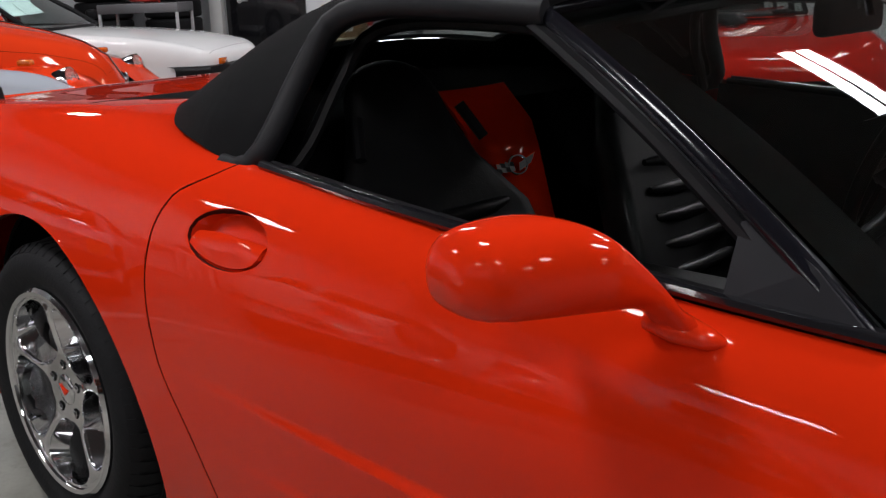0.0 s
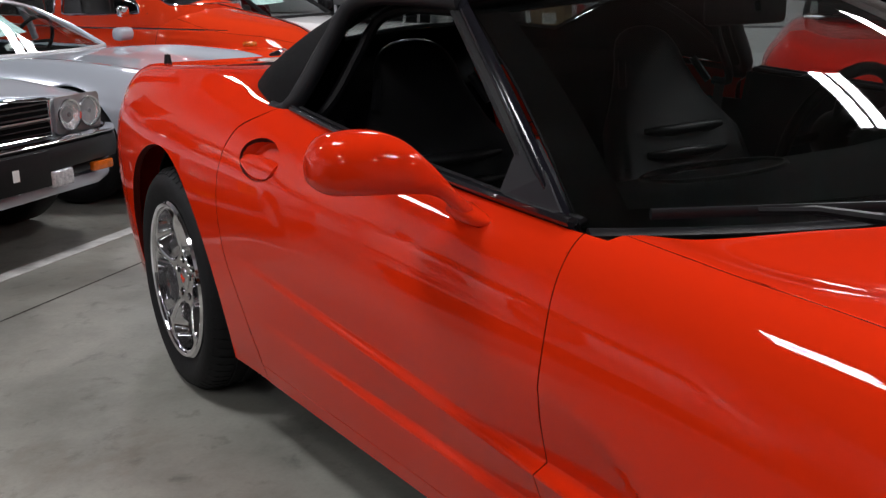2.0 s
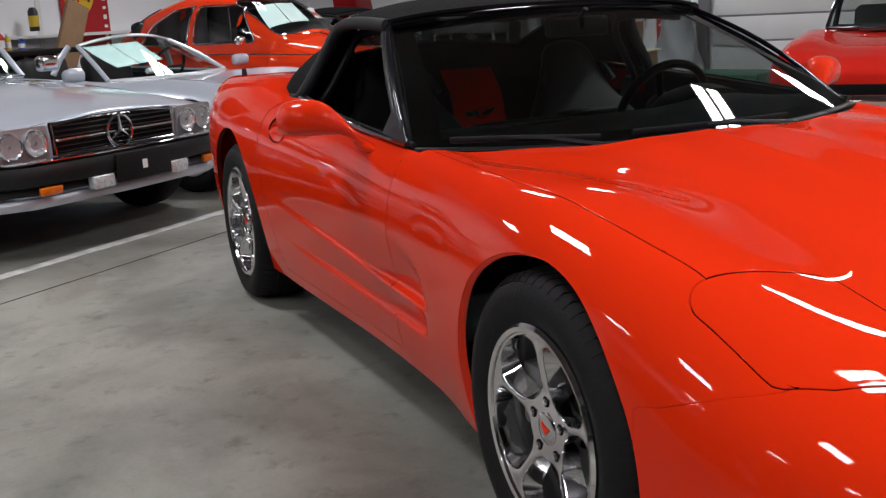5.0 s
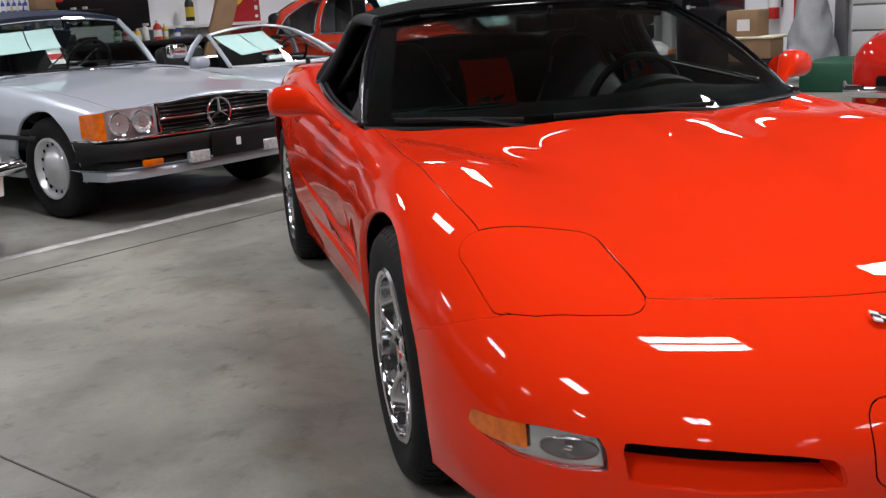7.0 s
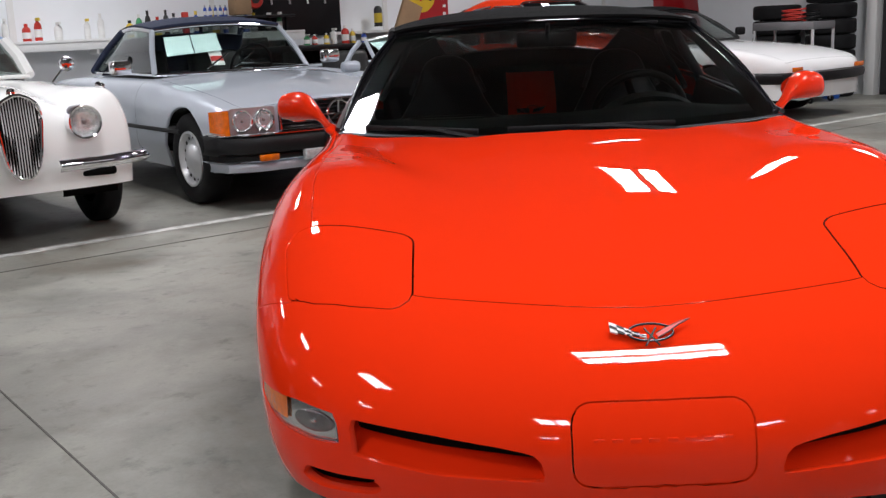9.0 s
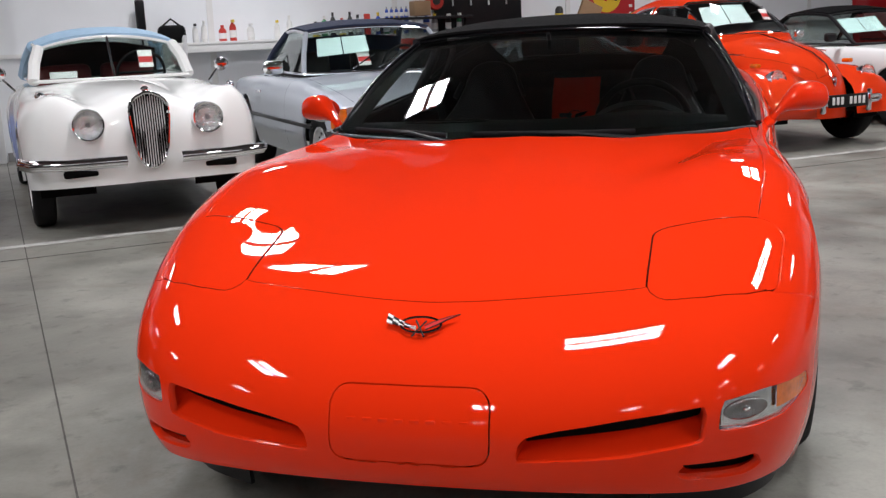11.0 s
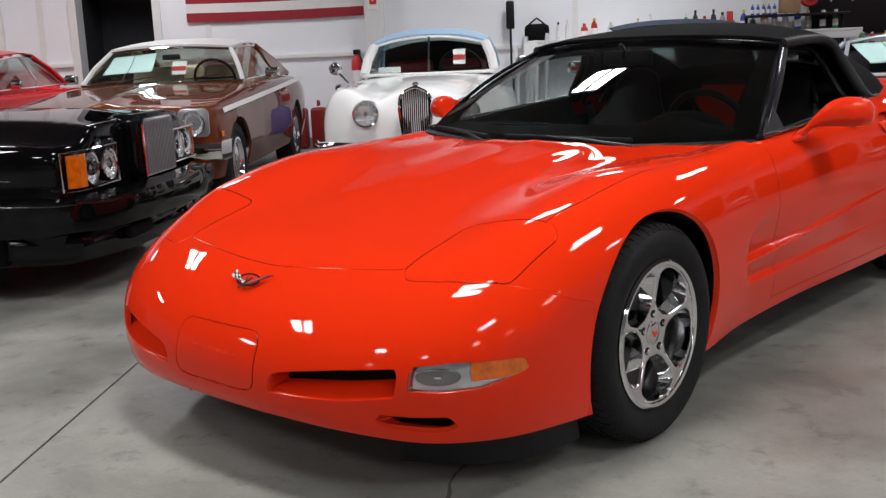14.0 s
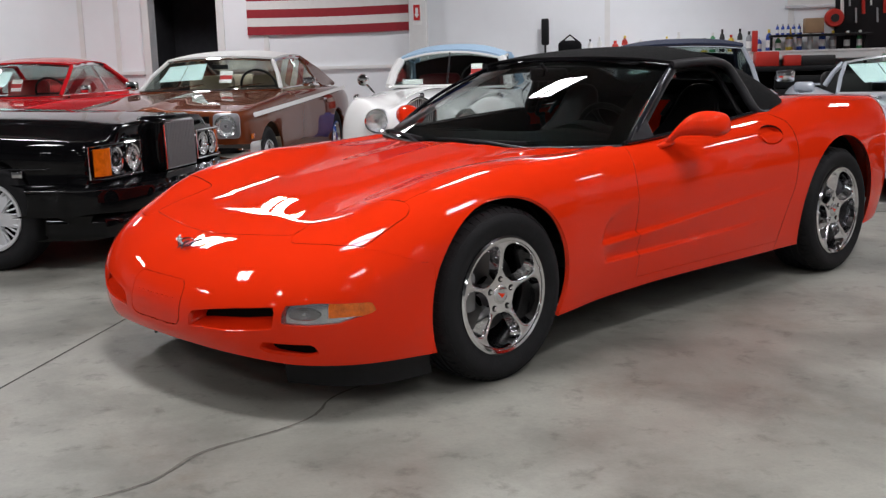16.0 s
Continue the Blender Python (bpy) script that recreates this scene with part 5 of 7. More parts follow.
def greenhouse(th, fb, ft, rt, rb, roof_mat, pillar_mat, bow=(.10, .05, .04), crown=.03, rear_glass=True, roof_label="", side=True, bpost=None, quarter=None, frame_mat=None, pr=.022, roof=True, rear_mat=None, closed=None):
    """Windscreen, roof, side and rear windows from four corners on the left (y > 0): screen foot, screen top, roof's end, rear foot."""
    mir = lambda p: (p[0], -p[1], p[2])
    fb, ft, rt, rb = [Vector(p) for p in (fb, ft, rt, rb)]
    n = 12
    w = part("windscreen", sheet([arc_row(fb.lerp(ft, t), mir(fb.lerp(ft, t)), n, (bow[0] + (bow[1] - bow[0]) * t, 0, crown * t)) for t in (0, .25, .5, .75, 1)], .004), GLASS, th, "clear windscreen")
    w.visible_shadow = False
    fm = frame_mat or pillar_mat
    for t, nm in ((0, "screen_base"), (1, "screen_header")):
        p = fb.lerp(ft, t)
        part(nm, tube(arc_row(p, mir(p), n, (bow[0] + (bow[1] - bow[0]) * t, 0, crown * t)), .014, 8), fm, th)
    if roof:
        rows = []
        for t in [k / 10 for k in range(11)]:
            e = ft.lerp(rt, t) + Vector((0, .02 * math.sin(math.pi * t), .025 * math.sin(math.pi * t)))
            row = []
            for k in range(17):
                s = k / 8 - 1
                row.append(Vector((e.x + (bow[1] * (1 - t) - bow[2] * t) * (1 - s * s), e.y * s, e.z + .008 + (crown + .02 * math.sin(math.pi * t)) * (1 - abs(s) ** 2.6))))
            rows.append(row)
        part("roof", sheet(rows, -.02), roof_mat, th, roof_label)
    for s in (1, -1):
        S = Matrix.Diagonal((1, s, 1, 1))
        part("pillar", tube([S @ p for p in (fb, fb.lerp(ft, .5) + Vector((.01, .012, .01)), ft)], pr, 8), pillar_mat, th)
        if side:
            q = rb if quarter is None else Vector(quarter)
            g = part("side_window", sheet([[S @ fb.lerp(ft, .06), S @ ft], [S @ (fb.lerp(q, .5) + Vector((0, .02, 0))), S @ (ft.lerp(rt, .5) + Vector((0, .02, .02)))], [S @ q.lerp(rb, .05), S @ rt]], .004), GLASS, th)
            g.visible_shadow = False
            part("roof_rail", tube([S @ (ft.lerp(rt, t) + Vector((0, .02 * math.sin(math.pi * t), .025 * math.sin(math.pi * t)))) for t in [k / 6 for k in range(7)]], .018, 8), fm, th)
            part("window_sill", tube([S @ fb, S @ (fb.lerp(q, .5) + Vector((0, .025, 0))), S @ q], .010, 8), fm, th)
        part("rear_pillar", tube([S @ rt, S @ (rt.lerp(rb, .5) + Vector((0, .01, .012))), S @ rb], pr * 1.3, 8), rear_mat or roof_mat, th)
        if bpost is not None:
            a = ft.lerp(rt, bpost)
            b = fb.lerp(rb if quarter is None else Vector(quarter), bpost)
            part("door_post", tube([S @ a, S @ b], pr * .8, 8), fm, th)
    # inner panel added so the view through the cabin stays dark
    if closed is not None:
        q = rt.lerp(rb, .15) + Vector((.10, -.02, -.02))
        b = rb + Vector((.12, -.03, -.04))
        part("rear_curtain", sheet([arc_row(q.lerp(b, t), mir(q.lerp(b, t)), n, (-bow[2], 0, crown * (1 - t))) for t in (0, .5, 1)], .006), closed, th, "opaque panel added inside the back of the top")
    if rear_glass:
        g = part("rear_window", sheet([arc_row(rt.lerp(rb, t), mir(rt.lerp(rb, t)), n, (-bow[2] * (1 + t), 0, crown * (1 - t))) for t in (0, .5, 1)], .004), GLASS, th)
        g.visible_shadow = False


def sheets_of_paper(th, a, b, c, d, n=2):
    """Notices behind the windscreen: from corners top left, top right, bottom right, bottom left."""
    a, b, c, d = [Vector(p) for p in (a, b, c, d)]
    for k in range(n):
        t0, t1 = k / n + .01, (k + 1) / n - .01
        q = [a.lerp(b, t0), a.lerp(b, t1), d.lerp(c, t1), d.lerp(c, t0)]
        nrm = (q[1] - q[0]).cross(q[3] - q[0]).normalized()
        pp = part("notice", sheet([[q[0], q[1]], [q[0].lerp(q[3], .5) + nrm * .008, q[1].lerp(q[2], .5) + nrm * .008], [q[3], q[2]]], .0015), PAPER, th, "pale printed notice sheet")
        for r in range(7):
            y0 = .14 + .11 * r
            ln = .8 if r % 3 else .5
            e0, e1 = q[0].lerp(q[3], y0), q[1].lerp(q[2], y0)
            part("text_bar", tube([e0.lerp(e1, .1) + nrm * .010, e0.lerp(e1, .1 + ln) + nrm * .010], .0022, 4, squash=.4), mat("print_grey", (.25, .28, .28), .8), pp)


def red_tag(th, c, w, h, lean=0.0):
    e = part("price_tag", box(.003, w, h, (0, 0, 0)), WHITEP, th, "white tag with a red band", place=Matrix.Translation(c) @ Matrix.Rotation(lean, 4, "Y"))
    part("tag_band", box(.004, w * .98, h * .35, (.001, 0, -.05 * h)), mat("tag_red", (.5, .03, .03), .7), e)


def headlamp(th, c, r, ring=CHROME, tilt=0.0, depth=.05, name="headlight"):
    """Round lamp facing local +x: chrome ring, reflector and a ribbed lens."""
    e = new(name)
    e.parent = th
    e.matrix_basis = Matrix.Translation(c) @ Matrix.Rotation(math.radians(-tilt), 4, "Y")
    part("lamp_ring", lathe([(r * .98, -depth), (r * 1.04, 0), (r, r * .14), (r * .9, r * .10), (r * .88, -.01)], 28, axis="X"), ring, e)
    part("reflector", lathe([(0, -r * .17), (r * .4, -r * .15), (r * .75, -r * .08), (r * .9, 0)], 24, axis="X"), mat("lamp_bowl", (.93, .94, .95), .13, metal=.88, var=.25, scale=40, bump=.9, bscale=48), e)
    part("bulb_shield", lathe([(r * .16, -r * .16), (r * .15, -r * .06), (r * .10, 0), (0, r * .01)], 16, axis="X"), mat("bulb_glass", (.30, .30, .31), .15, metal=.6), e)
    g = part("lens", lathe([(r * .9, .004), (r * .6, r * .12), (r * .25, r * .17), (0, r * .18)], 24, axis="X"), mat("headlamp_glass", (.96, .97, .97), .05, glass=True, ior=1.3, bump=.12, bscale=140), e)
    g.visible_shadow = False
    return e


def seats(th, xs, y, z, material, w=.5, back=.55):
    for x in xs:
        for s in (1, -1):
            e = new("seat")
            e.parent = th
            part("cushion", box(.5, w, .16, (x, s * y, z), .05, 2), material, e)
            part("backrest", box(.16, w, back, (x - .3, s * y, z + back * .5), .06, 3, m=Matrix.Rotation(math.radians(-12), 4, "Y")), material, e)


def wheel_in(th, c, r=.19, tilt=-65):
    e = new("steering_wheel")
    e.parent = th
    e.matrix_basis = Matrix.Translation(c) @ Matrix.Rotation(math.radians(tilt), 4, "Y")
    part("wheel_rim", tube([(r * math.cos(2 * math.pi * k / 28), r * math.sin(2 * math.pi * k / 28), 0) for k in range(29)], .013, 8, cap=False), BLACKPL, e)
    part("wheel_spoke", tube([(0, -r, 0), (0, r, 0)], .012, 6), BLACKPL, e)


def cabin(th, x0, x1, hw, z0, z1, material):
    """Dark lining under the windows."""
    part("cabin_tub", sheet([[Vector((x, y, z)) for y, z in ((-hw, z1), (-hw * .95, z0), (0, z0), (hw * .95, z0), (hw, z1))] for x in (x0, (x0 + x1) / 2, x1)], .01), material, th)
    part("dashboard", box(.35, hw * 1.9, .16, (x0 - .15, 0, z1 - .09), .05, 2), material, th)


def bumper(th, pts, h, d, material, name="bumper", label=""):
    """A bar that follows plan points, of height h and depth d."""
    P = [Vector(p) for p in pts]
    rows = []
    for dx, dz in ((-d, -h / 2), (0, -h / 2 * .8), (.012, -h * .15), (.012, h * .15), (0, h / 2 * .8), (-d, h / 2)):
        rows.append([p + Vector((dx, 0, dz)) for p in P])
    return part(name, sheet(rows), material, th, label, angle=50)


def lin(*pairs):
    return pchip(list(pairs))


# --- brown two-door coupe with white roof
BROWN = paint("copper_brown_metallic", (.135, .034, .012), flake=.22)
BEZEL = mat("satin_bezel", (.40, .41, .42), .32, metal=.7, var=.1, scale=20)
WHITEV = mat("white_vinyl", (.72, .72, .70), .45, var=.03, scale=10, bump=.15, bscale=300)
th = thing("brown_coupe", "copper brown two-door coupe with white vinyl roof and side stripe", "car", spot(-.776, .727, 0, 1.2))
hc = lin((-3.85, .86), (-3.4, .93), (-2.9, .96), (-1.0, .968), (-.4, .93), (.15, .89), (.58, .845), (.68, .83))
o = dict(plan=[(.665, 0), (.67, .35), (.66, .65), (.63, .82), (.50, .872), (.2, .89), (.0, .90), (-1.2, .91), (-2.6, .90), (-3.4, .86), (-3.78, .76), (-3.85, .4), (-3.85, 0)],
         H=lambda x, y: hc(x) - .035 * (y / .9) ** 2 + .03 * gauss(y, .0, .09) * sstep(-.8, -.4, x), zm=lin((-3.9, .66), (.0, .66), (.68, .60)), zb=lambda x: .26,
         R=lin((-3.9, .1), (0, .10), (.55, .06), (.68, .05)), p=2.4, pole=(.25, -3.3), tuck=lambda x, y, z: .05 * max(0, .45 - z) / .2, well=.78,
         hood_seam=(lambda x: .74, .63, -.92), open=lambda x, y, z: max(abs(x + 1.95) - .98, y - .70, .8 - z))
shell(th, o, BROWN, [(0, .33, .37), (-2.743, .33, .36)], "body", "copper brown bodywork", doors=(-1.08, -2.22, .36))
greenhouse(th, (-.949, .735, .962), (-1.297, .565, 1.245), (-2.30, .575, 1.268), (-3.42, .68, .955), WHITEV, WHITEV, bpost=.60, roof_label="white vinyl roof", frame_mat=CHROME, rear_mat=BROWN, quarter=(-2.62, .70, .99))
for s in (1, -1):
    part("side_stripe", sheet([[Vector((.52 - .33 * k, s * (.893 + .012 * math.sin(math.pi * k / 12)), .80 + .012 * k)) for k in range(12)],
                              [Vector((.52 - .33 * k, s * (.905 + .012 * math.sin(math.pi * k / 12)), .762 + .012 * k)) for k in range(12)]], .003), WHITEV, th, "white side stripe")
    headlamp(th, (.682, s * .70, .70), .095)
    part("lamp_bezel", outline_plate(rrect(.235, .215, .045), .022, m=Matrix.Translation((.649, s * .70, .70)) @ Matrix.Rotation(math.radians(-90), 4, "Z"), bevel=.008), BEZEL, th, "satin silver lamp surround")
    sail = [[(-2.30, .595, 1.278), (-2.24, .60, 1.265), (-2.38, .635, 1.19)], [(-2.72, .648, 1.170), (-2.55, .655, 1.13), (-2.42, .672, 1.10)], [(-3.10, .690, 1.045), (-2.85, .705, 1.02), (-2.60, .712, .99)], [(-3.44, .705, .955), (-3.10, .722, .945), (-2.70, .735, .945)]]
    part("rear_quarter", sheet([[Vector((x, s * y, z)) for x, y, z in r] for r in sail], .02), BROWN, th, "brown fastback rear quarter")
    part("side_marker", box(.09, .012, .045, (.50, s * .878, .60), .004), AMBER, th)
    part("door_handle", box(.12, .02, .02, (-2.02, s * .915, .82), .006), CHROME, th)
    m_ = part("door_mirror", box(.06, .13, .09, (-1.25, s * .95, 1.02), .02, 3), CHROME, th)
    for x in (0, -2.743):
        road_wheel(th, x, s * .77, .33, .20, dict(kind="spokes", n=5, w=(.06, .05), mat=CHROME, rim=.60), s)
    part("wiper", tube([(-.88, s * .3 - .1, .985), (-.985, s * .3 + .22, 1.02)], .006, 6), CHROME, th)
part("grille", box(.03, 1.10, .17, (.649, 0, .70), .005), MESHBLK, th, "black grille with chrome bars")
for k in range(5):
    part("grille_bar", box(.02, 1.08, .008, (.669, 0, .635 + .032 * k)), CHROME, th)
for k in range(-2, 3):
    part("grille_post", box(.025, .015, .17, (.666, k * .22, .70)), CHROME, th)
bumper(th, [(.46, -.93, .485), (.66, -.90, .485), (.74, -.6, .485), (.76, 0, .485), (.74, .6, .485), (.66, .90, .485), (.46, .93, .485)], .15, .05, CHROME, label="chrome front bumper")
part("valance", box(.06, 1.5, .14, (.62, 0, .36), .02), BROWN, th)
cabin(th, -1.04, -2.9, .72, .35, .93, mat("tan_vinyl", (.30, .24, .17), .5, var=.1))
seats(th, (-1.7, -2.5), .36, .55, mat("tan_vinyl"))
wheel_in(th, (-1.44, .36, .98))
sheets_of_paper(th, (-1.24, -.52, 1.20), (-1.20, -.10, 1.23), (-1.07, -.12, 1.07), (-1.10, -.60, 1.05))
red_tag(th, (-1.11, .12, 1.09), .13, .14, -.6)
part("rear_view_mirror", box(.02, .17, .05, (-1.30, 0, 1.19), .01), BLACKPL, th)

# --- white fifties drophead coupe with pale blue top
IVORY = paint("ivory_white", (.88, .885, .87), rough=.3)
BLUECLOTH = mat("pale_blue_canvas", (.36, .53, .70), .85, var=.06, scale=14, bump=.25, bscale=500)
th = thing("vintage_coupe", "ivory white fifties sports coupe with pale blue canvas top", "car", spot(1.62, .82))
hc = lin((-3.5, .62), (-3.0, .85), (-2.4, .97), (-.95, .955), (-.5, .945), (0, .93), (.4, .90), (.62, .87), (.75, .80), (.9, .72))
fe = lin((-3.4, 0), (-2.6, .03), (-1.5, .05), (-1.0, .055), (-.5, .05), (0, .06), (.35, .09), (.7, .13), (.9, .15))
va = lin((-1.4, 0), (-.9, .0), (-.3, .03), (.2, .06), (.6, .075), (.9, .05))
o = dict(plan=[(.73, 0), (.74, .22), (.735, .42), (.70, .58), (.60, .70), (.35, .76), (0, .775), (-.6, .765), (-1.3, .74), (-2.0, .765), (-2.59, .77), (-3.1, .68), (-3.4, .45), (-3.5, 0)],
         H=lambda x, y: hc(x) + (fe(x) - .06) * gauss(y, .53, .20) - va(x) * gauss(y, .33, .13) - .04 * (y / .7) ** 2, zm=lin((-3.5, .5), (-1.3, .62), (.0, .60), (.73, .53)), zb=lin((-3.5, .3), (0, .28), (.73, .33)),
         R=lin((-3.5, .25), (-2.6, .25), (-1.3, .12), (0, .16), (.5, .15), (.72, .13)), p=2.3, pole=(.35, -3.0), tuck=lambda x, y, z: .10 * max(0, .5 - z) ** 1.3, well=.68,
         open=lambda x, y, z: max(abs(x + 1.65) - .72, y - .56, .8 - z))
shell(th, o, IVORY, [(0, .34, .35), (-2.59, .34, .34)], "body", "ivory rounded bodywork", na=130, res=(16, 14, 18))
greenhouse(th, (-.92, .585, .955), (-1.16, .51, 1.20), (-1.95, .50, 1.22), (-2.40, .58, .98), BLUECLOTH, IVORY, bow=(.10, .07, .05), crown=.075, roof_label="pale blue canvas top", frame_mat=IVORY, pr=.045, closed=CABINSHADE)
part("screen_divider", tube([(-.815, 0, .965), (-1.085, 0, 1.275)], .009, 8), CHROME, th)
for s in (1, -1):
    headlamp(th, (.765, s * .375, .72), .098, tilt=0, depth=.16)
    part("side_lamp", lathe([(.0, .035), (.018, .02), (.022, 0), (.03, -.03)], 14, axis="X", m=Matrix.Translation((.42, s * .62, .905))), CHROME, th)
    bumper(th, [(.52, s * .80, .485), (.74, s * .74, .485), (.84, s * .52, .485), (.865, s * .17, .485)], .075, .03, CHROME, label="chrome quarter bumper")
    part("bumper_rib", tube([(.545, s * .80, .485), (.765, s * .74, .485), (.862, s * .52, .485), (.885, s * .17, .485)], .012, 8), CHROME, th)
    part("air_slot", box(.05, .22, .05, (.715, s * .44, .415), .018), DARK, th)
    e = new("door_mirror")
    e.parent = th
    part("mirror_head", lathe([(0, .035), (.045, .025), (.058, 0), (.056, -.01), (0, -.012)], 22, axis="X", m=Matrix.Translation((-.82, s * .83, 1.03))), CHROME, e)
    part("mirror_stem", tube([(-.83, s * .72, .90), (-.83, s * .80, .99)], .008, 8), CHROME, e)
    for x in (0, -2.59):
        road_wheel(th, x, s * .66, .34, .15, dict(kind="dish", mat=IVORY, rim=.62, holes=0), s)
# oval grille with vertical bars
gh = lambda z: .108 * math.sqrt(max(0.02, 1 - ((z - .66) / .235) ** 4)) * (1 - .22 * (.66 - z) / .23)
part("grille_backing", sheet([[Vector((.755 + .02 * math.cos(q * 1.3), q * gh(z), z)) for q in (-1, -.5, 0, .5, 1)] for z in [.43 + .0465 * k for k in range(11)]], .006), MESHBLK, th)
# bars in pale grey paint, standing in for the chrome's white reflections
for k in range(-6, 7):
    y = k * .0152
    zz = [z for z in [.43 + .0155 * q for q in range(31)] if gh(z) > abs(y)]
    if len(zz) > 2:
        part("grille_bar", tube([(.785 + .012 * math.cos(k / 5), y, zz[0]), (.795, y, (zz[0] + zz[-1]) / 2), (.770, y, zz[-1])], .0036, 6), mat("pale_bar_paint", (.60, .60, .61), .25, coat=.5), th)
part("grille_ring", tube([Vector((.780, gh(z) * 1.05, z)) for z in [.43 + .0235 * k for k in range(21)]] + [Vector((.780, -gh(z) * 1.05, z)) for z in [.90 - .0235 * k for k in range(21)]] + [Vector((.780, gh(.43) * 1.05, .43))], .011, 8, cap=False), CHROME, th)
part("hood_badge", lathe([(0, .01), (.02, .008), (.026, 0)], 16, axis="X", m=Matrix.Translation((.69, 0, .915))), CHROME, th)
cabin(th, -.95, -2.3, .55, .35, .93, CABINSHADE)
mat("red_leather", (.16, .012, .012), .45, var=.1)
seats(th, (-1.85,), .27, .56, mat("red_leather"), w=.46, back=.5)
wheel_in(th, (-1.3, .27, .98))
red_tag(th, (-1.00, .27, 1.09), .11, .15, -.5)
part("dash_card", box(.02, .20, .05, (-.96, -.36, .995), .002), WHITEP, th)

# --- silver roadster with raised navy top
SILVER = paint("silver_blue_metallic", (.50, .54, .60), flake=.25, rough=.3)
NAVY = mat("navy_canvas", (.016, .024, .055), .85, var=.12, scale=14, bump=.25, bscale=500)
DGREY = mat("dark_grey_bumper", (.012, .012, .013), .35, spec=.3, var=.15, scale=25)
th = thing("silver_roadster", "silver blue eighties roadster with navy canvas top and black bumpers", "car", spot(3.855, .855, 0, -1.28))
hc = lin((-3.6, .80), (-3.2, .86), (-2.2, .90), (-.95, .895), (-.3, .845), (.2, .785), (.5, .735), (.64, .712))
o = dict(plan=[(.615, 0), (.615, .4), (.605, .62), (.585, .78), (.50, .865), (.30, .888), (0, .895), (-1.2, .895), (-2.46, .89), (-3.2, .84), (-3.55, .7), (-3.62, .3), (-3.62, 0)],
         H=lambda x, y: hc(x) - .05 * (y / .9) ** 2 + .018 * gauss(y, .0, .32) * sstep(-.9, -.5, x), zm=lin((-3.6, .6), (0, .62), (.62, .58)), zb=lin((-3.6, .26), (.3, .24), (.5, .30), (.62, .32)),
         R=lin((-3.6, .1), (0, .14), (.3, .11), (.6, .05)), p=2.3, pole=(.2, -3.1), tuck=lambda x, y, z: .045 * max(0, .42 - z) / .18, well=.77,
         hood_seam=(lambda x: .70, .59, -.90), open=lambda x, y, z: max(abs(x + 1.75) - .80, y - .70, .8 - z))
shell(th, o, SILVER, [(0, .335, .365), (-2.46, .335, .36)], "body", "silver bodywork with ribbed lower panels", doors=(-.90, -2.05, .30))
greenhouse(th, (-.965, .685, .893), (-1.224, .572, 1.235), (-1.92, .56, 1.24), (-2.42, .68, .91), NAVY, SILVER, bow=(.12, .05, .04), crown=.035, roof_label="navy canvas soft top", frame_mat=CHROME, closed=NAVY)
for s in (1, -1):
    for q in (0, 1):
        headlamp(th, (.640 - .014 * q, s * (.578 + .155 * q), .612), .074, depth=.03)
    part("lamp_panel", outline_plate(rrect(.33, .175, .02), .02, m=Matrix.Translation((.606, s * .655, .612)) @ Matrix.Rotation(math.radians(-90 + s * 3), 4, "Z")), BEZEL, th)
    part("turn_lens", sheet([[(.612, s * .818, .692), (.612, s * .818, .532)], [(.570, s * .866, .688), (.570, s * .866, .536)], [(.475, s * .894, .680), (.475, s * .894, .545)]], .012), AMBER, th, "amber corner lens")
    part("bumper_turn_lamp", box(.03, .14, .045, (.765, s * .62, .370), .008), AMBER, th)
    part("fog_lamp", box(.06, .15, .075, (.790, s * .294, .366), .012, 3), RIBLENS, th)
    part("door_mirror", box(.09, .17, .11, (-1.0, s * .94, .965), .03, 3), CHROME, th)
    part("door_handle", box(.14, .02, .025, (-1.78, s * .90, .74), .006), CHROME, th)
    part("rubbing_strip", box(2.2, .015, .03, (-1.15, s * .905, .52), .004), DGREY, th)
    for x in (0, -2.46):
        road_wheel(th, x, s * .765, .325, .205, dict(kind="dish", mat=SILVERPL, rim=.60, holes=15), s)
    part("wiper", tube([(-.88, s * .12 - .15, .925), (-1.02, s * .12 + .25 - .15, 1.035)], .006, 6), CHROME, th)
part("grille", box(.03, .91, .18, (.615, 0, .618), .006), MESHBLK, th, "black slatted grille")
for k in range(6):
    part("grille_slat", box(.02, .89, .011, (.633, 0, .545 + .028 * k), .003), GLOSSBLK, th)
part("grille_bar", box(.02, .89, .011, (.643, 0, .612), .003), CHROME, th)
part("grille_frame", tube([(.635, -.445, .530), (.635, -.462, .696), (.635, -.2, .714), (.635, .2, .714), (.635, .462, .696), (.635, .445, .530), (.635, -.445, .530)], .008, 8), CHROME, th)
part("star_ring", tube([(.662, .092 * math.cos(2 * math.pi * k / 32), .612 + .092 * math.sin(2 * math.pi * k / 32)) for k in range(33)], .008, 8, cap=False), CHROME, th, "chrome ring badge")
for k in range(3):
    a = math.radians(90 + 120 * k)
    part("badge_spoke", tube([(.662, 0, .612), (.662, .088 * math.cos(a), .612 + .088 * math.sin(a))], [.014, .005], 6), CHROME, th)
bumper(th, [(.40, -.925, .455), (.62, -.90, .455), (.755, -.74, .455), (.80, -.3, .455), (.80, .3, .455), (.755, .74, .455), (.62, .90, .455), (.40, .925, .455)], .13, .06, DGREY, label="dark grey impact bumper")
bumper(th, [(.40, -.92, .525), (.62, -.895, .525), (.75, -.74, .525), (.79, -.3, .525), (.79, .3, .525), (.75, .74, .525), (.62, .895, .525), (.40, .92, .525)], .018, .05, CHROME, "bumper_trim")
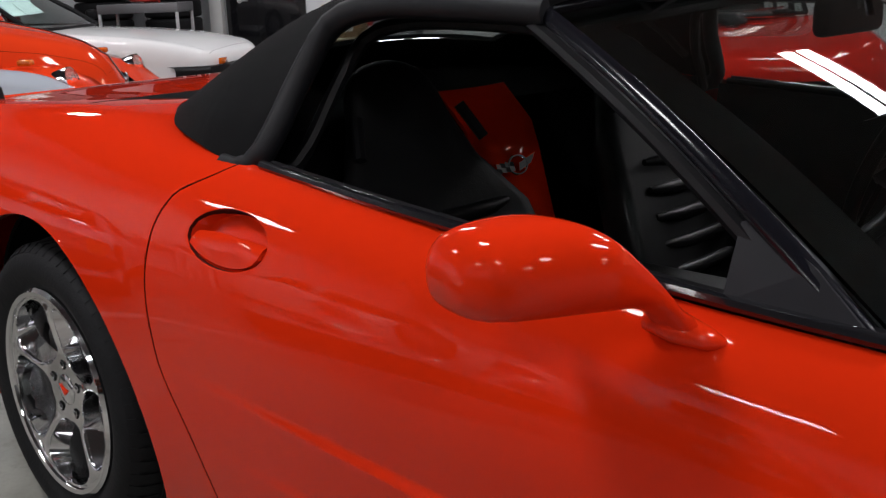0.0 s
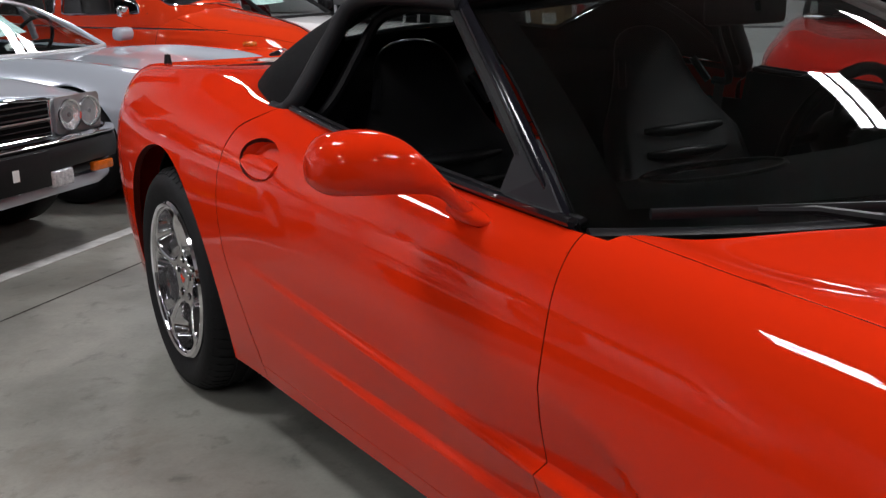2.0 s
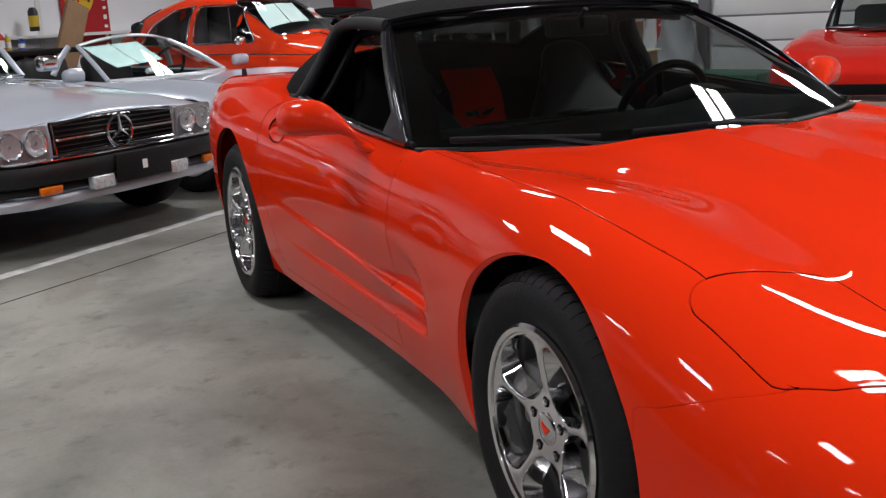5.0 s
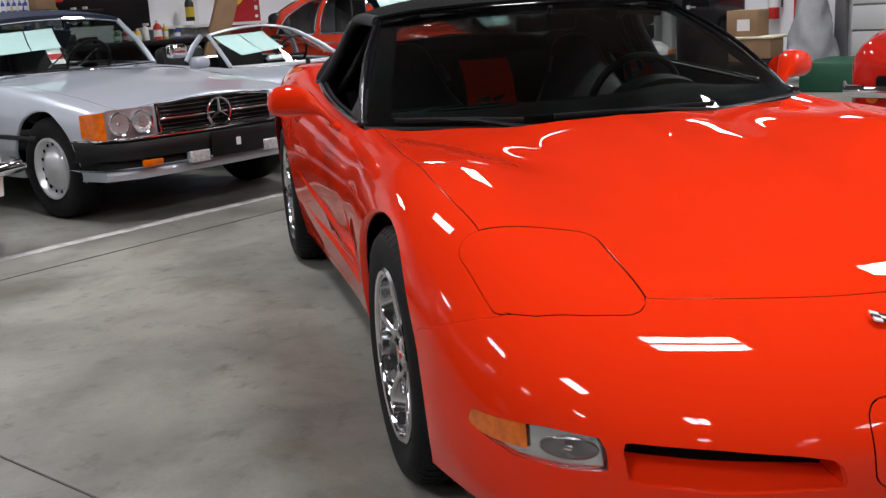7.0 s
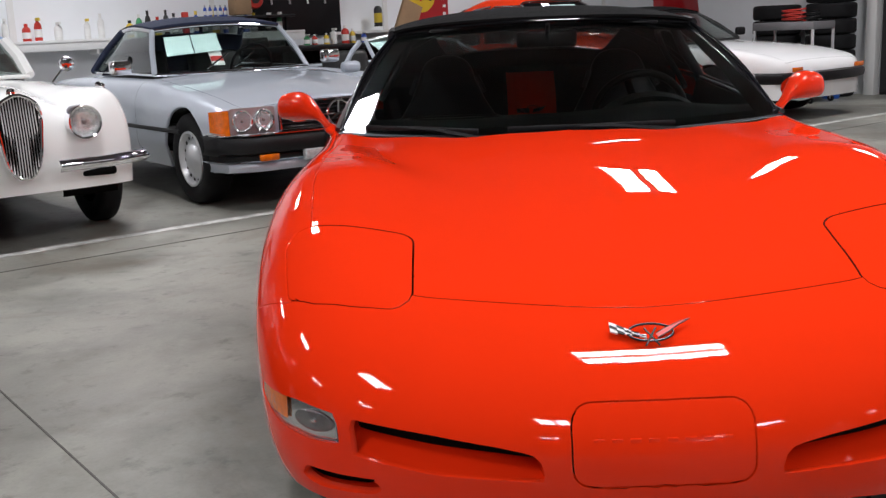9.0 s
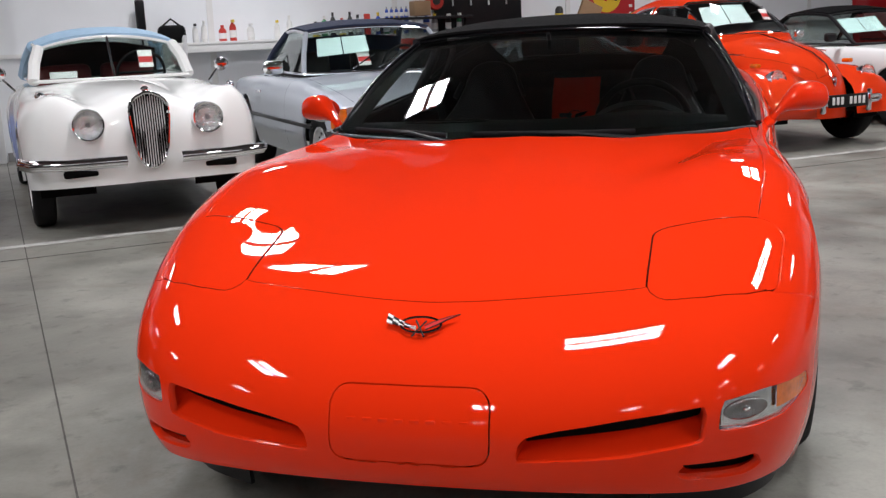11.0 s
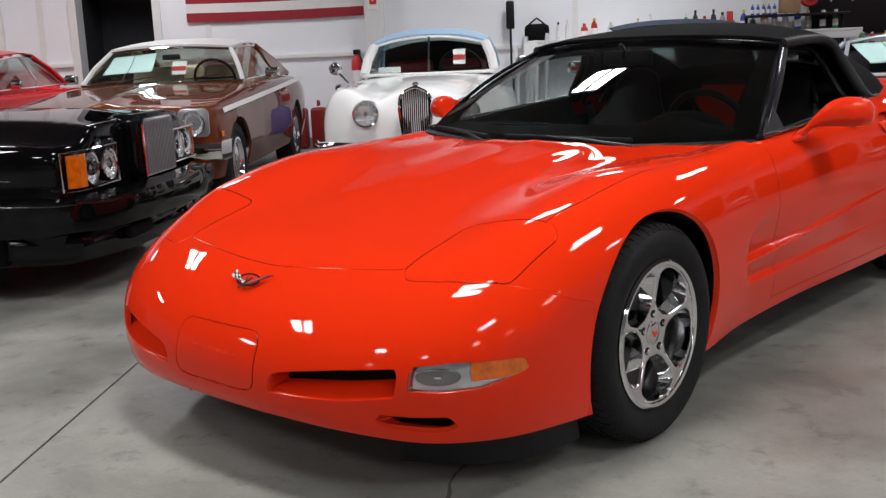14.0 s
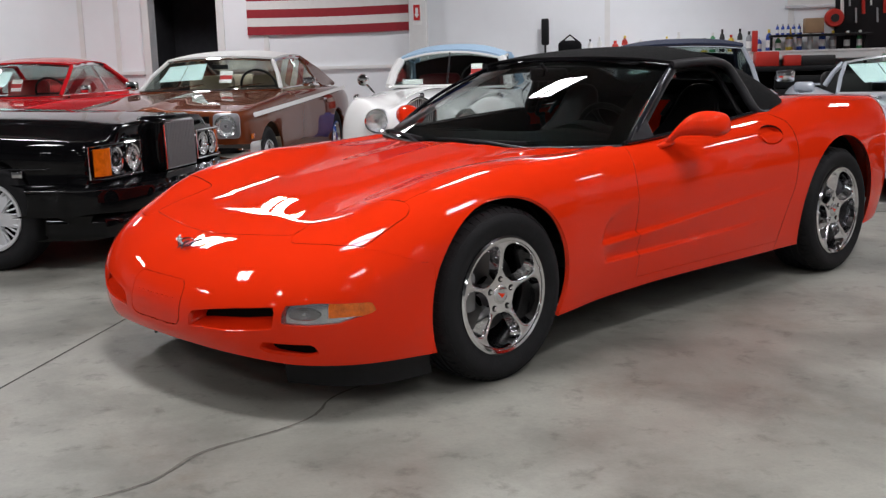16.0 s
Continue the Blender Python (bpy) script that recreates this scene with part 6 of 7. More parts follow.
bumper(th, [(.40, -.895, .370), (.60, -.860, .370), (.71, -.68, .370), (.745, 0, .370), (.71, .68, .370), (.60, .860, .370), (.40, .895, .370)], .06, .06, DGREY, "bumper_recess")
bumper(th, [(.40, -.89, .300), (.60, -.85, .300), (.70, -.66, .300), (.73, 0, .300), (.70, .66, .300), (.60, .85, .300), (.40, .89, .300)], .07, .14, SILVER, "front_valance")
part("plate", box(.012, .42, .16, (.825, 0, .425), .004), BLACKPL, th, "blank black dealer plate")
part("plate_mark", box(.004, .035, .05, (.833, .0, .425)), WHITEP, th)
cabin(th, -1.02, -2.45, .70, .35, .86, CABINSHADE)
seats(th, (-1.80,), .36, .52, LEATHER)
wheel_in(th, (-1.37, .36, .92))
sheets_of_paper(th, (-1.185, -.50, 1.18), (-1.13, -.06, 1.20), (-1.03, -.06, 1.06), (-1.07, -.53, 1.03))
red_tag(th, (-1.03, -.12, 1.0), .11, .14, -.6)

# --- second silver convertible, screen only above its low hood
th = thing("silver_convertible", "silver low convertible with round-cornered windscreen, top down", "car", spot(5.944, .803))
hc = lin((-3.3, .80), (-2.4, .86), (-.85, .80), (-.4, .775), (.2, .725), (.6, .66), (.85, .58))
o = dict(plan=[(.86, 0), (.84, .35), (.78, .60), (.62, .78), (.35, .86), (0, .885), (-1.2, .88), (-2.42, .885), (-3.0, .80), (-3.3, .5), (-3.35, 0)],
         H=lambda x, y: hc(x) + .05 * gauss(y, .66, .17) * sstep(-.9, -.2, x) * sstep(.8, .3, x) - .02 * (y / .9) ** 2, zm=lin((-3.3, .55), (0, .55), (.86, .42)), zb=lambda x: .2,
         R=lin((-3.3, .15), (0, .2), (.6, .3), (.86, .35)), p=2.1, pole=(.2, -2.9), well=.76, hood_seam=(lambda x: .60, .70, -.8), open=lambda x, y, z: max(abs(x + 1.55) - .68, y - .70, .7 - z))
shell(th, o, SILVER, [(0, .325, .355), (-2.42, .325, .355)], "body", "silver bodywork")
greenhouse(th, (-.90, .68, .795), (-1.36, .515, 1.065), (-1.46, .515, 1.065), (-1.5, .67, .85), SILVER, SILVER, bow=(.16, .06, .04), crown=.06, rear_glass=False, side=False, roof=False, frame_mat=SILVERPL, pr=.019)
for s in (1, -1):
    bm = lathe([(0, .05), (.5, .045), (.85, .025), (1, -.01)], 24, axis="X", m=Matrix.Translation((.60, s * .68, .56)) @ Matrix.Rotation(math.radians(18 * s), 4, "Z") @ Matrix.Rotation(math.radians(-28), 4, "Y") @ Matrix.Diagonal((1, .115, .085, 1)))
    part("headlight", bm, RIBLENS, th, "oval clear headlight")
    part("side_marker", box(.10, .01, .035, (.45, s * .872, .50), .004), AMBER, th)
    part("door_mirror", box(.09, .19, .10, (-.95, s * .97, .86), .04, 3), SILVER, th)
    for x in (0, -2.42):
        road_wheel(th, x, s * .77, .325, .21, dict(kind="spokes", n=5, w=(.05, .06), mat=SILVERPL), s)
cabin(th, -.9, -2.2, .70, .35, .78, CABINSHADE)
seats(th, (-1.65,), .36, .48, LEATHER, back=.5)
wheel_in(th, (-1.25, .36, .84))
sheets_of_paper(th, (-1.33, -.50, 1.05), (-1.24, .02, 1.07), (-1.02, .06, .92), (-1.08, -.40, .88))
part("dash_card", box(.04, .22, .035, (-.93, -.12, .84), .002, m=Matrix.Rotation(-.5, 4, "Y")), WHITEP, th)

# --- orange-red rounded small saloon
ORANGE = paint("orange_red_lacquer", (.70, .045, .010))
th = thing("rounded_small_car", "orange-red seventies rounded two-door small car with chrome bumpers", "car", spot(7.76, .97))
hc = lin((-3.25, .55), (-3.0, .80), (-2.6, 1.0), (-1.9, 1.08), (-.62, 1.05), (-.35, .99), (0, .92), (.25, .84), (.42, .73), (.52, .58), (.56, .45))
o = dict(plan=[(.54, 0), (.50, .16), (.38, .30), (.15, .42), (-.2, .53), (-.6, .62), (-1.2, .665), (-1.9, .65), (-2.6, .52), (-3.0, .35), (-3.2, .15), (-3.22, 0)],
         H=lambda x, y: hc(x) - .10 * (y / .6) ** 2, zm=lin((-3.2, .5), (-1.2, .62), (0, .60), (.54, .40)), zb=lambda x: .27, R=lin((-3.2, .3), (-1.9, .2), (-.8, .16), (0, .26), (.5, .26)), p=2.0,
         pole=(.1, -2.6), well=.55, hood_low=.3, hood_seam=(lin((-.6, .50), (-.3, .46), (0, .38), (.25, .26), (.42, .12)), .45, -.56), open=lambda x, y, z: max(abs(x + 1.45) - .85, y - .54, .98 - z))
shell(th, o, ORANGE, [], "body", "orange-red bodywork", doors=(-.68, -1.58, .33))


def trim_of(th, panel, r, material, name="window_trim", mirror=True):
    """A bead along a panel's border, on one side or both."""
    nxt = {}
    for i, j in border_loops(panel):
        nxt[i] = j
    while nxt:
        i = next(iter(nxt))
        loop = [i]
        while i in nxt:
            i = nxt.pop(i)
            loop.append(i)
        if len(loop) > 6:
            pts = [panel[0][k] + panel[1][k] * .003 for k in loop]
            pts = [p for n, p in enumerate(pts) if n == 0 or (p - pts[n - 1]).length > .004]
            for s in ((1, -1) if mirror else (1,)):
                part(name, tube([Vector((p.x, s * p.y, p.z)) for p in pts], r, 6, cap=False), material, th)


# domed roof: one shell with its windows cut out of it
dz_ = lin((-.46, 1.02), (-.52, 1.10), (-.66, 1.225), (-.85, 1.36), (-1.05, 1.445), (-1.4, 1.485), (-1.8, 1.465), (-2.2, 1.37), (-2.6, 1.19), (-2.9, .98))
dw_ = lin((-.46, .38), (-.55, .50), (-.70, .575), (-1.2, .625), (-1.9, .605), (-2.4, .53), (-2.75, .40), (-2.9, .30))
rows = []
for k in range(61):
    t = k / 60
    x = -.46 - 2.44 * (t * t * (3 - 2 * t) * .35 + t * .65)
    h, w, lo = dz_(x) - .90, dw_(x), .90
    row = []
    for q in range(31):
        f = math.pi / 2 * q / 30
        z = lo + h * math.sin(f) ** (2 / 2.7)
        y = w * math.cos(f) ** (2 / 2.7) * (1 - .10 * (z - lo) / .58)
        row.append(Vector((x, max(0.0, y) if q < 30 else 0.0, z)))
    rows.append(row)
dome = Skin(grid_bm(rows))
w1 = inside_poly([(-.84, 1.02), (-1.02, 1.29), (-1.10, 1.32), (-1.50, 1.325), (-1.50, 1.02)], .022)
w2 = inside_poly([(-1.62, 1.02), (-1.62, 1.325), (-1.84, 1.30), (-2.08, 1.17), (-2.20, 1.02)], .022)
w3 = inside_poly([(-.45, 1.10), (.45, 1.10), (.41, 1.33), (-.41, 1.33)], .05)
w4 = inside_poly([(-.28, 1.20), (.28, 1.20), (.25, 1.31), (-.25, 1.31)], .03)
G = [lambda x, y, z: w1(x, z) if y > .36 else .5, lambda x, y, z: w2(x, z) if y > .36 else .5,
     lambda x, y, z: w3(y, z) if x > -1.12 else .5, lambda x, y, z: w4(y, z) if x < -2.05 else .5]
for f in G:
    dome.cut(f)
panes = [dome.take(lambda x, y, z, f=f: f(x, y, z) < 0) for f in G]
link("roof", panel_mesh("roof", mirrored(dome.take(lambda *a: True), True), 0.0, .025), ORANGE, th, "orange-red domed roof")
for k, pn in enumerate(panes):
    if k < 2:
        for s in (1, -1):
            g = link("side_window", panel_mesh("side_window", pn if s > 0 else mirrored(pn, False), 0.0, .004, -.006), GLASS, th)
            g.visible_shadow = False
        trim_of(th, pn, .008, CHROME)
    else:
        g = link("windscreen" if k == 2 else "rear_window", panel_mesh("screen", mirrored(pn, True), 0.0, .004, -.006), GLASS, th)
        g.visible_shadow = False
        trim_of(th, mirrored(pn, True), .009, CHROME if k == 2 else BLACKPL, mirror=False)
for s in (1, -1):
    part("vent_post", tube([(-1.06, s * .606, 1.02), (-1.10, s * .565, 1.32)], .007, 8), CHROME, th)
part("hood_trim", tube([(-.5, 0, hc(-.5) + .02), (0, 0, hc(0) + .02), (.25, 0, hc(.25) + .02), (.42, 0, hc(.42) + .03), (.52, 0, .60)], .007, 6), CHROME, th)
for s in (1, -1):
    for cx, ln, wd, top in ((.02, .56, .76, .74), (-2.40, .56, .77, .78)):
        rows = []
        for k in range(13):
            a = math.pi * k / 12
            x = cx + ln * math.cos(a) * (.86 if cx < -1 else 1)
            z = .30 + (top - .30) * math.sin(a) ** .75
            rows.append([Vector((x, s * y, .28 + (z - .28) * q)) for y, q in ((.24, .96), (.40, 1.0), (.52, 1.0), (.62, .975), (.70, .90), (.75, .72), (.765, .5), (.76, .28))])
        bm = sheet(rows)
        f = Skin(bm)
        fn = lambda x, y, z: math.hypot(x - cx, z - .31) - .355 if abs(y) > .60 else .5
        f.cut(fn)
        pv = f.take(lambda x, y, z: fn(x, y, z) > 0)
        link("fender", panel_mesh("fender", pv, 0, .02), ORANGE, th, "separate rounded fender")
        part("wheel_well", lathe([(.37, .40), (.37, .70)], 24, arc=(-.2, math.pi + .2), m=Matrix.Translation((cx, 0, .31)) @ Matrix.Diagonal((1, s, 1, 1))), DARK, th)
        road_wheel(th, cx, s * .66, .315, .15, dict(kind="dish", mat=CHROME, rim=.6, holes=8), s)
    part("running_board", box(1.3, .16, .03, (-1.2, s * .70, .28), .01), BLACKPL, th)
    headlamp(th, (.40, s * .54, .645), .088, tilt=14, depth=.09)
    part("turn_lamp", box(.10, .06, .04, (.12, s * .56, .765), .015, 3), AMBER, th, "amber fender turn lamp")
    part("body_trim", tube([(-2.5, s * .56, .985), (-1.9, s * .668, .93), (-1.2, s * .685, .90), (-.6, s * .63, .885), (-.1, s * .50, .86)], .006, 6), CHROME, th)
    part("door_mirror", box(.05, .12, .08, (-.80, s * .80, 1.02), .025, 3), CHROME, th)
    part("bumper_guard", box(.05, .05, .20, (.68, s * .27, .43), .02), CHROME, th)
bumper(th, [(.20, -.80, .43), (.45, -.74, .43), (.62, -.45, .43), (.66, 0, .43), (.62, .45, .43), (.45, .74, .43), (.20, .80, .43)], .09, .03, CHROME, label="chrome blade bumper")
pl = part("front_plate", box(.012, .46, .115, (.705, .0, .44), .004), BLACKPL, th, "black plate with white bars")
for k in range(8):
    if k != 3:
        part("plate_bar", box(.003, .030, .068, (.713, -.178 + .051 * k, .442), .001), WHITEP, pl)
part("hood_handle", lathe([(0, .02), (.025, .015), (.03, 0)], 14, axis="X", m=Matrix.Translation((.53, 0, .60)) @ Matrix.Diagonal((1, .6, 1.6, 1))), CHROME, th)
cabin(th, -.75, -2.3, .56, .4, 1.0, CABINSHADE)
seats(th, (-1.35, -2.0), .28, .62, LEATHER, w=.46, back=.62)
wheel_in(th, (-.98, .28, 1.0))
sheets_of_paper(th, (-.90, -.42, 1.32), (-.82, .06, 1.34), (-.66, .06, 1.13), (-.74, -.44, 1.10))
red_tag(th, (-.72, .26, 1.22), .10, .15, -.5)

# --- white wedge-nosed convertible with black top
WHITEC = paint("white_lacquer", (.80, .80, .80))
th = thing("white_convertible", "white low wedge-nosed convertible with black canvas top", "car", spot(10.35, 1.35))
hc = lin((-3.2, .80), (-2.4, .84), (-.75, .86), (-.3, .84), (.3, .785), (.7, .71), (.95, .62))
o = dict(plan=[(.95, 0), (.94, .4), (.90, .66), (.80, .80), (.5, .835), (0, .845), (-1.2, .85), (-2.4, .85), (-3.1, .78), (-3.3, .4), (-3.3, 0)],
         H=lambda x, y: hc(x) - .03 * (y / .85) ** 2, zm=lin((-3.2, .55), (0, .58), (.95, .50)), zb=lambda x: .24, R=lin((-3.2, .1), (0, .12), (.95, .10)), p=2.2, pole=(.4, -2.8), well=.72,
         hood_seam=(lambda x: .66, .86, -.68), open=lambda x, y, z: max(abs(x + 1.5) - .76, y - .66, .75 - z))
shell(th, o, WHITEC, [(0, .31, .345), (-2.4, .31, .345)], "body", "white bodywork")
greenhouse(th, (-.74, .68, .865), (-1.28, .54, 1.19), (-1.95, .54, 1.20), (-2.35, .66, .88), CANVAS, BLACKPL, bow=(.14, .06, .04), crown=.035, roof_label="black canvas top", frame_mat=BLACKPL)
bumper(th, [(.6, -.86, .47), (.90, -.80, .47), (1.0, -.5, .47), (1.02, 0, .47), (1.0, .5, .47), (.90, .80, .47), (.6, .86, .47)], .12, .06, BLACKPL, label="black impact bumper")
for s in (1, -1):
    for x in (0, -2.4):
        road_wheel(th, x, s * .73, .31, .19, dict(kind="dish", mat=SILVERPL, holes=10), s)
    part("turn_lamp", box(.03, .16, .05, (.955, s * .6, .56), .006), AMBER, th)
    part("door_mirror", box(.08, .15, .10, (-.88, s * .90, .95), .03, 3), BLACKPL, th)
cabin(th, -.8, -2.2, .66, .35, .82, CABINSHADE)
sheets_of_paper(th, (-1.20, -.50, 1.14), (-1.12, .02, 1.16), (-.94, .02, 1.0), (-1.0, -.52, .98))

# --- black limousine-like saloon, nose along the row
BLACKC = paint("black_lacquer", (.003, .003, .0035), rough=.25)
th = thing("black_saloon", "glossy black large saloon with upright mesh grille and paired headlights", "car", pose(-.174, -3.557, 0, 0, 0, 125.2))
hc = lin((-4.3, .78), (-3.9, .92), (-3.2, .97), (-1.1, .97), (-.7, .95), (0, .925), (.5, .90), (.74, .88))
o = dict(plan=[(.87, 0), (.868, .4), (.85, .70), (.815, .86), (.70, .925), (.0, .945), (-1.5, .95), (-3.0, .945), (-3.9, .88), (-4.3, .70), (-4.35, 0)],
         H=lambda x, y: hc(x) - .07 * sstep(.60, .72, y) - .03 * (y / .95) ** 2, zm=lin((-4.3, .68), (0, .70), (.8, .66)), zb=lambda x: .22, R=lin((-4.3, .1), (0, .10), (.8, .05)), p=2.3, pole=(.3, -3.8), well=.82,
         tuck=lambda x, y, z: .012 * gauss(z, .60, .02) + .04 * max(0, .42 - z) / .2, hood_seam=(lambda x: .64, .76, -1.05), open=lambda x, y, z: max(abs(x + 2.1) - 1.0, y - .72, .9 - z))
shell(th, o, BLACKC, [(.11, .335, .375), (-2.95, .335, .37)], "body", "glossy black bodywork", doors=(-.80, -1.75, .32))
greenhouse(th, (-1.12, .74, .97), (-1.65, .62, 1.34), (-2.75, .60, 1.36), (-3.25, .72, .99), BLACKC, BLACKC, bow=(.14, .06, .06), crown=.05, bpost=.45, frame_mat=CHROME, roof_label="black roof")
for s in (1, -1):
    for q in (0, 1):
        headlamp(th, (.876 - .018 * q, s * (.515 + .185 * q), .660), .082, depth=.04)
    part("lamp_panel", outline_plate(rrect(.40, .20, .02), .03, m=Matrix.Translation((.818, s * .61, .660)) @ Matrix.Rotation(math.radians(-90 + s * 4), 4, "Z")), GLOSSBLK, th)
    part("lamp_frame", tube([(.885, s * .415, .560), (.885, s * .415, .76), (.875, s * .79, .76), (.86, s * .86, .759), (.81, s * .915, .757), (.81, s * .915, .562), (.86, s * .86, .560), (.875, s * .79, .560), (.885, s * .415, .560)], .006, 6), CHROME, th)
    part("turn_lens", sheet([[(.868, s * .785, .742), (.868, s * .785, .578)], [(.858, s * .84, .742), (.858, s * .84, .578)], [(.825, s * .892, .741), (.825, s * .892, .579)]], .012), AMBER, th, "large amber corner lens")
    for x in (.11, -2.95):
        road_wheel(th, x, s * .81, .335, .23, dict(kind="spokes", n=6, slits=30, w=(.05, .04), mat=SILVERPL, rim=.63), s)
    part("waist_trim", tube([(.55, s * .938, .63), (-1, s * .962, .64), (-3.5, s * .94, .65)], .005, 6), GLOSSBLK, th)
    part("fender_lamp", box(.07, .012, .04, (.35, s * .945, .60), .005), LAMPSILVER, th)
# upright grille
part("grille_shell", box(.20, .50, .37, (.85, 0, .715), .05, 5), BLACKC, th, "black upright grille surround")
gm = mat("silver_grille_mesh", (.36, .36, .37), .32, metal=.7, var=.1, scale=60)
part("grille_backing", box(.02, .42, .30, (.948, 0, .705), .004), MESHBLK, th)
for k in range(26):
    part("grille_slat", box(.012, .41, .0075, (.962, 0, .562 + .0114 * k)), gm, th)
for k in range(19):
    part("grille_wire", box(.008, .004, .295, (.968, -.198 + .022 * k, .705)), gm, th)
part("grille_rim", tube([(.955, -.215, .552), (.955, -.215, .84), (.955, -.195, .858), (.955, .195, .858), (.955, .215, .84), (.955, .215, .552), (.955, -.215, .552)], .009, 8, cap=False), CHROME, th)
bumper(th, [(.40, -.97, .44), (.78, -.95, .44), (.98, -.80, .44), (1.06, -.4, .44), (1.08, 0, .44), (1.06, .4, .44), (.98, .80, .44), (.78, .95, .44), (.40, .97, .44)], .20, .10, BLACKC, label="black wraparound bumper")
bumper(th, [(.40, -.975, .50), (.78, -.955, .50), (.985, -.80, .50), (1.07, 0, .50), (.985, .80, .50), (.78, .955, .50), (.40, .975, .50)], .012, .02, GLOSSBLK, "bumper_trim")
bumper(th, [(.50, -.93, .27), (.85, -.87, .27), (.97, -.5, .27), (1.0, 0, .27), (.97, .5, .27), (.85, .87, .27), (.50, .93, .27)], .16, .10, BLACKC, "front_valance")
part("valance_slot", box(.05, .30, .07, (.98, -.45, .30), .02), DARK, th)
part("hood_mascot_base", box(.05, .03, .015, (.84, 0, .905), .005), CHROME, th)
cabin(th, -1.2, -3.2, .74, .4, .96, LEATHER)
seats(th, (-2.0, -2.9), .38, .6, LEATHER)

# --- red notchback coupe, mostly behind the black saloon
REDC = paint("bright_red_lacquer", (.50, .012, .018))
th = thing("red_coupe", "bright red sixties notchback coupe with chrome window trim", "car", spot(-3.30, 1.15))
hc = lin((-3.7, .80), (-3.2, .90), (-2.6, .93), (-.9, .93), (-.3, .90), (.5, .85), (.9, .80))
o = dict(plan=[(.92, 0), (.93, .4), (.92, .70), (.86, .82), (.5, .86), (0, .87), (-1.5, .87), (-2.74, .87), (-3.4, .84), (-3.68, .7), (-3.72, 0)],
         H=lambda x, y: hc(x) - .04 * (y / .87) ** 2, zm=lambda x: .66, zb=lambda x: .26, R=lambda x: .08, p=2.3, pole=(.4, -3.2), well=.75, open=lambda x, y, z: max(abs(x + 1.75) - .88, y - .68, .85 - z))
shell(th, o, REDC, [(0, .33, .36), (-2.74, .33, .36)], "body", "bright red bodywork", doors=(-.9, -2.0, .34))
greenhouse(th, (-.90, .69, .935), (-1.40, .58, 1.24), (-2.20, .56, 1.25), (-2.72, .68, .945), REDC, REDC, bow=(.10, .05, .04), crown=.035, bpost=.62, frame_mat=CHROME, roof_label="bright red roof")
for s in (1, -1):
    headlamp(th, (.93, s * .70, .68), .09)
    part("door_mirror", box(.05, .11, .08, (-1.0, s * .93, 1.0), .02, 3), CHROME, th)
    for x in (0, -2.74):
        road_wheel(th, x, s * .74, .325, .19, dict(kind="spokes", n=5, mat=CHROME), s)
bumper(th, [(.80, -.88, .46), (.98, -.7, .46), (1.02, 0, .46), (.98, .7, .46), (.80, .88, .46)], .10, .04, CHROME)
cabin(th, -1.0, -2.6, .68, .35, .9, mat("red_vinyl", (.35, .02, .02), .45, var=.1))
seats(th, (-1.75, -2.4), .35, .55, mat("red_vinyl"))
wheel_in(th, (-1.35, .35, .95))
red_tag(th, (-1.15, .05, 1.05), .12, .14, -.5)
sheets_of_paper(th, (-1.33, -.5, 1.18), (-1.28, -.05, 1.20), (-1.08, -.05, 1.04), (-1.12, -.52, 1.02))

# --- red sixties roadster facing along the row
REDR = paint("deep_red_lacquer", (.55, .020, .012))
th = thing("red_roadster", "red sixties roadster with black cowl vent and meshed hood scoop", "car", spot(7.75, -3.65, 0, -90))
hc = lin((-3.5, .75), (-3.0, .86), (-.95, .86), (-.4, .84), (.2, .80), (.6, .74), (.8, .68))
o = dict(plan=[(.84, 0), (.83, .4), (.78, .66), (.62, .80), (.3, .865), (0, .88), (-1.2, .86), (-2.49, .885), (-3.2, .80), (-3.5, .5), (-3.55, 0)],
         H=lambda x, y: hc(x) + .075 * gauss(y, .66, .15) * sstep(-1.2, -.3, x) - .02 * (y / .88) ** 2, zm=lambda x: .62, zb=lambda x: .24, R=lin((-3.5, .2), (0, .18), (.8, .10)), p=2.0, pole=(.3, -3.0), well=.76,
         open=lambda x, y, z: max(abs(x + 1.7) - .66, y - .66, .75 - z))
shell(th, o, REDR, [(0, .33, .365), (-2.49, .33, .365)], "body", "red bodywork with raised fenders")
greenhouse(th, (-1.02, .66, .885), (-1.32, .58, 1.20), (-1.45, .58, 1.20), (-1.5, .66, .88), GLOSSBLK, GLOSSBLK, bow=(.14, .08, .04), crown=.02, rear_glass=False, side=False, roof=False, frame_mat=GLOSSBLK, pr=.018)
gull = lambda y: .07 * (1 - (y / .36) ** 2)
part("cowl_vent", sheet([[Vector((x + gull(y), y, hc(x) + .012 + zz)) for y in [.36 * (k / 6 - 1) for k in range(13)]] for x, zz in ((-.90, .0), (-.86, .030), (-.76, .036), (-.70, .022), (-.69, .0))], .006), BLACKPL, th, "black louvred cowl vent")
part("vent_strip", tube([Vector((-.69 + gull(y), y, hc(-.69) + .022)) for y in [.36 * (k / 8 - 1) for k in range(17)]], .008, 6), CHROME, th)
part("hood_scoop", sheet([[Vector((x, s * w, hc(x) + .012 + zz * (1 - s ** 4))) for s in [k / 5 - 1 for k in range(11)]] for x, w, zz in ((-.60, .15, .03), (-.50, .155, .04), (-.36, .12, .034), (-.24, .05, .02), (-.20, .02, .0))], .006), MESHBLK, th, "black meshed hood scoop")
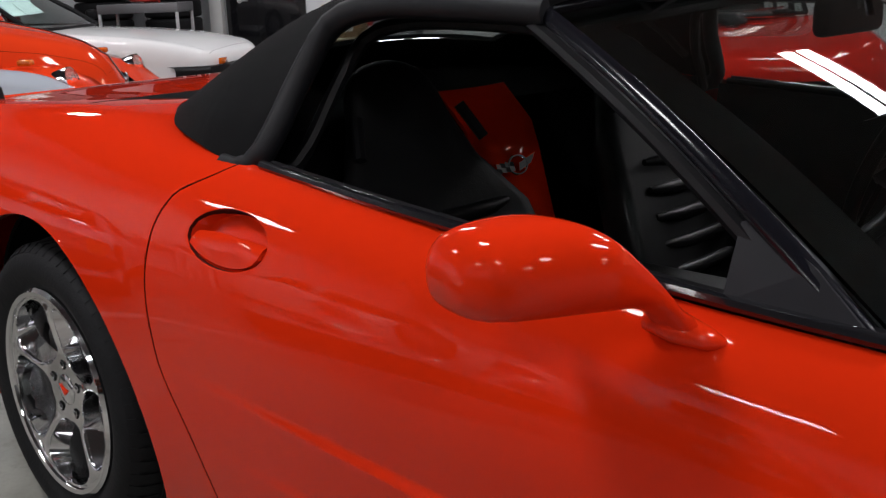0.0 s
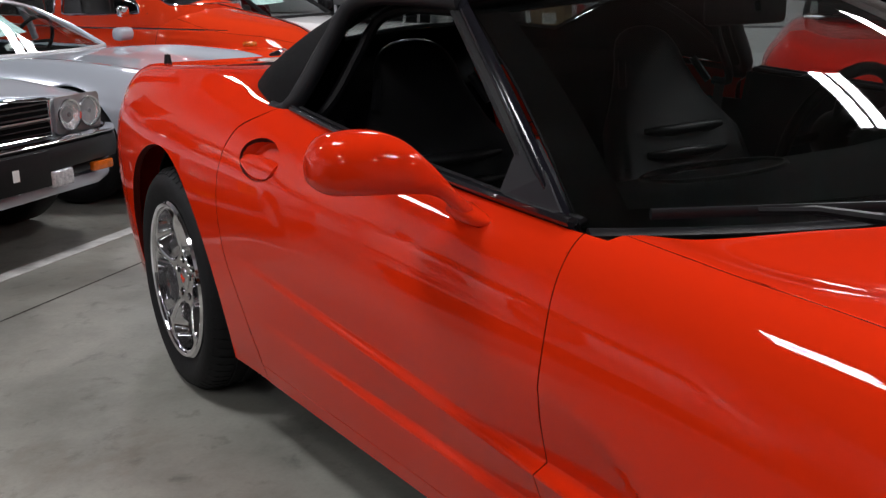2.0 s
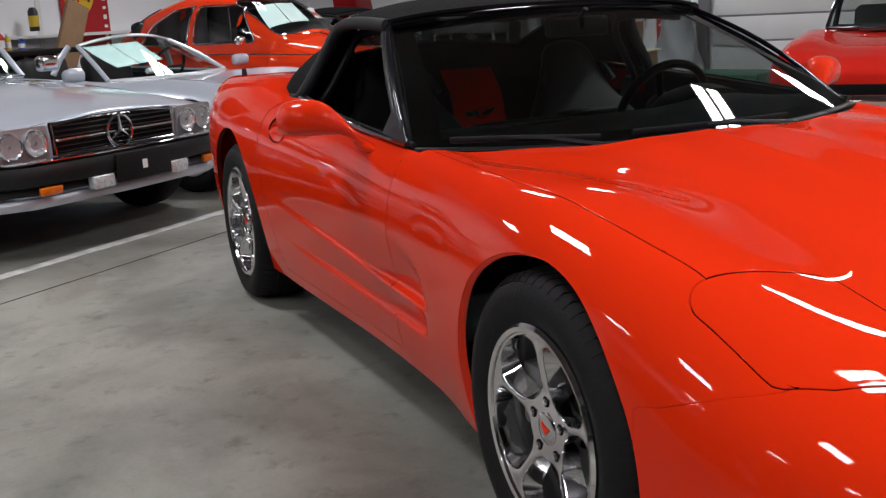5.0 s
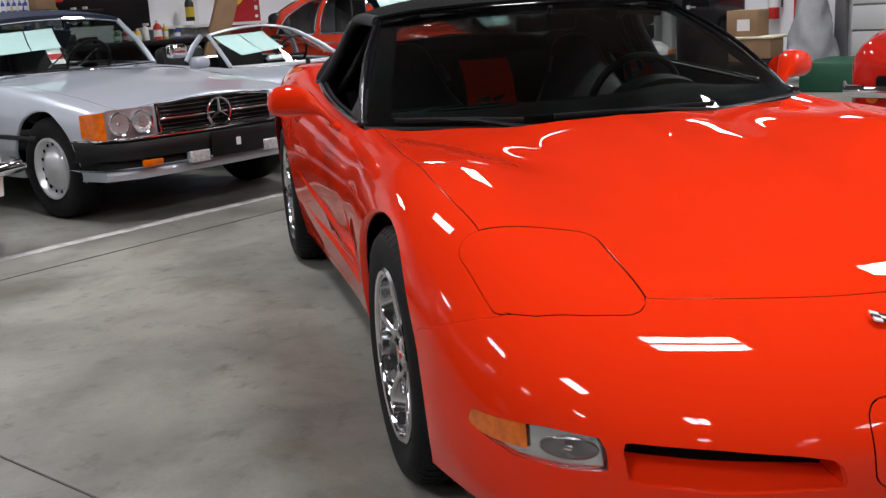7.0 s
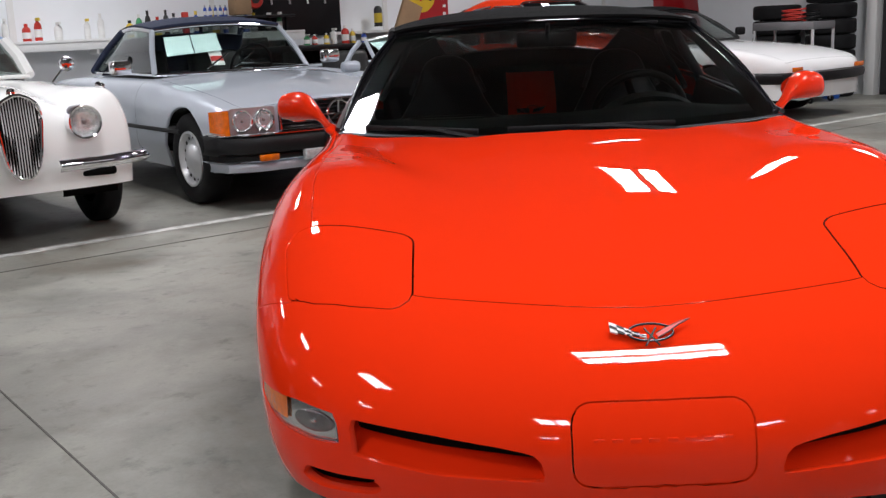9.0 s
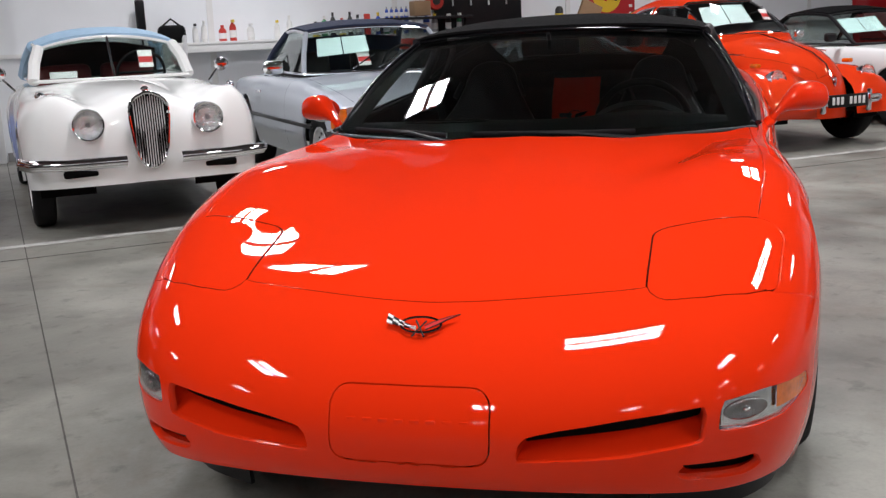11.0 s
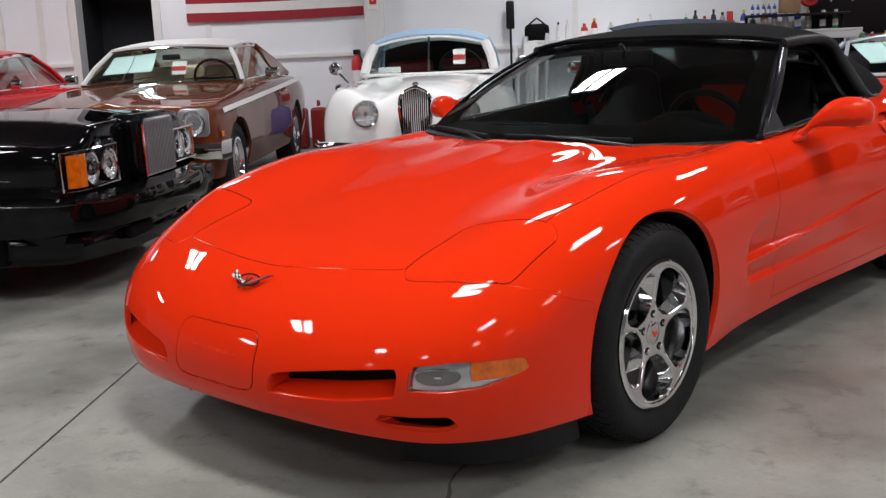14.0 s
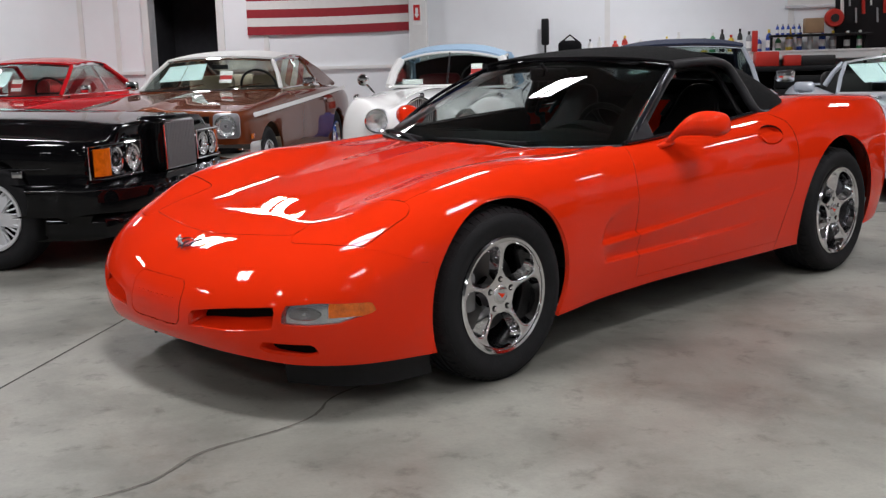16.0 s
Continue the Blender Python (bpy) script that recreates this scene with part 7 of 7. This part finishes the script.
part("hood_emblem", lathe([(0, .012), (.025, .008), (.03, 0)], 14, axis="Z", m=Matrix.Translation((-.17, 0, hc(-.17) + .004)) @ Matrix.Diagonal((.6, 1.5, 1, 1))), CHROME, th)
part("dash_top", box(.2, 1.2, .05, (-1.15, 0, .88), .02), BLACKPL, th)
bumper(th, [(.5, -.90, .46), (.84, -.78, .46), (.92, -.4, .46), (.94, 0, .46), (.92, .4, .46), (.84, .78, .46), (.5, .90, .46)], .09, .04, CHROME, label="chrome front bumper")
part("grille", box(.04, 1.15, .14, (.84, 0, .50), .03), MESHBLK, th)
for s in (1, -1):
    for x in (0, -2.49):
        road_wheel(th, x, s * .74, .335, .19, dict(kind="spokes", n=5, mat=CHROME), s)
    part("turn_lamp", lathe([(0, .02), (.04, .01), (.045, 0)], 16, axis="X", m=Matrix.Translation((.83, s * .6, .42))), AMBER, th)
    part("wiper", tube([(-.97, s * .2, .90), (-1.05, s * .2 + .3, .93)], .005, 6), CHROME, th)
part("rear_view_mirror", box(.02, .18, .05, (-1.27, 0, 1.13), .01), CHROME, th)
part("windscreen_card", box(.003, .2, .16, (-1.2, -.05, 1.02), m=Matrix.Rotation(-.75, 4, "Y")), mat("yellow_card", (.42, .40, .20), .8), th)
cabin(th, -1.1, -2.3, .66, .35, .80, CABINSHADE)
seats(th, (-1.85,), .33, .5, LEATHER)
wheel_in(th, (-1.42, .33, .9))

# ---------------------------------------------------------------- walls and what stands along them
TRIMW = mat("white_trim_paint", (.76, .76, .75), .45, var=.04, scale=6)
BW = V1
# open dark doorway in the back wall
slab("door_frame", -3.17, -3.07, BW - .03, BW + .2, 0, 2.6, TRIMW, "white door frame", kind="structure", category="door frame")
slab("door_frame", -2.09, -1.99, BW - .03, BW + .2, 0, 2.6, TRIMW, "white door frame", kind="structure", category="door frame")
# near-black room added behind the doorway; its darkness is in the colour
DARKROOM = mat("doorway_dark_paint", (.03, .03, .035), .8, var=.2)
slab("dark_room_wall", -3.4, -1.8, BW + 1.4, BW + 1.5, 0, 2.8, DARKROOM, "added near-black wall that darkens the doorway", kind="structure", category="wall")
slab("dark_room_side", -3.4, -3.3, BW + .22, BW + 1.4, 0, 2.8, DARKROOM, "added near-black side wall behind the doorway", kind="structure", category="wall")
slab("dark_room_side", -1.9, -1.8, BW + .22, BW + 1.4, 0, 2.8, DARKROOM, "added near-black side wall behind the doorway", kind="structure", category="wall")
slab("dark_room_ceiling", -3.4, -1.8, BW + .22, BW + 1.5, 2.8, 2.9, DARKROOM, "added near-black ceiling behind the doorway", kind="structure", category="ceiling")
# wall battens, wainscot rail, baseboard
for u in (-7.6, -5.6, -4.08, -3.55, -1.4, 3.2, 5.5, 8.0, 10.4, 12.2):
    slab("wall_batten", u - .035, u + .035, BW - .012, BW - .001, 0.1, CEIL, TRIMW, "white vertical wall batten", kind="structure", category="trim")
for a, b in ((U0, -3.17), (-1.99, .60), (.86, 2.7)):
    slab("wainscot_rail", a, b, BW - .035, BW - .002, 1.11, 1.155, TRIMW, "white horizontal wall rail", kind="structure", category="trim")
for a, b in ((U0, -3.17), (-1.99, .60), (.86, U1)):
    slab("baseboard", a, b, BW - .022, BW - .001, 0, .10, mat("grey_base", (.25, .25, .25), .6, var=.1), "grey baseboard", kind="structure", category="baseboard")
slab("column", .61, .84, BW - .16, BW, 0, CEIL, TRIMW, "white boxed wall column", .01, kind="structure", category="column")
sg = slab("fire_sign", .66, .78, BW - .168, BW - .161, 1.66, 1.94, WHITEP, "white sign with red arrow for the extinguisher", category="sign")
part("sign_field", box(.004, .085, .20, (.006, 0, .02)), mat("sign_red", (.55, .02, .02), .5), sg)
bm = outline_plate([(-.018, .06), (.018, .06), (.018, -.02), (.035, -.02), (0, -.07), (-.035, -.02), (-.018, -.02)], .003, m=Matrix.Translation((.009, 0, .02)) @ Matrix.Rotation(math.radians(90), 4, "Z"))
part("sign_arrow", bm, WHITEP, sg)


def fire_extinguisher(u, v, z, h=.5):
    e = thing("fire_extinguisher", "red fire extinguisher with black hose hung on the wall", "extinguisher", spot(u, v, z))
    part("cylinder", lathe([(0, 0), (.07, 0), (.075, .02), (.075, h * .72), (.06, h * .8), (.03, h * .86), (.025, h * .9), (0, h * .9)], 20, axis="Z"), mat("sign_red"), e)
    part("valve", box(.05, .09, .06, (0, 0, h * .95), .01), BLACKPL, e)
    part("hose", tube([(.03, .03, h * .93), (.09, .07, h * .75), (.085, .075, h * .3)], .012, 8), BLACKPL, e)
    part("label_band", lathe([(.0765, h * .3), (.0765, h * .55)], 20, axis="Z"), WHITEP, e)


fire_extinguisher(.48, BW - .10, .62, .56)
# flag with stripes on the back wall: each stripe a cloth strip
fl = thing("wall_flag", "red and white striped cloth flag hung on the wall", "flag", spot(-.535, BW - .02, 0))
FR = mat("flag_red_cloth", (.30, .02, .03), .8, var=.08, scale=20, bump=.1, bscale=300)
FW = mat("flag_white_cloth", (.74, .73, .71), .8, var=.04, scale=20, bump=.1, bscale=300)
for k in range(13):
    z0 = 1.60 + .113 * k
    full = k < 6
    y0 = -1.12
    y1 = 1.12 if full else .14
    def fy(y, z):
        return .012 * math.sin(y * 5.1 + z) * math.sin(2.2 * z) + .012
    rows = [[Vector((fy(y0 + (2.24) * q / 24, z), -(y0 + 2.24 * q / 24), z - .012 * math.sin(math.pi * q / 24))) for q in range(25)] for z in (z0, z0 + .0565, z0 + .113)]
    part("stripe", sheet(rows, .002), FR if k % 2 == 0 else FW, fl)
part("canton", sheet([[Vector((.034, 1.12 - .98 * q / 6, z)) for q in range(7)] for z in (2.29, 2.7, 3.07)], .002), mat("flag_navy_cloth", (.02, .03, .12), .8), fl)

# shelf of bottles
sh = thing("wall_shelf", "long white wall shelf crowded with detailing bottles", "shelf", spot(4.6, BW - .14, 0))
part("shelf_board", box(.26, 4.0, .03, (0, 0, 1.185), .004), TRIMW, sh)
part("shelf_apron", box(.02, 4.0, .09, (.11, 0, 1.13), .004), TRIMW, sh)
for y in (-1.8, -.6, .6, 1.8):
    part("shelf_bracket", box(.22, .03, .14, (0, y, 1.10), .004), TRIMW, sh)


def bottle(u, v, z, col, h, r, spray, cap):
    e = thing("bottle", "small plastic detailing bottle standing on the shelf", "bottle", spot(u, v, z), group="detailing bottles")
    part("bottle_body", lathe([(0, 0), (r, 0), (r, h * .62), (r * .8, h * .74), (r * .38, h * .82), (r * .38, h * .88), (0, h * .88)], 14, axis="Z"), col, e)
    part("label_band", lathe([(r * 1.01, h * .15), (r * 1.01, h * .5)], 14, axis="Z"), WHITEP if cap is not WHITEP else PAPER, e)
    if spray:
        part("trigger", box(r * 2.4, r * .7, h * .14, (r * .5, 0, h * .93), .006), cap, e)
    else:
        part("cap", lathe([(r * .45, h * .84), (r * .45, h), (0, h)], 12, axis="Z"), cap, e)


rnd = random.Random(7)
bcol = [mat("plastic_" + n, c, .35, var=.05) for n, c in (("red", (.5, .03, .02)), ("blue", (.03, .08, .4)), ("white", (.75, .75, .73)), ("yellow", (.7, .5, .05)), ("green", (.05, .25, .1)), ("black", (.02, .02, .02)), ("grey", (.35, .35, .36)))]
for u in (2.98, 3.10, 3.30, 3.42, 3.62, 3.95, 4.10, 4.42, 4.52, 4.64, 4.75, 4.86, 4.98, 5.09, 5.21, 5.33, 5.46, 5.58, 5.72, 5.86, 6.0, 6.15, 6.3):
    h = rnd.uniform(.17, .29)
    first_half = u < 4.2
    bottle(u, BW - .14 + rnd.uniform(-.05, .06), 1.20, bcol[2 if first_half and rnd.random() < .7 else rnd.randrange(7)], h, rnd.uniform(.032, .045), rnd.random() < (.6 if first_half else .25), bcol[rnd.choice((0, 2, 5, 3))])
# leaning brush and black bag by the shelf end
lb = thing("push_broom", "black upright broom leaning on the wall", "broom", spot(2.40, BW - .12, 0))
part("broom_handle", tube([(.05, 0, 0), (.0, 0, 1.35)], .014, 8), BLACKPL, lb)
part("broom_head", box(.06, .10, .34, (0, 0, 1.52), .02), BLACKPL, lb)
bg = thing("tool_bag", "black fabric tool bag on the shelf end", "bag", spot(2.72, BW - .16, 1.20))
part("bag_body", box(.2, .30, .20, (0, 0, .10), .06, 3), CANVAS, bg)
part("bag_strap", tube([(0, -.10, .19), (0, 0, .27), (0, .10, .19)], .012, 6), CANVAS, bg)
slab("shelf_end_stand", 2.55, 2.70, BW - .3, BW - .02, 0, 1.17, TRIMW, "white shelf end support board", .005, category="support")
# workbench
wbn = thing("workbench", "black workbench with cluttered top along the back wall", "workbench", spot(6.6, BW - .38, 0))
part("bench_top", box(.70, 3.4, .06, (0, 0, .98), .01), BLACKPL, wbn)
for y in (-1.62, -.55, .55, 1.62):
    for x in (-.3, .3):
        part("bench_leg", box(.06, .06, .95, (x, y, .475), .005), BLACKPL, wbn)
part("bench_back", box(.03, 3.4, .9, (-.30, 0, .5), .004), DARK, wbn)
for k in range(5):
    part("drawer", box(.03, .6, .15, (.34, -1.1 + .0 * k, .18 + .16 * k), .01), BLACKPL, wbn)
pb = thing("pegboard", "black pegboard with hanging tools and bottles", "pegboard", spot(6.65, BW - .03, 0))
part("board", box(.02, 1.25, 1.0, (0, 0, 1.62), .004), BLACKPL, pb)
for k in range(14):
    y = -.55 + .085 * k
    part("hung_tool", tube([(.03, y, 1.80 + .12 * math.sin(k * 2.1)), (.03, y + .01, 1.62 + .12 * math.sin(k * 2.1))], .012 if k % 3 else .022, 8), (bcol[2] if k % 4 == 0 else bcol[6] if k % 3 else bcol[0]), pb)
rl = thing("hose_reel", "round red hose reel hung above the bench", "hose reel", spot(6.0, BW - .12, 1.58))
part("reel_disc", lathe([(0, .05), (.10, .05), (.115, .03), (.115, -.03), (.10, -.05), (0, -.05)], 28, axis="X"), bcol[0], rl)
part("reel_hub", lathe([(0, .07), (.05, .07), (.05, .04)], 16, axis="X"), bcol[5], rl)
wbd = thing("whiteboard", "white planning board with aluminium frame on the wall", "whiteboard", spot(6.6, BW - .02, 0))
part("board", box(.02, 2.3, 1.1, (0, 0, 2.30), .003), WHITEP, wbd)
part("frame", box(.03, 2.36, .04, (.004, 0, 1.735), .004), SILVERPL, wbd)
for k in range(9):
    part("marker_line", box(.003, .10 + .03 * (k % 3), .012, (.013, -1.0 + .16 * k, 1.83 + .02 * (k % 2))), mat("print_grey"), wbd)


def bench_box(u, v, z, w, d, h, m_, name, label, cat):
    return slab(name, u - w / 2, u + w / 2, v - d / 2, v + d / 2, z, z + h, m_, label, .012, category=cat)


bench_box(5.15, BW - .38, 1.01, .28, .24, .18, bcol[0], "parts_bin", "open red plastic parts bin on the bench", "bin")
bench_box(5.45, BW - .42, 1.01, .20, .2, .13, bcol[0], "parts_bin", "small red plastic bin on the bench", "bin")
bench_box(5.02, BW - .30, 1.19, .07, .06, .26, bcol[0], "parts_bin", "tall red plastic container beside the bins", "container")
bench_box(5.75, BW - .34, 1.01, .42, .3, .12, bcol[5], "tool_case", "closed black tool case on the bench", "case")
bench_box(5.72, BW - .30, 1.40, .22, .18, .18, mat("brown_card", (.28, .18, .10), .8, var=.1), "carton", "brown cardboard carton on the bench shelf", "carton")
slab("bench_riser", 5.2, 6.4, BW - .40, BW - .06, 1.36, 1.39, BLACKPL, "black riser shelf above the bench", .004, category="shelf")
for u in (5.23, 6.37):
    slab("riser_leg", u - .015, u + .015, BW - .25, BW - .2, 1.01, 1.36, BLACKPL, "black riser shelf leg on the bench", category="shelf leg")
for k in range(5):
    bottle(5.30 + .065 * k, BW - .24, 1.39 if False else 1.39, bcol[1], .13, .020, False, bcol[6])
for k in range(7):
    bottle(6.55 + .14 * k, BW - .38 + .05 * (k % 2), 1.01, bcol[rnd.randrange(7)], rnd.uniform(.12, .24), rnd.uniform(.03, .05), k % 3 == 0, bcol[2])
# vertical red banner with a yellow round device
bn = thing("red_banner", "tall red showroom banner with a yellow oval device", "banner", spot(8.68, BW - .03, 0))
part("cloth", box(.012, .74, 2.6, (0, 0, 2.2), .004), mat("banner_red", (.42, .015, .02), .6, var=.05, scale=6), bn)
part("device", lathe([(0, .012), (.24, .012), (.26, .006), (.26, 0)], 32, axis="X", m=Matrix.Translation((.004, -.08, 1.62)) @ Matrix.Diagonal((1, .9, 1.0, 1))), mat("device_yellow", (.75, .50, .03), .6), bn)
for k in range(6):
    part("device_bar", box(.004, .035, .10 + .04 * (k % 3), (.019, -.22 + .055 * k, 1.60)), bcol[5 if k % 2 else 0], bn)
for k in range(6):
    part("banner_bar", box(.004, .05, .035 + .02 * (k % 2), (.009, .30, 1.0 + .11 * k)), WHITEP, bn)
cb = thing("cardboard_sheet", "flat brown cardboard box leaning on the bench", "cardboard", spot(7.75, BW - .70, 0))
part("card", box(.05, .30, 1.0, (0, 0, 1.02), .006, m=Matrix.Rotation(math.radians(-24), 4, "X")), mat("brown_card"), cb)
part("card_support", box(.3, .3, .62, (0, .1, .31), .01), bcol[5], cb)
fx = thing("polish_can", "yellow-labelled black can on the wall shelf", "can", spot(7.75, BW - .2, 1.20))
part("can_body", lathe([(0, 0), (.055, 0), (.055, .22), (.03, .26), (0, .26)], 16, axis="Z"), bcol[5], fx)
part("label_band", lathe([(.056, .05), (.056, .17)], 16, axis="Z"), bcol[3], fx)
slab("ledge", 7.1, 13.2, BW - .16, BW - .002, 1.12, 1.155, TRIMW, "white wall ledge", kind="structure", category="ledge")

# gas cans and blue drum by the brown car
for k, u in enumerate((-.36, -.12, .13)):
    gc = thing("red_can", "tall red fuel can standing by the wall", "fuel can", spot(u + .12, BW - .35, 0), group="red fuel cans")
    part("can_body", box(.20, .19, .50, (0, 0, .25), .04, 3), mat("deep_red_plastic", (.22, .012, .012), .45, var=.1, scale=9), gc)
    part("can_handle", tube([(-.06, 0, .52), (-.05, 0, .58), (.05, 0, .58), (.06, 0, .52)], .012, 8), mat("deep_red_plastic"), gc)
bd = thing("blue_drum", "blue plastic drum standing by the wall", "drum", spot(.52, BW - .38, 0))
part("drum_body", lathe([(0, 0), (.15, 0), (.16, .03), (.155, .1), (.165, .3), (.155, .46), (.13, .52), (.06, .53), (.05, .56), (0, .56)], 28, axis="Z"), mat("drum_blue", (.02, .10, .42), .4, var=.05), bd)
# mats and rolls leaning behind the white coupe
for k, (u, h) in enumerate(((2.45, 1.15), (2.56, 1.25), (2.66, 1.2), (2.78, 1.28))):
    lr = thing("leaning_pole", "grey metal pole leaning against the wall", "pole", spot(u, BW - .42, 0), group="leaning poles")
    part("pole", tube([(0, 0, 0), (-.18, .02 * k, h)], .028, 10), SILVERPL if k % 2 else FIXTURE, lr)

# east wall: black door, roller door, posts
EW = U1
slab("door_black", EW - .05, EW - .004, .50, 1.48, 0, 2.3, GLOSSBLK, "closed black personnel door", .004, kind="structure", category="door")
dh = thing("door_handle", "steel lever handle on the black door", "door handle", spot(EW - .07, 1.30, 1.0))
part("lever", tube([(0, 0, 0), (.10, 0, 0)], .012, 8), SILVERPL, dh)
part("rose", lathe([(0, -.02), (.03, -.02), (.03, 0), (0, 0)], 14, axis="Y"), SILVERPL, dh)
slab("steel_post", EW - .16, EW - .02, 1.51, 1.66, 0, CEIL, FIXTURE, "pale steel wall post", .006, kind="structure", category="post")
slab("steel_post", EW - .16, EW - .02, -.90, -.76, 0, CEIL, mat("grey_steel", (.22, .22, .23), .5, metal=.5), "grey steel door post", .006, kind="structure", category="post")
rd = thing("garage_door", "white sectional garage door with dark horizontal joints", "garage door", spot(EW - .03, -3.45, 0), kind="structure")
for k in range(11):
    z0 = -.03 + .325 * k
    part("section", box(5.0, .04, .30, (0, 0, max(.152, z0 + .15)), .008), mat("sectional_white", (.66, .67, .67), .4, var=.03, scale=3), rd)
    part("joint", box(5.0, .03, .03, (0, .004, z0 + .31), .002), mat("grey_steel"), rd)
    part("rib", box(5.0, .008, .012, (0, .022, z0 + .155), .002), FIXTURE, rd)
for x in (-1.6, .2, 1.9):
    for k in range(9):
        part("hinge", box(.05, .02, .09, (x, .03, .30 + .325 * k), .004), mat("grey_steel"), rd)
# things by the east wall
slab("green_bin", 11.5, 12.6, -1.9, -.92, 0, .34, mat("dark_green_plastic", (.015, .09, .05), .45, var=.1), "low dark green plastic trough on the floor", .03, category="trough")
c1 = slab("carton", 11.08, 11.50, -.74, -.26, .42, .64, mat("brown_card"), "brown cardboard carton stacked on tyres", .006, category="carton", group="stacked cartons")
c2 = slab("carton", 11.12, 11.48, -.57, -.20, .672, .97, mat("brown_card"), "brown cardboard carton with a white label", .006, category="carton", group="stacked cartons")
part("carton_label", box(.15, .003, .13, (.02, -.182, -.02)), WHITEP, c2)
slab("cream_cloth", 11.05, 11.53, -.78, -.24, .641, .671, mat("cream_cloth_m", (.6, .56, .42), .9, var=.1, bump=.4, bscale=30), "folded cream cloth between the cartons", .015, category="cloth")


def spare_tyre(u, v, z, r=.31, w=.2):
    t_ = thing("spare_tyre", "loose black car tyre stacked by the wall", "tyre", spot(u, v, z + w / 2), group="stacked tyres")
    part("tyre", tyre(r, r * .6, w, tread=False), RUBBER, t_, place=Matrix.Rotation(math.radians(90), 4, "X"))


for k in range(2):
    spare_tyre(11.28, -.52, .21 * k)
for k in range(8):
    spare_tyre(EW - .45, 2.0, .21 * k, .33, .205)
for k in range(6):
    spare_tyre(EW - .45, 2.85, .21 * k, .33, .205)
cv_ = thing("grey_dust_sheet", "crumpled grey cloth cover draped by the wall", "cover", spot(EW - .6, -.62, 0))
rows = []
for i in range(15):
    z = 1.30 - 1.0 * i / 14
    rows.append([Vector((.32 * (.35 + .65 * i / 14) * math.cos(a) * (1 + .12 * math.sin(5 * a + i)), .30 * (.35 + .65 * i / 14) * math.sin(a) * (1 + .12 * math.cos(4 * a - i * .7)), z)) for a in [2 * math.pi * k / 24 for k in range(25)]])
part("cloth", sheet(rows, .006), mat("grey_cover_cloth", (.33, .34, .36), .7, var=.15, scale=5, bump=.5, bscale=12), cv_)
fire_extinguisher(EW - .14, .05, .80, .5)
vs = thing("red_wall_sign", "tall red and yellow notice sign on the wall", "sign", spot(EW - .02, -.30, 0))
part("sign_board", box(.24, .015, 1.1, (0, 0, .95), .003), mat("sign_red"), vs)
part("sign_header", box(.24, .018, .12, (0, .002, 1.22), .003), bcol[3], vs)
for k in range(6):
    part("sign_bar", box(.17 - .03 * (k % 2), .004, .035, (0, -.010, 1.10 - .10 * k)), WHITEP, vs)
ct = thing("tool_cart", "grey steel utility cart with trays and cables", "cart", spot(12.0, 1.95, 0))
for z in (.35, .98):
    part("tray", box(.9, .5, .10, (0, 0, z), .01), mat("grey_steel"), ct)
for x in (-.43, .43):
    for y in (-.23, .23):
        part("cart_leg", box(.03, .03, 1.0, (x, y, .53), .004), SILVERPL, ct)
        part("castor", lathe([(0, -.015), (.04, -.015), (.04, .015), (0, .015)], 14, m=Matrix.Translation((x, y, .04))), RUBBER, ct)
part("cable_coil", tube([(.16 * math.cos(k * .5), .10 * math.sin(k * .5), 1.04 + .004 * k) for k in range(40)], .012, 6), bcol[0], ct)
part("cable_coil", tube([(.22 + .10 * math.cos(k * .5), .05 + .10 * math.sin(k * .5), 1.04 + .004 * k) for k in range(30)], .012, 6), BLACKPL, ct)
bs = thing("blue_bucket", "blue plastic bucket on the floor", "bucket", spot(12.6, 1.75, 0))
part("bucket_body", lathe([(0, 0), (.11, 0), (.14, .28), (.135, .28), (.105, .01), (0, .01)], 24, axis="Z"), mat("drum_blue"), bs)
rp = thing("bonnet_panel", "dark red painted car bonnet panel standing upright", "panel", spot(11.4, 3.3, 0))
part("panel", sheet([[Vector((.04 * (1 - s * s) - .12 * (z - .6), s * .50 * (1 - .10 * (z - .6)), z)) for s in [k / 4 - 1 for k in range(9)]] for z in (.55, .8, 1.05, 1.3, 1.48, 1.58)], .012), paint("dark_red_lacquer", (.20, .008, .010)), rp)
part("panel_stand", box(.3, .9, .56, (-.05, 0, .28), .02), BLACKPL, rp)
